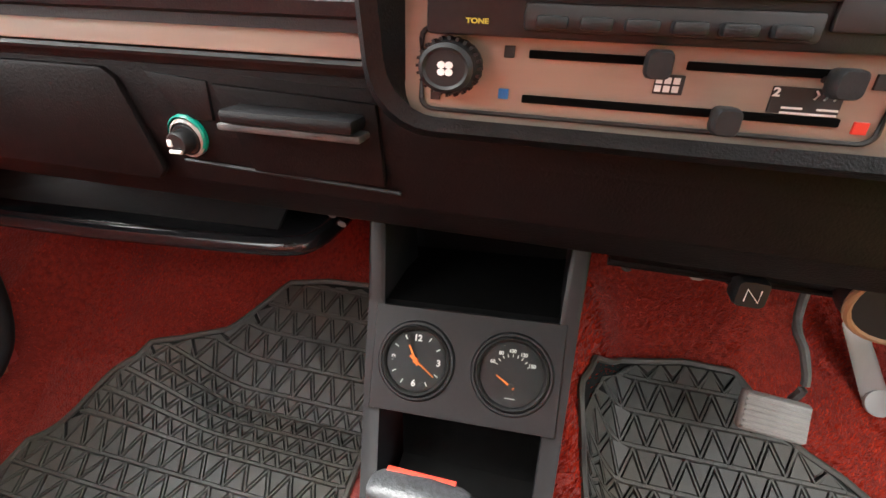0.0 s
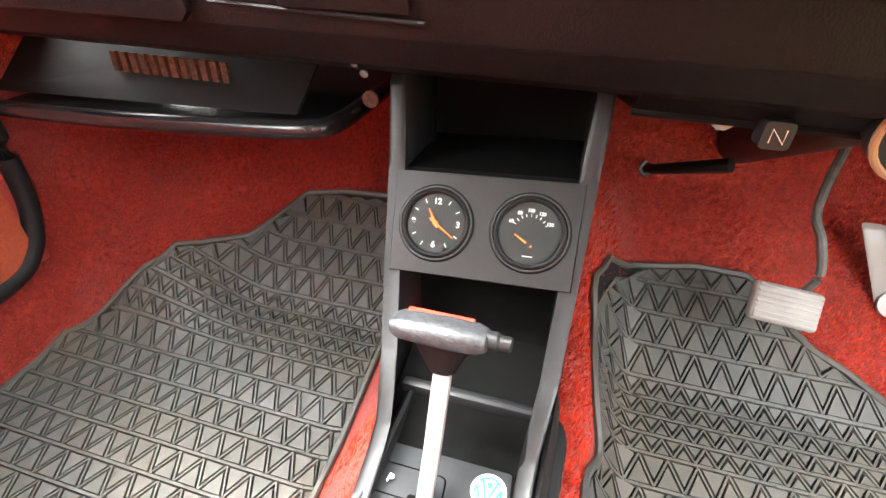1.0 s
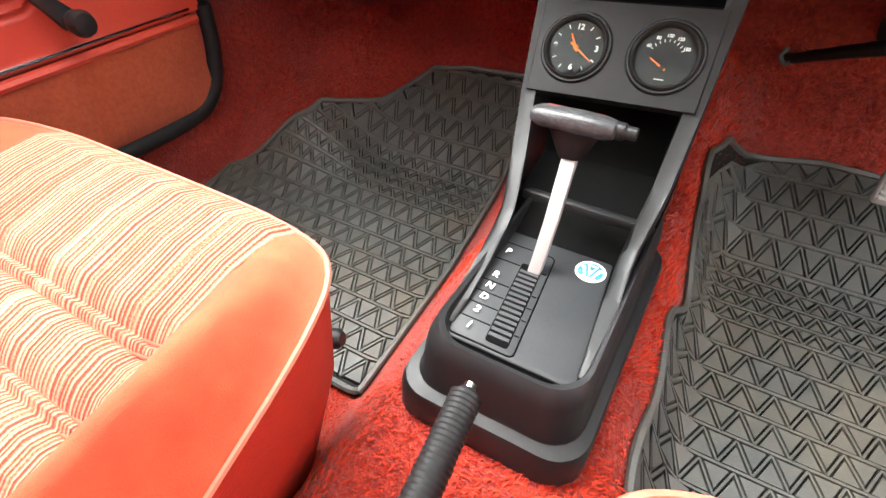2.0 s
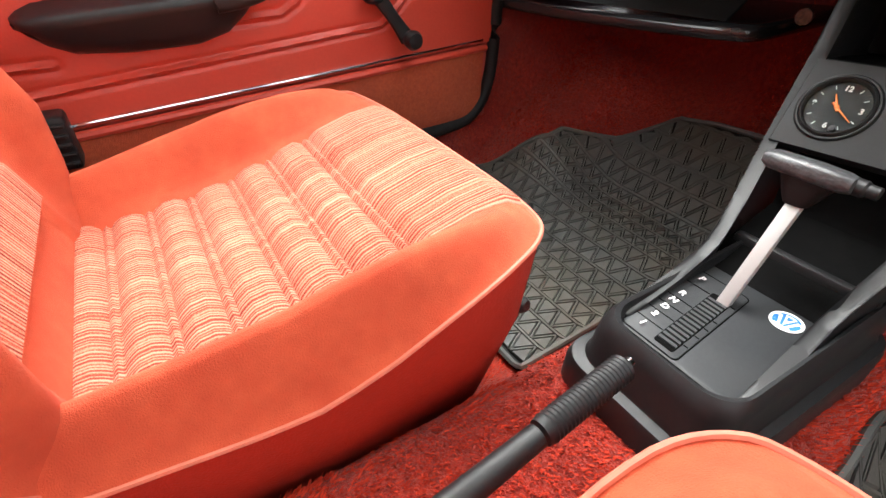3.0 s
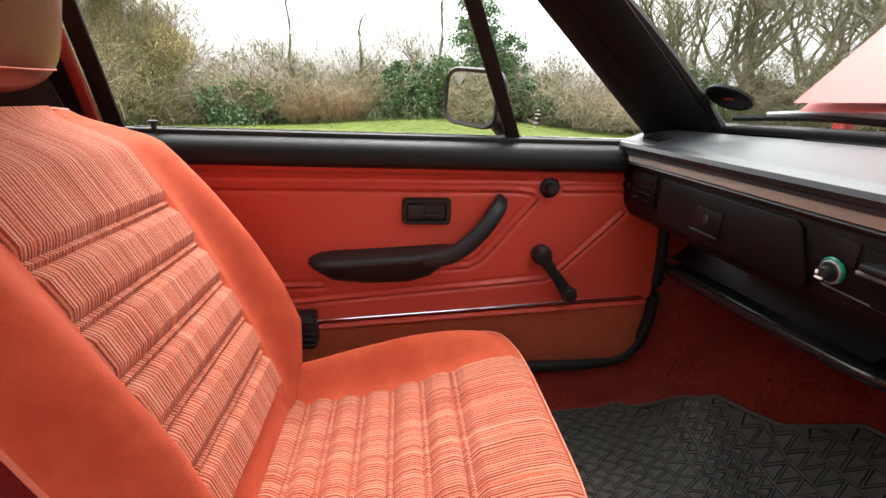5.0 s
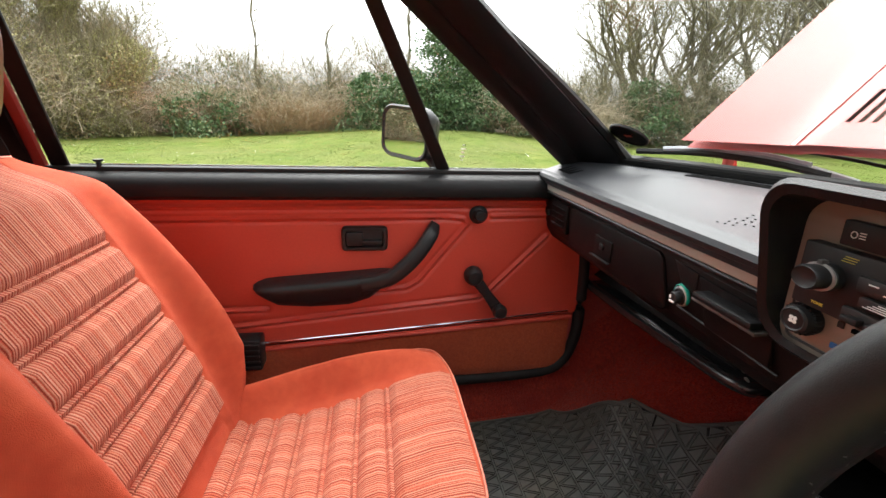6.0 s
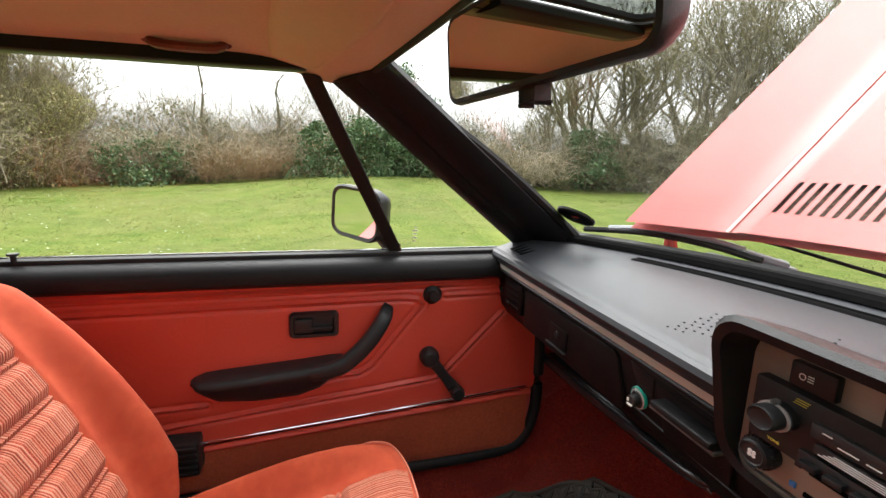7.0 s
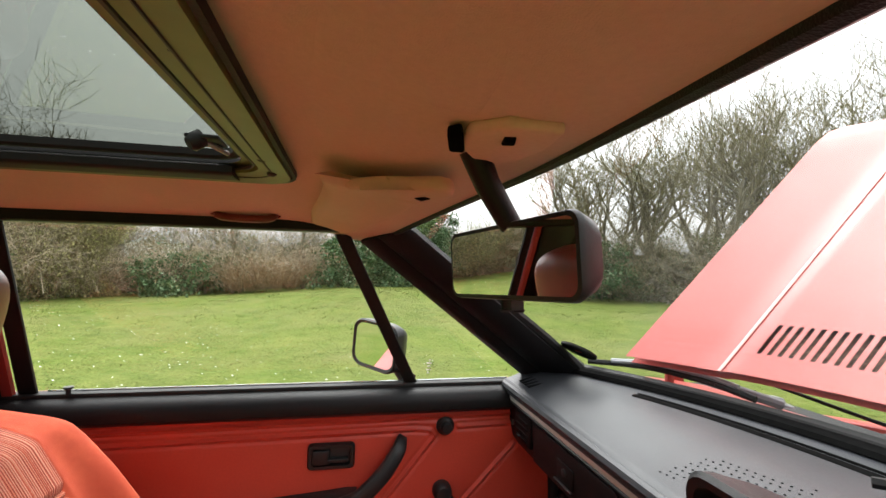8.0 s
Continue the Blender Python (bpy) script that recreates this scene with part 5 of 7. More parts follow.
gauge("oil_gauge", 0.0375, "round black oil gauge with an orange needle, in the console", [(-62 + 15.5 * k, 0.0125, 0.0150, 0.0004) for k in range(9)],
      [("60", -62, 0.0168, 0.0037), ("80", -31, 0.0172, 0.0037), ("100", -2, 0.0172, 0.0037), ("120", 28, 0.0172, 0.0037), ("150", 62, 0.0165, 0.0037)],
      [(-58, -0.003, 0.0135, 0.0011, (0, -0.009))])
part("small_print", box(-0.004, 0.004, -0.0002, 0.0002, -0.0008, 0.0008, m=Matrix.Translation(panel_pt(0.0375, -0.0185, 0.0018))), M_WHITE, bpy.data.objects["oil_gauge"], smooth=False)

# gear lever
lever = thing("gear_lever", (0.004, 0.42, 0.23), "steel gear lever with a worn grey-black T-handle", "gear lever")
part("shaft", loft([[V((-0.010 + 0.004 * t, 0.404 + 0.026 * t, 0.224 + 0.110 * t)) + V((0.0062 * a, 0.0048 * b, 0)) for a, b in rounded(2, 2, 0.3, 2)] for t in (0, 0.5, 1)]), M_STEEL, lever, "flat brushed steel shaft")
part("collar", loft([[V((-0.0065, 0.430, z)) + V((w * a, 0.5 * w2 * b, 0)) for a, b in rounded(2, 2, 0.7, 4)] for w, w2, z in ((0.009, 0.016, 0.330), (0.013, 0.020, 0.337), (0.021, 0.023, 0.352))]), M_BROWNBLACK, lever, "dark brown collar")
part("handle", loft([[V((x, 0.429 - 0.010 * (x + 0.04) * 1.0, 0.3575 - 0.045 * (x + 0.002))) + V((0, w * a, h * b)) for a, b in rounded(2, 2, 0.75, 4)] for x, w, h in ((-0.0435, 0.004, 0.0025), (-0.042, 0.0085, 0.0052), (-0.036, 0.0120, 0.0078), (-0.004, 0.0130, 0.0088), (0.016, 0.0120, 0.0080), (0.0225, 0.0095, 0.0065), (0.0240, 0.0065, 0.0045))]), M_HANDLE, lever, "worn grey-black T-handle")
part("cap_strip", loft([[V((x, 0.4392 - 0.010 * (x + 0.04), 0.3618 - 0.045 * (x + 0.002))) + V((0, 0.0034 * a, 0.0026 * b)) for a, b in rounded(2, 2, 0.7, 3)] for x in (-0.034, -0.02, 0.0, 0.012)]), M_REDPRINT, lever, "red inlay on the handle")
part("button", lathe([(0.0068, 0), (0.0068, 0.008), (0.0052, 0.010), (0.0052, 0.017), (0.004, 0.018), (0, 0.018)], (0.021, 0.4290, 0.3565), (1, 0, -0.045), 16), M_BLACK, lever)



def in_car(p):
    """The console's plan to its place: the selector plate nearly level, the gauge panel leaning back."""
    low = V((0.825 * p.x + 0.031 + 0.045 * (p.y - 0.417), 0.254 + 0.785 * (p.y - 0.311), 0.278 + 0.0746 * (p.y - 0.311) + 0.85 * (p.z - 0.2274)))
    high = V((0.971 * p.x + 0.002 * p.y - 0.062 * p.z + 0.0454, 0.009 * p.x + 0.958 * p.y + 0.165 * p.z - 0.0878, 0.061 * p.x - 0.165 * p.y + 0.956 * p.z + 0.1218))
    return low.lerp(high, smoothstep(0.24, 0.352, p.z))


for ob in (console, bpy.data.objects["clock"], bpy.data.objects["oil_gauge"], lever):
    settle(ob, in_car)

# handbrake
hb = thing("handbrake", (0.0, 0.05, 0.12), "black ribbed handbrake lever on the tunnel", "handbrake")
hp = [V((0.0245, 0.200, 0.286)), V((0.0305, 0.112, 0.278)), V((0.0365, 0.013, 0.267)), V((0.041, -0.077, 0.248))]
part("grip", lathe([(0.0, 0.002), (0.0062, 0.0), (0.0075, 0.003)] + [(0.0108 - 0.0007 * (k % 2), 0.0045 + 0.0018 * k) for k in range(44)] + [(0.0095, 0.086), (0.0, 0.086)], hp[0], (hp[1] - hp[0]), 20), M_BLACK, hb, "ribbed black rubber grip")
part("button", lathe([(0.0050, 0), (0.0050, 0.006), (0.003, 0.008), (0, 0.008)], hp[0] + (hp[0] - hp[1]).normalized() * -0.002, hp[0] - hp[1], 14), M_CHROME, hb)
part("arm", tube([hp[1], hp[2], hp[3]], [0.0085, 0.010, 0.013], 12), M_BLACK, hb)

# ---- seats ----
def cushion_z(y):
    return float(np.interp(y, (-0.22, -0.12, 0.0, 0.055, 0.112, 0.17, 0.205, 0.225), (0.256, 0.262, 0.281, 0.298, 0.318, 0.336, 0.341, 0.335)))


def cushion_w(y):
    """Half the cushion's width at y: a rounded front, a narrower rear."""
    w = 0.222 * (1 - 0.13 * smoothstep(0.02, -0.2, y))
    if y > 0.06:
        w *= max(1 - ((y - 0.06) / 0.170) ** 5, 0.0) ** 0.2
    return w


def cushion_top(d, y):
    """Height of the cushion at d from the seat's middle line."""
    side = abs(d) / (0.222 * (1 - 0.13 * smoothstep(0.02, -0.2, y)))
    ahead = max(y - 0.06, 0) / 0.170
    q = (side ** 5 + ahead ** 5) ** 0.2
    def soft(xs_, ys_):
        return float(sum(np.interp(y + o, xs_, ys_) for o in (-0.045, -0.03, -0.015, 0, 0.015, 0.03, 0.045)) / 7)

    crown = soft((-0.22, -0.1, 0.03, 0.12, 0.18, 0.23), (0.048, 0.054, 0.062, 0.040, 0.022, 0.006))
    edge = soft((-0.22, -0.05, 0.05, 0.13, 0.18, 0.23), (0.006, -0.002, -0.012, -0.004, 0.004, -0.004))
    bol = crown * smoothstep(0.60, 0.86, side)
    return cushion_z(y) + bol + (edge - bol) * smoothstep(0.80, 1.0, q) ** 1.3


STITCH = (0.112, 0.064, 0.018, -0.028, -0.072, -0.114, -0.155)


def pleat(s, lines):
    d = abs(min(abs(s - l) for l in lines) - 0.0042)
    return 0.0105 * min(d / 0.012, 1.0) ** 0.6 - 0.001


BACK0, BD, BN = V((0, -0.185, 0.300)), V((0, -0.42, 0.907)).normalized(), V((0, 0.907, 0.42)).normalized()
BACK_H = 0.450
BSTITCH = (0.055, 0.113, 0.174, 0.236, 0.298)


def back_w(a):
    """Half the backrest's width: broad at the hips, narrower to the top."""
    return float(np.interp(a, BACK_A, BACK_W))


BACK_A = (-0.05, 0.0, 0.05, 0.20, 0.30, 0.35, 0.40, 0.425, 0.44, 0.455)
BACK_W = (0.185, 0.204, 0.214, 0.217, 0.215, 0.210, 0.197, 0.186, 0.175, 0.158)


def back_front(d, a):
    """How far the backrest's face stands out at d across and a up."""
    k = abs(d) / back_w(a)
    face = 0.036 + 0.012 * math.sin(math.pi * min(a / 0.4, 1)) - 0.055 * smoothstep(0.37, 0.455, a)
    rise = float(np.interp(a, (-0.05, 0.0, 0.05, 0.12, 0.20, 0.28, 0.36, 0.44), (0.004, 0.026, 0.044, 0.044, 0.036, 0.025, 0.012, 0.0)))
    bol = rise * smoothstep(0.60, 0.84, k)
    fall = -(face + bol - 0.014 + 0.055 * smoothstep(0.37, 0.455, a)) * smoothstep(0.84, 1.0, k) ** 1.6
    return face + bol + fall


def build_seat(cx):
    seat = thing("front_seat", (cx, 0.0, 0.08), "red velour front seat with striped ribbed centre and headrest", "car seat", "front seats")

    def P(d, y, z):
        return V((cx + d, y, z))

    def B(d, a, n):
        return V((cx + d, 0, 0)) + BACK0 + BD * a + BN * n

    def cush(u, v):
        y = -0.215 + 0.4448 * math.sin(v * math.pi / 2) ** 0.8
        d = cushion_w(y) * math.sin((2 * u - 1) * math.pi / 2)
        return P(d, y, cushion_top(d, y) - (0.006 if abs(d - 0.012) < 0.138 and y < 0.205 else 0))

    part("cushion", sheet(cush, 70, 60), M_VELOUR, seat, "red velour cushion bolsters", crease=85)

    def pan(u, v):
        y = -0.205 + 0.428 * v
        d = 0.012 + 0.148 * (2 * u - 1)
        e = 1 - smoothstep(0.136, 0.148, abs(d - 0.012))
        return P(d, y, cushion_top(d, y) - 0.008 + e * (0.004 + pleat(y, STITCH)))

    part("cushion_centre", sheet(pan, 40, 290, (0, 0, -0.012)), M_STRIPE, seat, "cream and red striped pleated centre panel")
    for y in [l + o for l in STITCH for o in (-0.0042, 0.0042)]:
        part("stitch", tube([P(d, y, cushion_top(d, y) - 0.0046) for d in np.linspace(-0.126, 0.150, 12)], 0.0011, 5), M_SEAM, seat)
    # outline from the rear of one side round the front to the other
    ol = [(-cushion_w(y), y) for y in np.linspace(-0.215, 0.05, 12)]
    for k in range(41):
        ph = math.pi * k / 40
        c, n = math.cos(ph), math.sin(ph)
        ol.append((-0.222 * math.copysign(abs(c) ** 0.4, c), 0.06 + 0.170 * n ** 0.4))
    ol += [(-d, y) for d, y in ol[:12][::-1]]
    top_line = [P(d, y, cushion_top(d, y)) for d, y in ol]
    part("piping", tube([p + V((0, 0, 0.001)) for p in top_line], 0.0021, 6), M_PIPE, seat, "pale pink piping")
    low = [V((cx + (p.x - cx) * 0.90, p.y - 0.03 * smoothstep(0.05, 0.22, p.y), 0.150)) for p in top_line]
    midl = [a.lerp(b, 0.45) + V(((a.x - cx) * 0.03, 0.006 * smoothstep(0.1, 0.2, a.y), 0)) for a, b in zip(top_line, low)]
    part("valance", loft([top_line, midl, low, [p + V(((cx - p.x) * 0.1, -0.02, 0)) for p in low]], cap=False, closed=False), M_VALANCE, seat, "red vinyl cushion side", crease=80)
    for s in (-1, 1):
        part("runner", box(cx + s * 0.17 - 0.012, cx + s * 0.17 + 0.012, -0.30, 0.16, 0.075, 0.16, 0.004), M_BLACK, seat)

    # backrest
    def bfront(u, v):
        a = -0.05 + (BACK_H + 0.05) * v
        d = back_w(a) * (2 * u - 1)
        return B(d, a, back_front(d, a) - (0.006 if abs(d - 0.012) < 0.121 else 0))

    part("backrest", sheet(bfront, 64, 60), M_VELOUR, seat, "red velour backrest bolsters", crease=85)

    def bpan(u, v):
        a = 0.0 + (BACK_H + 0.004) * v
        w = 0.134 - 0.004 * v
        d = 0.012 + w * (2 * u - 1)
        e = 1 - smoothstep(w - 0.014, w, abs(d - 0.012))
        return B(d, a, back_front(d, a) - 0.008 + e * (0.004 + pleat(a, BSTITCH)))

    part("back_centre", sheet(bpan, 40, 300, tuple(BN * -0.012)), M_STRIPE, seat, "cream and red striped pleated back panel")
    for a in [l + o for l in BSTITCH for o in (-0.0042, 0.0042)]:
        part("stitch", tube([B(d, a, back_front(d, a) - 0.0046) for d in np.linspace(-0.108, 0.132, 12)], 0.0011, 5, up=tuple(BN)), M_SEAM, seat)
    aa = list(np.linspace(-0.05, 0.40, 20)) + [0.425, 0.44, BACK_H]
    edge = [(-back_w(a), a) for a in aa] + [(x, BACK_H + 0.002) for x in np.linspace(-0.15, 0.15, 10)] + [(back_w(a), a) for a in aa[::-1]]
    tl = [B(d, a, back_front(d, min(a, BACK_H))) for d, a in edge]
    part("back_piping", tube(tl, 0.0023, 6), M_PIPE, seat)
    mid2 = [p - BN * 0.055 + V(((p.x - cx) * 0.02, 0, 0)) for p in tl]
    rear = [V((cx + (p.x - cx) * 0.90, p.y, p.z)) - BN * 0.105 - BD * 0.012 for p in tl]
    part("back_shell", loft([tl, mid2, rear], cap=False, closed=False), M_MAROON, seat, "maroon vinyl backrest shell", crease=80)
    bm = bmesh.new()
    bm.faces.new([bm.verts.new(p) for p in rear])
    part("back_panel", bm, M_MAROON, seat)
    # headrest
    hc = V((cx + 0.004, -0.412, 0.818))
    hm = Matrix.Rotation(radians(-12), 4, "X")

    def ball(u, v, sx=0.150, sy=0.060, sz=0.098, grow=0.0, p=0.55):
        th, ph = (u * 2 - 1) * math.pi, (v - 0.5) * math.pi
        f = lambda c: math.copysign(abs(c) ** p, c)
        q = V((f(math.cos(ph)) * f(math.cos(th)) * (sx + grow), f(math.cos(ph)) * f(math.sin(th)) * (sy + grow), f(math.sin(ph)) * (sz + grow)))
        return hc + hm @ q

    part("headrest", sheet(ball, 48, 24), M_HEADREST, seat, "maroon vinyl headrest")

    def hpanel(u, v):
        return ball(0.764 + 0.112 * (2 * u - 1), 0.36 + 0.50 * v, grow=0.0012)

    part("headrest_panel", sheet(hpanel, 20, 12), M_WORN, seat, "worn brown vinyl patch with fine cracks")
    part("headrest_stitch", tube([ball(0.764 + 0.112 * k, 0.36, grow=0.0016) for k in np.linspace(-1, 1, 16)], 0.0011, 5), M_PIPE, seat)
    for s in (-1, 1):
        part("headrest_post", tube([(cx + s * 0.03, -0.385, 0.66), (cx + s * 0.03, -0.43, 0.76)], 0.006, 8), M_MAROON, seat)
    return seat


seat_l = build_seat(-0.280)
copy_thing(seat_l, Matrix.Translation((0.312, -0.062, 0.105)))
lv = thing("seat_slide_lever", (-0.16, 0.22, 0.12), "black knobbed seat slide lever", "lever")
part("bar", tube([(-0.20, 0.165, 0.195), (-0.150, 0.205, 0.215), (-0.125, 0.222, 0.222)], 0.005, 8), M_BLACK, lv)
part("knob", lathe([(0.007, 0), (0.009, 0.008), (0.009, 0.022), (0.006, 0.026), (0, 0.026)], (-0.128, 0.221, 0.221), (1, 0.25, 0.25), 12), M_BLACK, lv)
rear = thing("rear_bench", (0, -0.9, 0.1), "red velour rear bench seat", "car seat")
part("cushion", box(-0.56, 0.56, -1.05, -0.62, 0.10, 0.34, 0.04, 4), M_STRIPE, rear)
part("backrest", box(-0.56, 0.56, -0.06, 0.06, 0, 0.42, 0.03, 4, m=Matrix.Translation((0, -1.06, 0.30)) @ Matrix.Rotation(radians(18), 4, "X")), M_VELOUR, rear)
single("parcel_shelf", box(-0.57, 0.57, -1.45, -1.16, 0.60, 0.625, 0.006), M_BLACK, "black rear parcel shelf", "parcel shelf")
belt = thing("seat_belt", (-0.59, -0.5, 0.4), "black webbing seat belt on the pillar", "seat belt")
part("webbing", loft([[V((x, y - 0.024, z)), V((x, y + 0.024, z)), V((x + 0.0025, y + 0.024, z)), V((x + 0.0025, y - 0.024, z))] for x, y, z in ((-0.505, -0.520, 0.84), (-0.545, -0.500, 0.70), (-0.575, -0.485, 0.50), (-0.590, -0.475, 0.25))]), M_RUBBER, belt)
part("anchor", lathe([(0.014, 0), (0.014, 0.01), (0.008, 0.014), (0, 0.014)], (-0.512, -0.520, 0.845), (1, 0, -0.4), 16), M_BLACK, belt)

# ---- steering wheel ----
wheel = thing("steering_wheel", (0.312, 0.25, 0.60), "black padded steering wheel with stitched rim", "steering wheel")
WM = Matrix.Translation((0.332, 0.2454, 0.6170)) @ Matrix.Rotation(radians(-1.5), 4, "Z") @ Matrix.Rotation(radians(72), 4, "X")
part("rim", tube([WM @ V((0.1783 * math.cos(a), 0.1783 * math.sin(a), 0)) for a in np.linspace(0, 2 * math.pi, 73)[:-1]], 0.0165, 14, closed=True, up=tuple(WM.to_3x3() @ V((0, 0, 1)))), M_BLACK, wheel)
for k in range(60):
    a = 2 * math.pi * k / 60
    part("stitch", tube([WM @ V((0.1628 * math.cos(a + o), 0.1628 * math.sin(a + o), h)) for o, h in ((0, 0.003), (0.03, -0.003))], 0.0009, 4), M_PULL, wheel, smooth=False)
part("hub", loft([[WM @ V((w * a, w2 * b, z)) for a, b in rounded(2, 2, 0.5, 4)] for w, w2, z in ((0.09, 0.05, -0.045), (0.10, 0.06, -0.02), (0.09, 0.05, -0.006))]), M_BLACK, wheel)
for ang in (200, 340):
    a = radians(ang)
    part("spoke", tube([WM @ V((0.07 * math.cos(a), 0.07 * math.sin(a), -0.025)), WM @ V((0.171 * math.cos(a), 0.171 * math.sin(a), -0.002))], [0.03, 0.012], 10, flat=0.4, up=tuple(WM.to_3x3() @ V((0, 0, 1)))), M_BLACK, wheel)

# ---- overhead ----
rvm = thing("rear_view_mirror", (0.03, 0.21, 0.98), "black framed rear-view mirror on a short arm", "rear-view mirror")
MIR = look((0.019, 0.203, 0.915), (0.019 + 0.235, 0.203 - 0.96, 0.915 - 0.045), 0) @ Matrix.Rotation(radians(-3), 4, "Z")


def mirror_loop(w, h, r, depth, flat=0.0):
    return [MIR @ V((a, b, depth)) for a, b in rounded(w, h, r, 5)]


part("housing", loft([mirror_loop(0.130, 0.036, 0.016, 0.028), mirror_loop(0.158, 0.050, 0.016, 0.020), mirror_loop(0.166, 0.057, 0.011, 0.004), mirror_loop(0.164, 0.055, 0.010, 0.0), mirror_loop(0.157, 0.048, 0.008, 0.0)]), M_BLACK, rvm, "black plastic mirror housing")
part("mirror_glass", loft([mirror_loop(0.158, 0.049, 0.008, 0.0008), mirror_loop(0.158, 0.049, 0.008, -0.0004)]), M_MIRROR, rvm, smooth=False)
part("arm", tube([(0.030, 0.176, 0.994), (0.027, 0.188, 0.970), (0.020, 0.210, 0.940)], [0.0105, 0.0095, 0.0085], 12), M_GRAIN, rvm)
part("dip_lever", box(-0.007, 0.007, -0.009, 0.002, -0.003, 0.004, 0.002, m=MIR @ Matrix.Translation((0.002, -0.027, 0.008))), M_BLACK, rvm)


def build_visor(s, name):
    vis = thing(name, (s * 0.25, 0.19, 0.98), "cream padded sun visor folded to the roof", "sun visor", "sun visors")
    rear_line = [(0.088, 0.060), (0.16, 0.066), (0.26, 0.054), (0.36, 0.040), (0.425, 0.036)]
    front_line = [(0.088, 0.168), (0.16, 0.162), (0.25, 0.150), (0.34, 0.128), (0.405, 0.092)]

    def at(u, v):
        x0, y0 = [float(np.interp(u, np.linspace(0, 1, 5), [p[k] for p in rear_line])) for k in (0, 1)]
        x1, y1 = [float(np.interp(u, np.linspace(0, 1, 5), [p[k] for p in front_line])) for k in (0, 1)]
        x, y = x0 + (x1 - x0) * v, y0 + (y1 - y0) * v
        z = 0.991 - 0.018 * v ** 1.3 - 0.017 * smoothstep(0.55, 1.0, u) + 0.003 * math.sin(9 * u)
        if s > 0:
            z = head_z(x, y) + 0.0052
        return x, y, z

    def f(u, v):
        x, y, z = at(u, v)
        edge = min(u, 1 - u) / 0.06, min(v, 1 - v) / 0.12
        puff = (0.007 if s < 0 else 0.0058) * (min(edge[0], 1) * min(edge[1], 1)) ** 0.5
        return (s * x, y, z - puff)

    def g(u, v):
        x, y, z = at(u, v)
        edge = min(u, 1 - u) / 0.06, min(v, 1 - v) / 0.12
        return (s * x, y, z + 0.006 * (min(edge[0], 1) * min(edge[1], 1)) ** 0.5)

    bm = sheet(f, 36, 20)
    sheet(g, 36, 20, bm=bm)
    bmesh.ops.remove_doubles(bm, verts=bm.verts[:], dist=0.0004)
    part("pad", bm, M_VISOR if s < 0 else M_HEADLINER, vis, crease=80)
    if s < 0:
        tab = [(0.100, 0.166), (0.030, 0.178), (0.012, 0.172), (0.010, 0.160), (0.030, 0.142), (0.060, 0.126), (0.082, 0.098), (0.100, 0.085)]
        part("tab", prism([(s * x, y, 0.9695 + 0.13 * (0.166 - y)) for x, y in tab], (0, 0, 0.012), 0.005, 3), M_VISOR, vis)
        part("clip", prism([(s * x, y, 0.9685 + 0.13 * (0.166 - y)) for x, y in ((0.072, 0.150), (0.056, 0.157), (0.060, 0.163), (0.080, 0.158))], (0, 0, 0.004), 0.001), M_SLOT, vis)
    else:
        tab = [(0.118, 0.203), (0.080, 0.209), (0.042, 0.204), (0.028, 0.192), (0.034, 0.174), (0.058, 0.158), (0.092, 0.156), (0.116, 0.172)]
        part("tab", prism([(x, y, head_z(x, y) - 0.0065) for x, y in tab], (0, 0, 0.008), 0.0038, 3), M_HEADLINER, vis)
        # Black wedge and inset stand in for the shade in gap and hole.
        part("clip", prism([(x, y, head_z(x, y) - 0.009) for x, y in ((0.050, 0.154), (0.080, 0.146), (0.092, 0.152), (0.056, 0.163))], (0, 0, 0.008), 0.002), M_SLOT, vis, "black wedge in place of the shaded gap behind the tab")
        part("clip_hole", prism([(x, y, head_z(x, y) - 0.0078) for x, y in ((0.084, 0.178), (0.098, 0.175), (0.101, 0.181), (0.088, 0.185))], (0, 0, 0.003), 0.001), M_SLOT, vis)
    return vis


build_visor(-1, "sun_visor")
build_visor(1, "sun_visor")
grab = thing("grab_handle", (-0.43, -0.06, 0.985), "brown folding grab handle above the door", "grab handle")
part("bar", tube(curve_points([(-0.436, -0.105, 0.992), (-0.428, -0.098, 0.978), (-0.428, -0.03, 0.977), (-0.434, -0.020, 0.990)], 4), 0.0065, 8), M_WORN, grab)
part("cap", lathe([(0.010, 0), (0.009, 0.008), (0, 0.009)], (-0.436, -0.020, 0.990), (0.4, 0, -1), 12), M_MAROON, grab)
part("cap", lathe([(0.010, 0), (0.009, 0.008), (0, 0.009)], (-0.438, -0.108, 0.990), (0.4, 0, -1), 12), M_WORN, grab)

# sunroof
sr = thing("sunroof", (0, -0.2, 1.03), "tilting glass sunroof in an olive metal frame", "sunroof")


def sr_loop(inset, z, r):
    w, h = HOLE[1] - HOLE[0] + 0.004 - 2 * inset, HOLE[3] - HOLE[2] + 0.004 - 2 * inset
    return [V((a, (HOLE[2] + HOLE[3]) / 2 + b, z - 0.035 * (abs(a) / 0.45) ** 2.4)) for a, b in rounded(w, h, r, 6)]


# Black ring drawn in place of the shadow gap round the frame.
part("outer_rim", loft([sr_loop(-0.009, 1.020, 0.036), sr_loop(-0.008, 1.0145, 0.036), sr_loop(-0.004, 1.0145, 0.034), sr_loop(-0.003, 1.020, 0.034)], cap=False), M_RUBBER, sr)
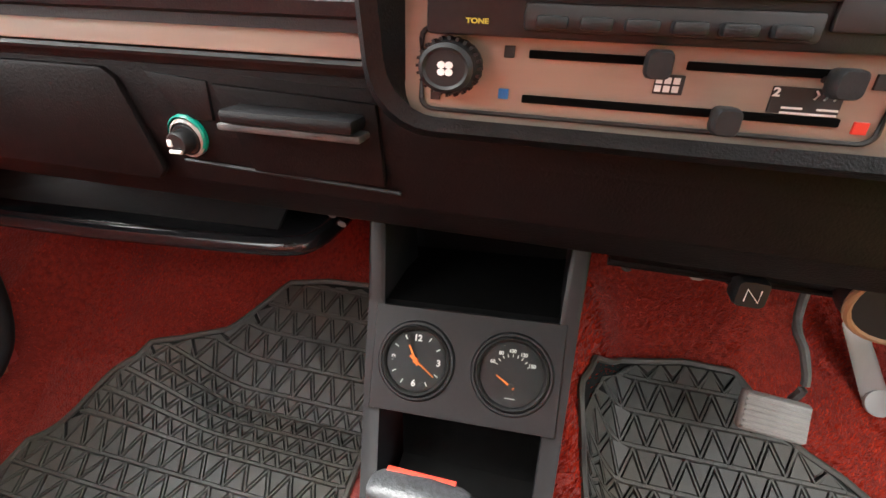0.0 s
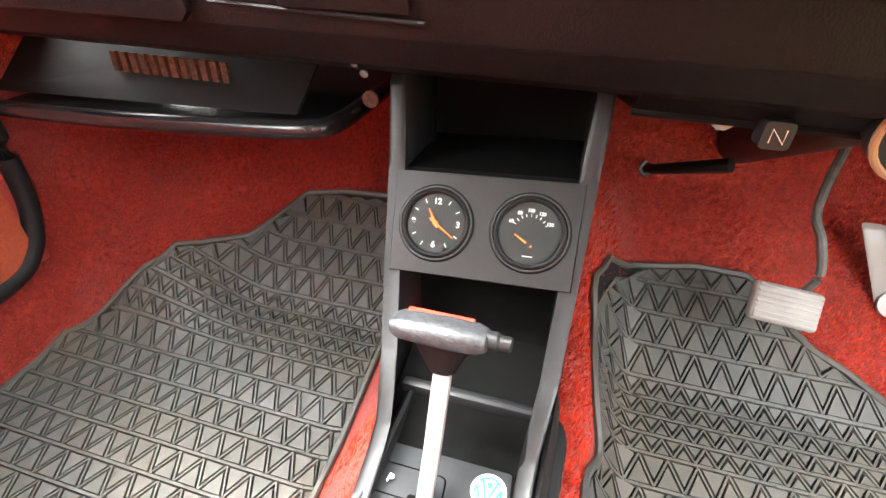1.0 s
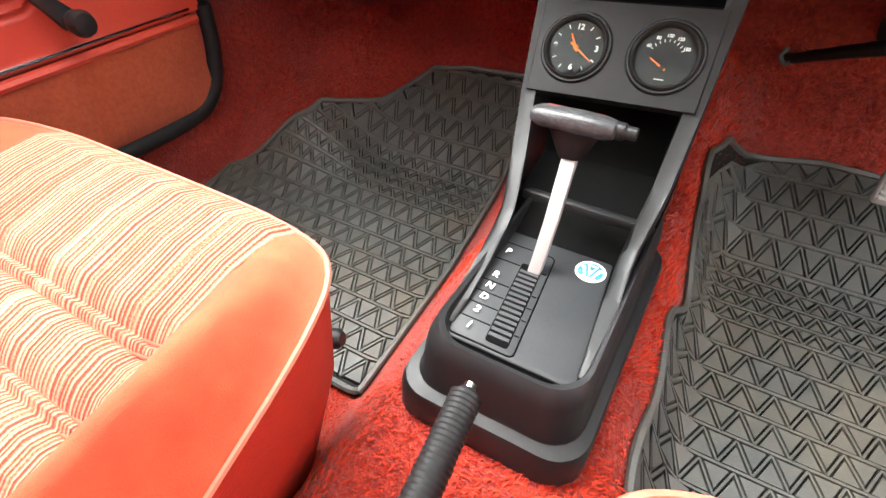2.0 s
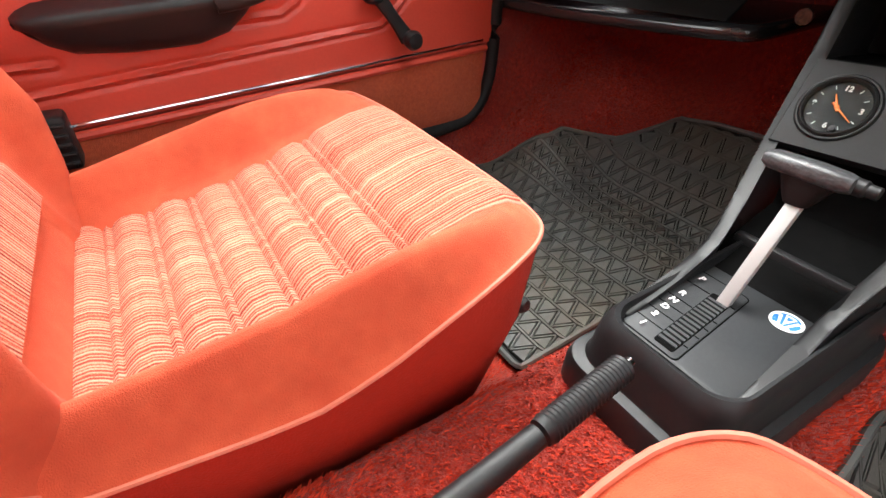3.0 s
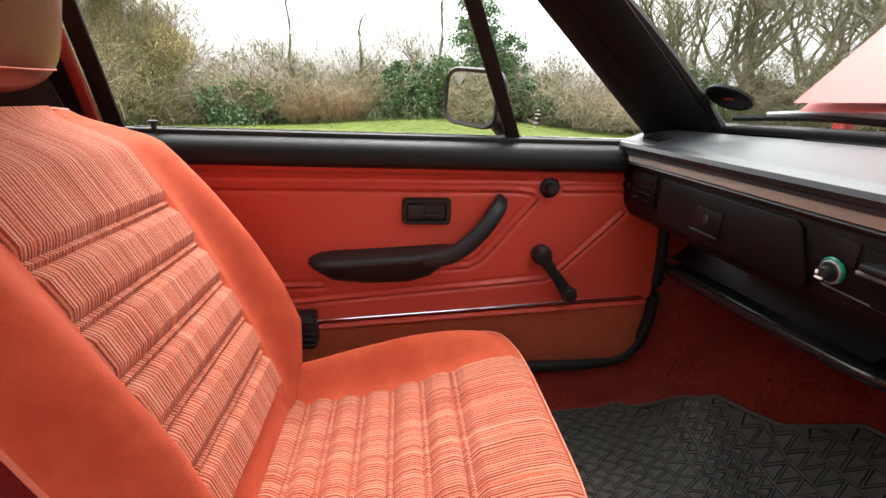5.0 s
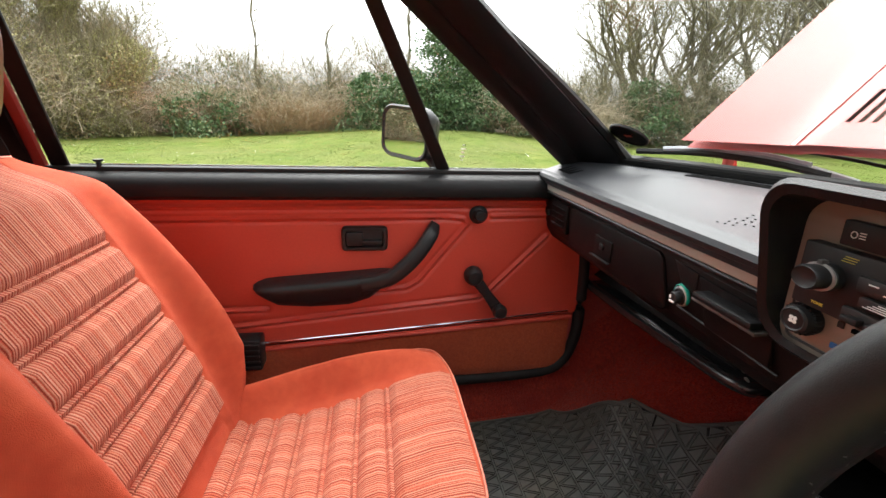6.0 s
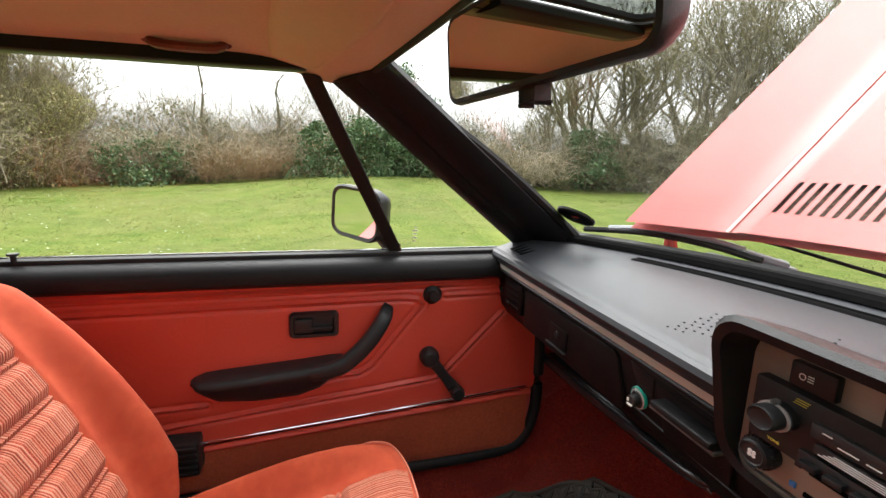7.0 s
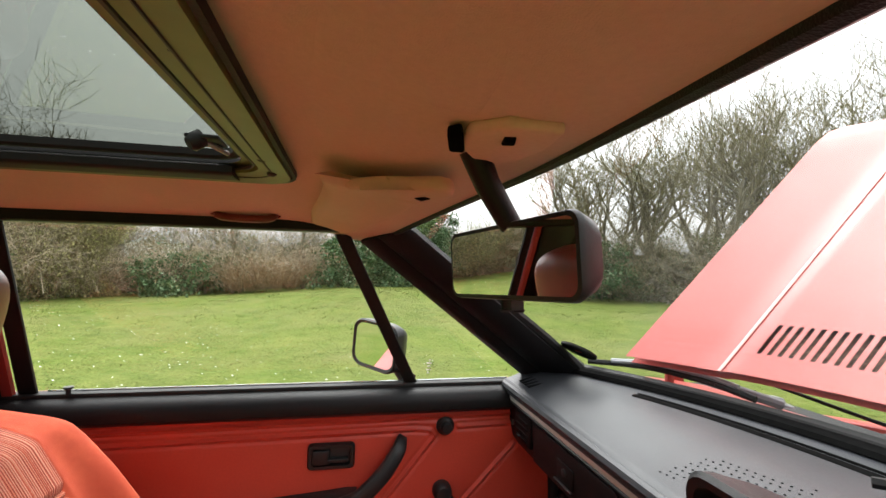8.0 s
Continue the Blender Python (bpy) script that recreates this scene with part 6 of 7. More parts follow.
part("frame", loft([sr_loop(-0.004, 1.019, 0.034), sr_loop(-0.002, 1.0125, 0.034), sr_loop(0.029, 1.0165, 0.03), sr_loop(0.031, 1.023, 0.03), sr_loop(0.036, 1.024, 0.03), sr_loop(0.044, 1.0225, 0.03)], cap=False), M_OLIVE, sr, "olive painted sunroof frame")
part("inner_seal", loft([sr_loop(0.044, 1.026, 0.03), sr_loop(0.048, 1.0265, 0.03), sr_loop(0.051, 1.0285, 0.03), sr_loop(0.050, 1.036, 0.03)], cap=False), M_RUBBER, sr, "black rubber pane seal")
part("groove", tube([p for p in sr_loop(0.0335, 1.020, 0.03)], 0.0022, 6, closed=True), M_DIAL, sr)
part("seam", tube([p for p in sr_loop(0.017, 1.0150, 0.03)], 0.0011, 5, closed=True), M_DIAL, sr)
for x in (-0.205, -0.142, -0.055, 0.023, 0.102, 0.18):
    part("rivet", lathe([(0.0055, -0.002), (0.0055, 0.0016), (0.003, 0.0034), (0, 0.0034)], (x, 0.007, 1.0148 - 0.035 * (abs(x) / 0.45) ** 2.4), (0, 0, -1), 10), M_DIAL, sr)
for s in (-1, 1):
    part("side_seal", loft([[V((s * (0.222 + 0.021 * a), y, 1.011 + 0.007 * b)) for a, b in rounded(2, 2, 0.5, 3)] for y in np.linspace(-0.39, -0.034, 10)]), M_RUBBER, sr, "thick black rubber seal")
part("gasket", loft([sr_loop(0.006, 1.019, 0.03), sr_loop(0.003, 1.040, 0.03), sr_loop(-0.004, 1.047, 0.03)], cap=False), M_RUBBER, sr, "black rubber gasket round the opening")
rg = part("glass", sheet(lambda u, v: (-0.235 + 0.47 * u, -0.41 + 0.42 * v, 1.0305 + 0.006 * (1 - v)), 6, 6, (0, 0, 0.004)), M_ROOFGLASS, sr, "tinted sunroof pane", smooth=False)
rg.visible_shadow = False
lt = part("latch", lathe([(0.009, 0), (0.009, 0.010), (0.006, 0.014), (0, 0.014)], (-0.135, -0.047, 1.027), (0.4, -0.6, -0.5), 14), M_BLACK, sr, "black pivot latch")
part("latch_arm", box(-0.165, -0.125, -0.060, -0.030, 1.025, 1.029, 0.0015), M_BLACK, lt)
part("latch_stay", tube([(-0.14, -0.045, 1.025), (-0.165, -0.030, 1.020)], 0.0028, 6), M_STEEL, lt)

# ---- outside the glass ----
dm = thing("door_mirror", (-0.66, 0.2, 0.665), "black door mirror on the passenger door", "door mirror")
DMM = look((-0.668, 0.158, 0.733), (-0.668 + 0.62, 0.158 - 0.78, 0.733 + 0.012), 0) @ Matrix.Rotation(radians(4), 4, "Z")
part("housing", loft([[DMM @ V((w * a + o, h * b, d)) for a, b in rounded(2, 2, 0.45, 4)] for w, h, d, o in ((0.030, 0.020, 0.062, 0.008), (0.055, 0.040, 0.050, 0.004), (0.068, 0.052, 0.020, 0.0), (0.069, 0.053, 0.002, 0.0), (0.066, 0.050, -0.002, 0), (0.061, 0.045, 0.0, 0), (0.060, 0.044, 0.006, 0))]), M_BLACK, dm, "black plastic mirror shell")
part("mirror_glass", loft([[DMM @ V((0.060 * a, 0.044 * b, d)) for a, b in rounded(2, 2, 0.4, 4)] for d in (0.002, 0.0012)]), M_MIRROR, dm, smooth=False)
part("foot", tube([(-0.668, 0.205, 0.70), (-0.652, 0.222, 0.675), (-0.636, 0.232, 0.664)], [0.018, 0.016, 0.018], 10), M_BLACK, dm)

tax = thing("tax_disc_holder", (-0.51, 0.56, 0.74), "round black disc holder stuck to the windscreen", "disc holder")
tc = V((-0.510, 0.556, 0.746))
part("disc", lathe([(0.037, -0.002), (0.037, 0.002), (0.034, 0.004), (0.032, 0.002), (0, 0.002)], tc, V((0.12, -0.45, -0.85)), 36), M_RUBBER, tax)
part("red_bar", box(-0.008, 0.008, -0.003, 0.003, 0.0022, 0.0030, m=Matrix.Translation(tc) @ V((0.12, -0.45, -0.85)).to_track_quat("Z", "Y").to_matrix().to_4x4()), M_REDPRINT, tax, smooth=False)


def bonnet_pt(x, l, lift=0.0):
    """l metres up the open bonnet from its rear edge."""
    ang = radians(46.0)
    crown = 0.012 * (1 - (x / 0.53) ** 2)
    rearb = 0.100 - 0.62 * min(x * x, 0.26)
    nose = -0.10 * smoothstep(0.62, 0.80, l) ** 2
    n = V((0, -math.sin(ang), math.cos(ang)))
    return V((x, 0.673 + rearb, 0.742)) + V((0, math.cos(ang), math.sin(ang))) * l + n * (crown + nose + lift - 0.004 * (abs(x) > 0.30))


bonnet = thing("bonnet", (0, 0.70, 0.74), "open red painted bonnet with air slots", "bonnet")
SLOTS = [(-0.283 + 0.01415 * k) for k in range(41)]


def bonnet_mesh():
    bm = bmesh.new()
    us = sorted(set([-0.472, -0.468, -0.46, -0.44, -0.40, -0.36, -0.315, -0.300, 0.315, 0.36, 0.45, 0.50] + [round(s + o, 4) for s in SLOTS for o in (-0.0032, 0.0032)]))
    ls = [0.0, 0.008, 0.045, 0.060, 0.092, 0.108, 0.16, 0.22, 0.28, 0.34, 0.40, 0.46, 0.52, 0.58, 0.63, 0.67, 0.70, 0.73, 0.76, 0.78, 0.80]

    def xx(u, l):
        return u * (1 - 0.12 * smoothstep(0.62, 0.80, l) ** 2 - 0.05 * l)

    for lift in (0.0, -0.018):
        vs = [[bm.verts.new(bonnet_pt(xx(u, l), l, lift)) for l in ls] for u in us]
        for i in range(len(us) - 1):
            for j in range(len(ls) - 1):
                um, lm = (us[i] + us[i + 1]) / 2, (ls[j] + ls[j + 1]) / 2
                if any(abs(um - s) < 0.002 for s in SLOTS) and 0.045 < lm < 0.108:
                    continue
                bm.faces.new((vs[i][j], vs[i + 1][j], vs[i + 1][j + 1], vs[i][j + 1]))
    return bm


part("panel", bonnet_mesh(), M_PAINT, bonnet, "glossy red bonnet skin")
# The crease's highlight, laid on as a line of paler paint.
part("crease_line", tube([bonnet_pt(-0.318 * (1 - 0.05 * l), l, 0.001) for l in np.linspace(0.0, 0.76, 24)], 0.0038, 6, flat=0.3), M_PAINTLINE, bonnet, "pale line painted as the highlight of the bonnet crease")
for s in (-1, 1):
    part("hinge", box(s * 0.452 - 0.006, s * 0.452 + 0.006, 0.712, 0.726, 0.62, 0.752, 0.002), M_PAINT, bonnet, "red hinge arm")
part("slot_mesh", sheet(lambda u, v: bonnet_pt(-0.325 + 0.65 * u, 0.030 + 0.095 * v, -0.012), 40, 4), M_RUST, bonnet, "brown mesh behind the slots")

cowl = thing("cowl", (0, 0.8, 0.6), "red scuttle panel and black engine bay behind the windscreen", "scuttle")
part("panel", sheet(lambda u, v: (-0.60 + 1.2 * u, base_y(-0.60 + 1.2 * u) + 0.012 + (1.0 - base_y(-0.60 + 1.2 * u)) * v, 0.682 - 0.02 * v - 0.038 * v * v), 24, 8, (0, 0, -0.02)), M_PAINT, cowl)
part("grille", sheet(lambda u, v: (-0.34 + 0.68 * u, base_y(-0.34 + 0.68 * u) + 0.035 + 0.05 * v, 0.684 - 0.009 * v), 20, 3, (0, 0, -0.004)), M_RUBBER, cowl)
part("engine_bay", box(-0.58, 0.58, 0.98, 1.72, 0.30, 0.52, 0.03), M_RUBBER, cowl)
wip = thing("wiper", (-0.2, 0.80, 0.70), "grey wiper arm and blade resting on the windscreen", "wiper", "wipers")
part("arm", tube(curve_points([(-0.300, 0.815, 0.690), (-0.330, 0.765, 0.706), (-0.385, 0.728, 0.722), (-0.440, 0.700, 0.727)], 5), [0.0085] * 6 + [0.0065] * 10, 8), M_WIPER, wip)
part("blade_spine", tube(curve_points([(-0.520, 0.636, 0.722), (-0.455, 0.690, 0.728), (-0.380, 0.728, 0.724), (-0.320, 0.748, 0.716)], 5), 0.0050, 6), M_WIPER, wip)
part("blade", tube(curve_points([(-0.556, 0.604, 0.714), (-0.47, 0.678, 0.719), (-0.37, 0.728, 0.714), (-0.290, 0.752, 0.704)], 5), 0.0046, 6, flat=1.3), M_RUBBER, wip)
part("spindle", lathe([(0.027, 0), (0.026, 0.004), (0.014, 0.007), (0.010, 0.013), (0, 0.014)], (-0.322, 0.826, 0.684), (0, 0.2, 1), 20), M_WIPER, wip)
part("hose", tube(curve_points([(-0.42, 0.735, 0.738), (-0.30, 0.775, 0.730), (-0.16, 0.805, 0.712), (0.02, 0.815, 0.700)], 5), 0.0028, 6), M_RUBBER, wip)
copy_thing(wip, Matrix.Translation((0.33, 0.81, 0.69)))

# ---- the field ----
GROUND = -0.24


def ground_z(x, y):
    r = math.hypot(x, y)
    far = smoothstep(3, 16, r)
    a = math.degrees(math.atan2(-x, y))
    mound = 0.36 * math.exp(-((a - 83) / 15) ** 2)
    return GROUND + far * (-0.04 + mound + 0.07 * noise.noise(V((x * 0.11, y * 0.11, 0))) + 0.05 * noise.noise(V((x * 0.4, y * 0.4, 3))))


rad = [0.0, 0.8, 1.6, 2.4, 3.2] + [3.2 * 1.09 ** k for k in range(1, 40)] + [120, 200, 400, 900, 2500]
bm = bmesh.new()
rows = []
for r in rad:
    rows.append([bm.verts.new((r * math.cos(a), r * math.sin(a), ground_z(r * math.cos(a), r * math.sin(a)) if r < 90 else GROUND)) for a in np.linspace(0, 2 * math.pi, 97)[:-1]] if r else [bm.verts.new((0, 0, GROUND))])
for a, b in zip(rows, rows[1:]):
    for j in range(96):
        vs = list(dict.fromkeys((a[j % len(a)], a[(j + 1) % len(a)], b[(j + 1) % 96], b[j])))
        bm.faces.new(vs)
single("ground", bm, M_GRASS, "short green grass field with worn patches", "grass", kind="structure")
rng = random.Random(7)


def polar(a, r):
    """a: degrees to the left of straight ahead."""
    return -r * math.sin(radians(a)), r * math.cos(radians(a))


def blades():
    verts, faces = [], []
    for k in range(240000):
        r = 2.0 + 14.5 * rng.random() ** 0.8
        x, y = polar(rng.uniform(15, 150), r)
        z = ground_z(x, y)
        tuft = 0.6 + 0.9 * noise.noise(V((x * 2.2, y * 2.2, 5))) + 0.5 * noise.noise(V((x * 7, y * 7, 2)))
        if tuft < rng.random() * 0.5:
            continue
        a = rng.uniform(0, 2 * math.pi)
        l = rng.uniform(0.025, 0.05)
        w = rng.uniform(0.003, 0.006) * (1 + 0.08 * r)
        c, s = math.cos(a), math.sin(a)
        h = rng.uniform(0.005, 0.014) * (0.6 + 0.6 * max(tuft, 0))
        n = len(verts)
        verts += [(x - s * w, y + c * w, z - 0.002), (x + s * w, y - c * w, z - 0.002), (x + c * l, y + s * l, z + h)]
        faces.append((n, n + 1, n + 2))
    return verts, faces


def stuff(name, data, mat, label, category, parent=None):
    me = bpy.data.meshes.new(name)
    me.from_pydata(data[0], [], data[1])
    me.materials.append(mat)
    ob = new(name, me)
    if parent is not None:
        ob.parent = parent
        if label:
            ob["label"] = label
        ob["kind"] = "stuff"
        return ob
    return tagged(ob, label, category, kind="stuff")


stuff("grass_blades", blades(), M_BLADE, "uneven short grass blades across the field", "grass")


def daisies():
    verts, faces = [], []
    for k in range(1100):
        x, y = polar(rng.uniform(20, 140), 2.5 + 11 * rng.random())
        z = ground_z(x, y) + 0.028
        s = rng.uniform(0.006, 0.011)
        n = len(verts)
        verts += [(x - s, y, z), (x, y - s, z + 0.004), (x + s, y, z), (x, y + s, z - 0.002)]
        faces.append((n, n + 1, n + 2, n + 3))
    return verts, faces


stuff("daisies", daisies(), M_WHITE, "small white daisies dotted in the grass", "flowers")


def leaf_cloud(n, place, size, tilt=1.0):
    """Many small leaves; place() gives each one's spot."""
    verts, faces = [], []
    for k in range(n):
        p = V(place())
        d = V((rng.uniform(-1, 1), rng.uniform(-1, 1), rng.uniform(-0.6, 1) * tilt)).normalized()
        s = V((rng.uniform(-1, 1), rng.uniform(-1, 1), rng.uniform(-1, 1))).cross(d).normalized()
        l = size * rng.uniform(0.5, 1.3)
        w = l * rng.uniform(0.3, 0.55)
        k0 = len(verts)
        verts += [tuple(p), tuple(p + d * l * 0.5 + s * w), tuple(p + d * l), tuple(p + d * l * 0.5 - s * w)]
        faces.append((k0, k0 + 1, k0 + 2, k0 + 3))
    return verts, faces


def twig_cloud(n, place, length, width, rise=0.5, droop=0.0):
    """Thin crooked stems of three pieces each."""
    verts, faces = [], []
    for k in range(n):
        p = V(place())
        d = V((rng.uniform(-1, 1), rng.uniform(-1, 1), rng.uniform(-0.2, 1) + rise)).normalized()
        l, w = length * rng.uniform(0.4, 1.3), width * rng.uniform(0.6, 1.3)
        pts = [p]
        for j in range(3):
            pts.append(pts[-1] + d * l / 3)
            d = (d + V((rng.uniform(-0.4, 0.4), rng.uniform(-0.4, 0.4), rng.uniform(-0.4, 0.3) - droop))).normalized()
        s = V((rng.uniform(-1, 1), rng.uniform(-1, 1), 0.1)).normalized()
        n0 = len(verts)
        for j, q in enumerate(pts):
            ww = w * (1 - 0.28 * j)
            verts += [tuple(q - s * ww), tuple(q + s * ww), tuple(q + V((0, 0, ww * 1.4)))]
        for j in range(3):
            a = n0 + 3 * j
            for e in range(3):
                faces.append((a + e, a + (e + 1) % 3, a + 3 + (e + 1) % 3, a + 3 + e))
    return verts, faces


def hedge_r(a):
    return 16.5 + 1.2 * math.sin(a * 0.09) + 0.8 * math.sin(a * 0.23 + 1) + 4.0 * smoothstep(70, 30, a)


def hedge_h(a):
    return 2.15 + 0.30 * math.sin(a * 0.13 + 2) + 0.25 * math.sin(a * 0.37) + 0.18 * math.sin(a * 0.9) + 1.7 * smoothstep(108, 130, a) + 0.9 * smoothstep(64, 50, a)


def in_hedge(a0, a1, low=0.0, high=1.0, depth=2.6, front=0.0):
    def place():
        a = rng.uniform(a0, a1)
        r = hedge_r(a) + front + depth * rng.random() ** 1.4
        x, y = polar(a, r)
        h = hedge_h(a) * (0.55 + 0.45 * smoothstep(0, 1.6, r - hedge_r(a))) * (low + (high - low) * rng.random() ** 0.8)
        return x, y, ground_z(x, y) + h
    return place


hedge = thing("hedge", (*polar(90, 17.5), ground_z(*polar(90, 17.5))), "tangled winter hedge of brambles and bare stems", "hedge", kind="stuff")
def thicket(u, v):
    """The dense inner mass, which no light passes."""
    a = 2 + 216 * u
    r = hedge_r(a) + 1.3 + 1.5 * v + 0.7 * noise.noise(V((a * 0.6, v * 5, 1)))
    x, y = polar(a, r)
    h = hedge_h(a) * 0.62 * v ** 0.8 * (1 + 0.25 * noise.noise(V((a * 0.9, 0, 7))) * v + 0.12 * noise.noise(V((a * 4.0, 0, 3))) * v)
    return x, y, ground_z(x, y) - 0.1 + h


clumps = []
for k in range(760):
    a = rng.uniform(4, 216)
    r = hedge_r(a) + rng.uniform(0.0, 2.2)
    x, y = polar(a, r)
    top = hedge_h(a) * (0.45 + 0.55 * smoothstep(0, 1.6, r - hedge_r(a)))
    clumps.append((x, y, ground_z(x, y) + top * rng.uniform(0.05, 0.95), rng.uniform(0.28, 0.75), a))


def on_clump():
    x, y, z, r, a = rng.choice(clumps)
    d = V((rng.gauss(0, 1), rng.gauss(0, 1), rng.gauss(0.25, 0.9))).normalized() * r * rng.random() ** 0.35
    return x + d.x, y + d.y, max(z + d.z * 0.8, GROUND)


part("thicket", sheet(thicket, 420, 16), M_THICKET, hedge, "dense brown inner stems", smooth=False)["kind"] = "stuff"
stuff("brambles", leaf_cloud(190000, on_clump, 0.060), M_BRAMBLE, "dull green and brown bramble leaves", "", hedge)
stuff("stems", twig_cloud(26000, in_hedge(5, 215, 0.1, 1.05), 1.1, 0.0055, 0.35, 0.32), M_TWIG, "dry tangled stems", "", hedge)
stuff("saplings", twig_cloud(5200, in_hedge(5, 215, 0.5, 1.2), 1.5, 0.009, 0.9, 0.0), M_BARK, "upright bare saplings", "", hedge)
stuff("dead_grass", twig_cloud(1900, in_hedge(93.5, 103, 0.0, 0.50, 1.0, -0.4), 0.85, 0.005, 0.8, 0.25), M_REED, "tawny dead stalks", "", hedge)
stuff("canes", twig_cloud(2600, in_hedge(60, 125, 0.1, 0.85, 1.0, -0.3), 1.6, 0.0075, 0.5, 0.45), M_CANE, "pale arching bramble canes", "", hedge)
for o in list(hedge.children):
    o.matrix_parent_inverse = Matrix.Translation(hedge.location).inverted()


def holly(a, r, h, w):
    """An ivy-clad bush: leaves in many uneven clumps round a stem."""
    x0, y0 = polar(a, r)
    z0 = ground_z(x0, y0)
    lobes = []
    for k in range(int(16 * h)):
        t = rng.random() ** 0.9
        reach = w * (1.15 - 0.65 * t) * rng.random() ** 0.5
        b = rng.uniform(0, 2 * math.pi)
        lobes.append((x0 + reach * math.cos(b), y0 + reach * math.sin(b), z0 + h * t, rng.uniform(0.10, 0.34) * (1.1 - 0.5 * t)))

    def place():
        x, y, z, s = rng.choice(lobes)
        return x + rng.gauss(0, s), y + rng.gauss(0, s), max(z + rng.gauss(0, s * 0.8), z0)
    bush = thing("evergreen_bush", (x0, y0, z0), "dark glossy ivy-clad evergreen bush in the hedge", "bush", "evergreen bushes")
    part("stem", tube([(x0, y0, z0 - 0.05), (x0 + 0.1, y0, z0 + h * 0.5), (x0, y0 + 0.1, z0 + h * 0.9)], [0.06, 0.04, 0.015], 6), M_BARK, bush)
    o = stuff("leaves", leaf_cloud(int(2400 * h * w), place, 0.085), M_IVY, "", "", bush)
    o.matrix_parent_inverse = Matrix.Translation(bush.location).inverted()


for a, r, h, w in ((81.0, 16.9, 3.7, 1.25), (78.2, 17.3, 2.9, 1.3), (84.0, 16.4, 2.0, 1.1), (87.0, 16.5, 1.7, 1.0), (90.2, 16.5, 1.8, 0.8), (75.0, 17.0, 1.5, 1.3), (58, 18.0, 2.0, 1.3), (105, 16.9, 1.3, 1.5), (109, 16.8, 1.2, 1.3)):
    holly(a, r, h, w)


def willow(a, r, h, w):
    """A tall bush of thin yellow-green shoots."""
    x0, y0 = polar(a, r)
    z0 = ground_z(x0, y0)
    bush = thing("willow_bush", (x0, y0, z0), "tall olive-yellow winter bush of thin shoots", "bush", "willow bushes")

    def place():
        t = rng.random() ** 0.8
        reach = w * (0.55 + 0.6 * t) * (1.25 - t ** 3) * rng.random() ** 0.6 * (0.70 + 0.45 * math.sin(7 * t + a))
        b = rng.uniform(0, 2 * math.pi)
        return x0 + reach * math.cos(b), y0 + reach * math.sin(b), z0 + h * t

    for data, name, m in ((twig_cloud(3200, place, 0.9, 0.0065, 0.9, 0.1), "crown", M_TWIG), (leaf_cloud(26000, place, 0.045), "foliage", M_WILLOW)):
        o = stuff(name, data, m, "", "", bush)
        o.matrix_parent_inverse = Matrix.Translation(bush.location).inverted()


for a, r, h, w in ((115.5, 16.4, 2.9, 1.2), (119.0, 16.2, 3.9, 1.6), (124.5, 16.4, 4.4, 1.8), (131, 16.8, 4.4, 2.0)):
    willow(a, r, h, w)


def tree_mesh(seed, height, spread, depth=5, up=0.35):
    """A bare tree: tapered trunk and limbs, and twigs that fork to fine ends."""
    rg = random.Random(seed)
    trunk = bmesh.new()
    tv, tf = [], []

    def limb(p, d, l, r, level):
        pts, rs = [p], [r]
        n = 4 if level < 2 else 3
        for k in range(n):
            d = (d + V((rg.uniform(-0.25, 0.25), rg.uniform(-0.25, 0.25), rg.uniform(-0.1, 0.2) + up * 0.15))).normalized()
            pts.append(pts[-1] + d * l / n)
            rs.append(r * (1 - 0.42 * (k + 1) / n))
        if level < 3:
            tube(pts, rs, 5, bm=trunk, cap=False)
        else:
            s = d.cross(V((rg.uniform(-1, 1), rg.uniform(-1, 1), rg.uniform(-1, 1)))).normalized()
            s2 = d.cross(s)
            n0 = len(tv)
            for q, rr in zip(pts, rs):
                rr = max(rr, 0.0058)
                tv.extend([tuple(q + s * rr), tuple(q - s * rr * 0.5 + s2 * rr * 0.87), tuple(q - s * rr * 0.5 - s2 * rr * 0.87)])
            for k in range(n):
                b = n0 + 3 * k
                for e in range(3):
                    tf.append((b + e, b + (e + 1) % 3, b + 3 + (e + 1) % 3, b + 3 + e))
        if level >= depth:
            return
        for k in range(rg.choice((3, 4, 4)) if level < depth - 1 else 3):
            t = rg.uniform(0.3, 1.0) if k else 1.0
            i = min(int(t * n), n - 1)
            q = pts[i].lerp(pts[i + 1], t * n - i) if t < 1 else pts[-1]
            nd = (d + V((rg.uniform(-1, 1), rg.uniform(-1, 1), rg.uniform(-0.35, 0.7) + up)) * spread).normalized()
            limb(q, nd, l * rg.uniform(0.60, 0.86), rs[min(i + 1, n)] * rg.uniform(0.58, 0.80), level + 1)

    limb(V((0, 0, -0.1)), V((rg.uniform(-0.1, 0.1), rg.uniform(-0.1, 0.1), 1)), height * 0.31, height * 0.021, 0)
    return trunk, (tv, tf)


def build_tree(seed, height, spread, label, up=0.35, depth=5):
    t = thing("bare_tree", (0, 0, 0), label, "tree", "bare trees")
    trunk, tw = tree_mesh(seed, height, spread, depth, up)
    part("trunk", trunk, M_BARK, t)
    stuff("crown", tw, M_FINETWIG, "fine leafless twigs", "", t)
    tips = tw[0][::4]
    stuff("buds", leaf_cloud(len(tips), lambda: rng.choice(tips), 0.042), M_BUD, "yellow-green buds and lichen", "", t)
    return t


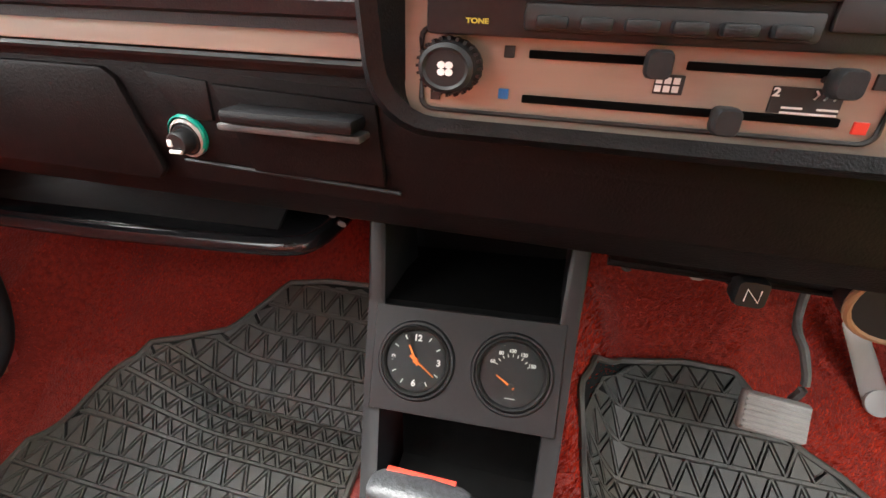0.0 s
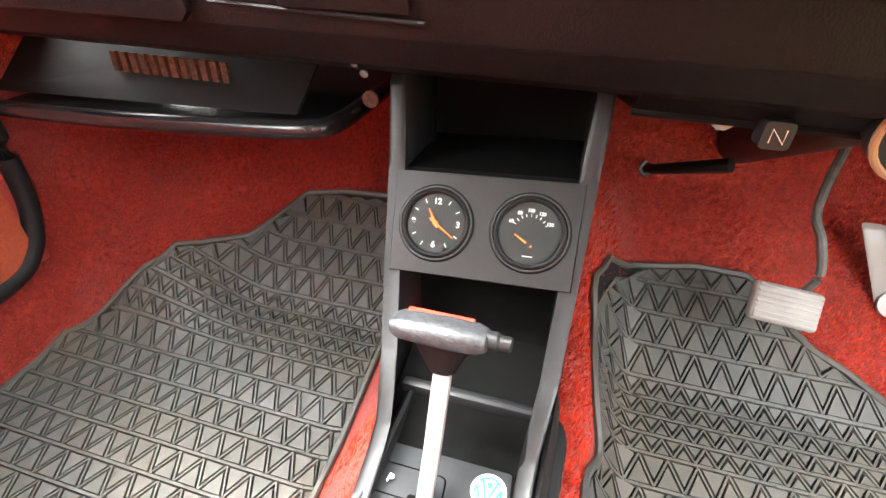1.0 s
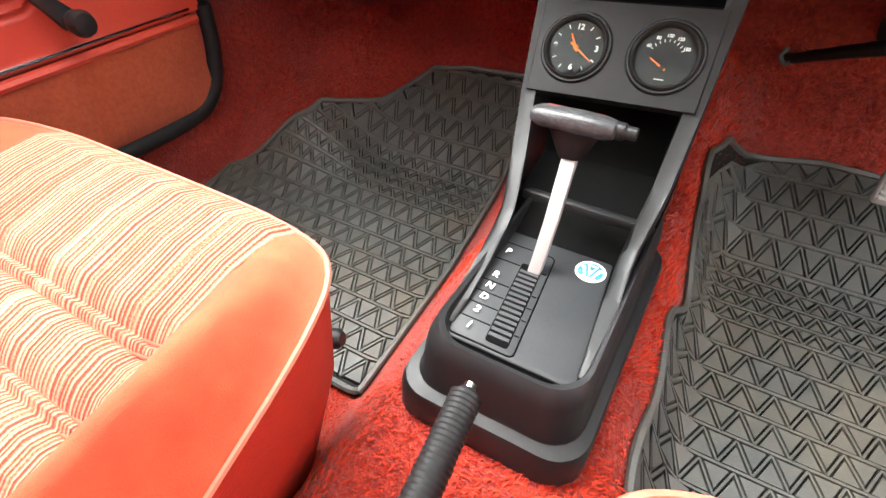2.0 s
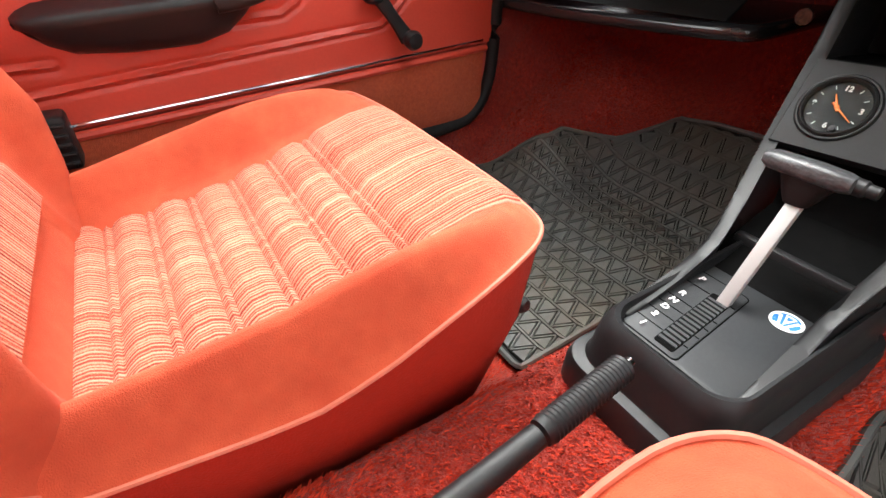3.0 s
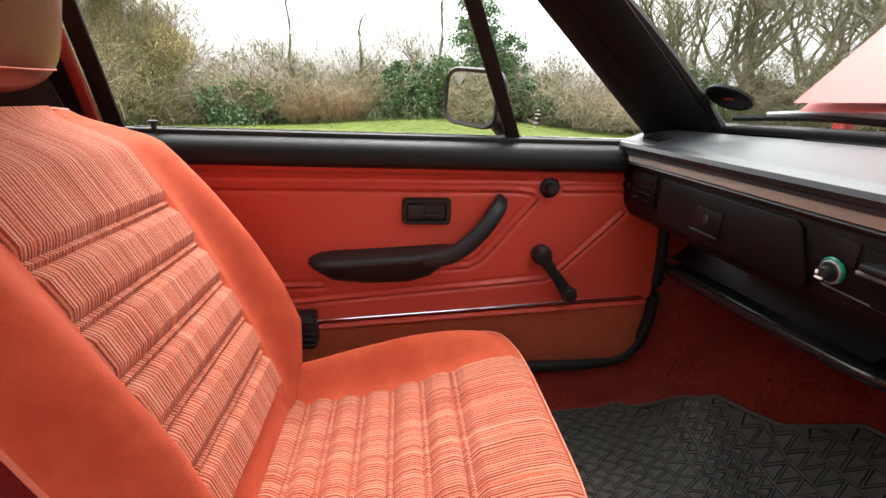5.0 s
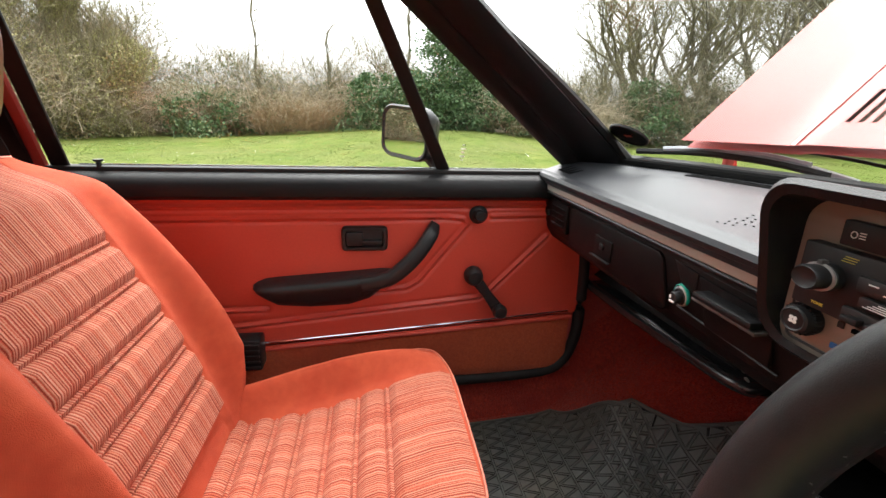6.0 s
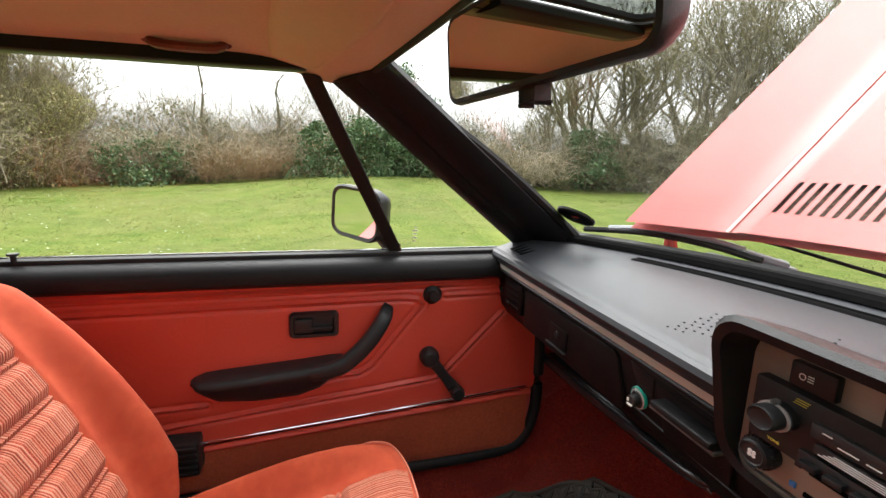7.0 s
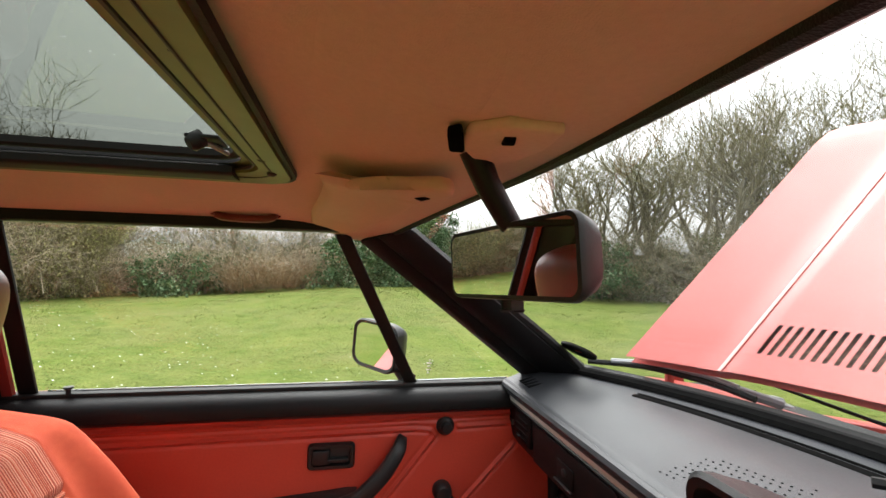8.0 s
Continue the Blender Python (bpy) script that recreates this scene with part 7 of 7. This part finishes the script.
kinds = [build_tree(3, 8.0, 1.5, "bare grey-brown tree with fine winter twigs", 0.10, 5), build_tree(4, 9.5, 1.15, "tall bare tree with upright winter twigs", 0.22, 5), build_tree(5, 5.0, 1.5, "low spreading bare thorn tree", 0.05), build_tree(9, 8.5, 1.4, "bare tree with dense winter twigs", 0.12, 5)]
spots = []
for a, r, k, sc in ((114, 18.0, 2, 1.15), (118, 18.5, 0, 0.9), (125, 18.5, 3, 0.9), (133, 18, 1, 0.9), (102.5, 18.0, 1, 0.42), (121, 18, 2, 1.3), (141, 17, 0, 1.0), (150, 18, 3, 1.0), (94.5, 19, 3, 0.45), (86.2, 18.5, 1, 0.5), (80, 19, 2, 0.7), (98, 21, 2, 0.55),
                    (62, 19, 2, 0.85), (64.5, 21, 3, 0.8), (59.5, 20.5, 1, 0.85), (57.5, 22, 3, 1.0), (53, 20, 3, 0.9), (49, 21.5, 3, 1.0), (44, 22.5, 3, 1.1), (56, 20, 0, 0.85), (51, 20, 3, 0.95), (46.5, 19.5, 1, 1.0), (42, 21, 0, 1.1), (38, 20, 3, 1.05), (34, 21, 1, 1.05), (29.5, 20, 0, 1.1), (25, 22, 3, 1.1), (20, 21, 1, 1.1), (14, 22, 0, 1.1), (8, 22, 3, 1.1), (54, 23, 1, 0.95), (48, 24, 0, 1.1), (40, 25, 1, 1.15), (32, 25, 3, 1.2), (23, 26, 1, 1.2)):
    spots.append((a, r, k, sc))
used = set()
for i, (a, r, k, sc) in enumerate(spots):
    x, y = polar(a, r)
    m = Matrix.Translation((x, y, ground_z(x, y))) @ Matrix.Rotation(radians(i * 77), 4, "Z")
    if k in used:
        t = copy_thing(kinds[k], m)
    else:
        t = kinds[k]
        t.matrix_basis = m
        used.add(k)
    sc *= 1.14 if 20 < a < 60 else 1.0
    t.scale = (sc, sc, sc)
for a in range(190, 356, 18):
    x, y = polar(a, 24 + (a % 4))
    t = copy_thing(kinds[a % 4], Matrix.Translation((x, y, ground_z(x, y))) @ Matrix.Rotation(radians(a * 3), 4, "Z"))


def far_house(a, r, turn):
    """A low pale house behind the hedge."""
    x, y = polar(a, r)
    z = ground_z(x, y) if r < 90 else GROUND
    h = thing("distant_house", (x, y, z), "pale plastered house with a grey roof behind the hedge", "house")
    m = Matrix.Translation((x, y, z)) @ Matrix.Rotation(radians(turn), 4, "Z")
    part("wall", box(-3.4, 3.4, -2.5, 2.5, -0.3, 2.7, 0.02, m=m), M_FARWALL, h)
    part("roof", prism([m @ V((-3.7, yy, zz)) for yy, zz in ((-2.9, 2.6), (2.9, 2.6), (0, 3.35))], m.to_3x3() @ V((7.4, 0, 0)), 0.03), M_FARROOF, h)


far_house(110.0, 58, 24)


def dead_pole(a, r, h, seed):
    """A dead trunk that stands out of the hedge, with stubs of broken limbs."""
    x, y = polar(a, r)
    z = ground_z(x, y)
    rg = random.Random(seed)
    pole = thing("dead_trunk", (x, y, z), "thin dead grey trunk with broken stubs in the hedge", "tree trunk", "dead trunks")
    pts = [V((x + 0.05 * math.sin(1.7 * k + seed), y + 0.05 * math.cos(2.3 * k), z - 0.1 + h * k / 8)) for k in range(9)]
    part("trunk", tube(pts, [0.085 - 0.0065 * k for k in range(9)], 7), M_BARK, pole)
    for k in range(9):
        p = pts[3].lerp(pts[8], rg.random())
        d = V((rg.uniform(-1, 1), rg.uniform(-1, 1), rg.uniform(0.2, 1.0))).normalized() * rg.uniform(0.2, 0.7)
        part("stub", tube([p, p + d * 0.5 + V((0, 0, 0.03)), p + d], [0.022, 0.015, 0.006], 5), M_BARK, pole)


for a, r, h, seed in ((102.3, 16.8, 4.3, 1), (85.3, 17.0, 4.2, 2), (94.6, 17.2, 3.4, 3)):
    dead_pole(a, r, h, seed)
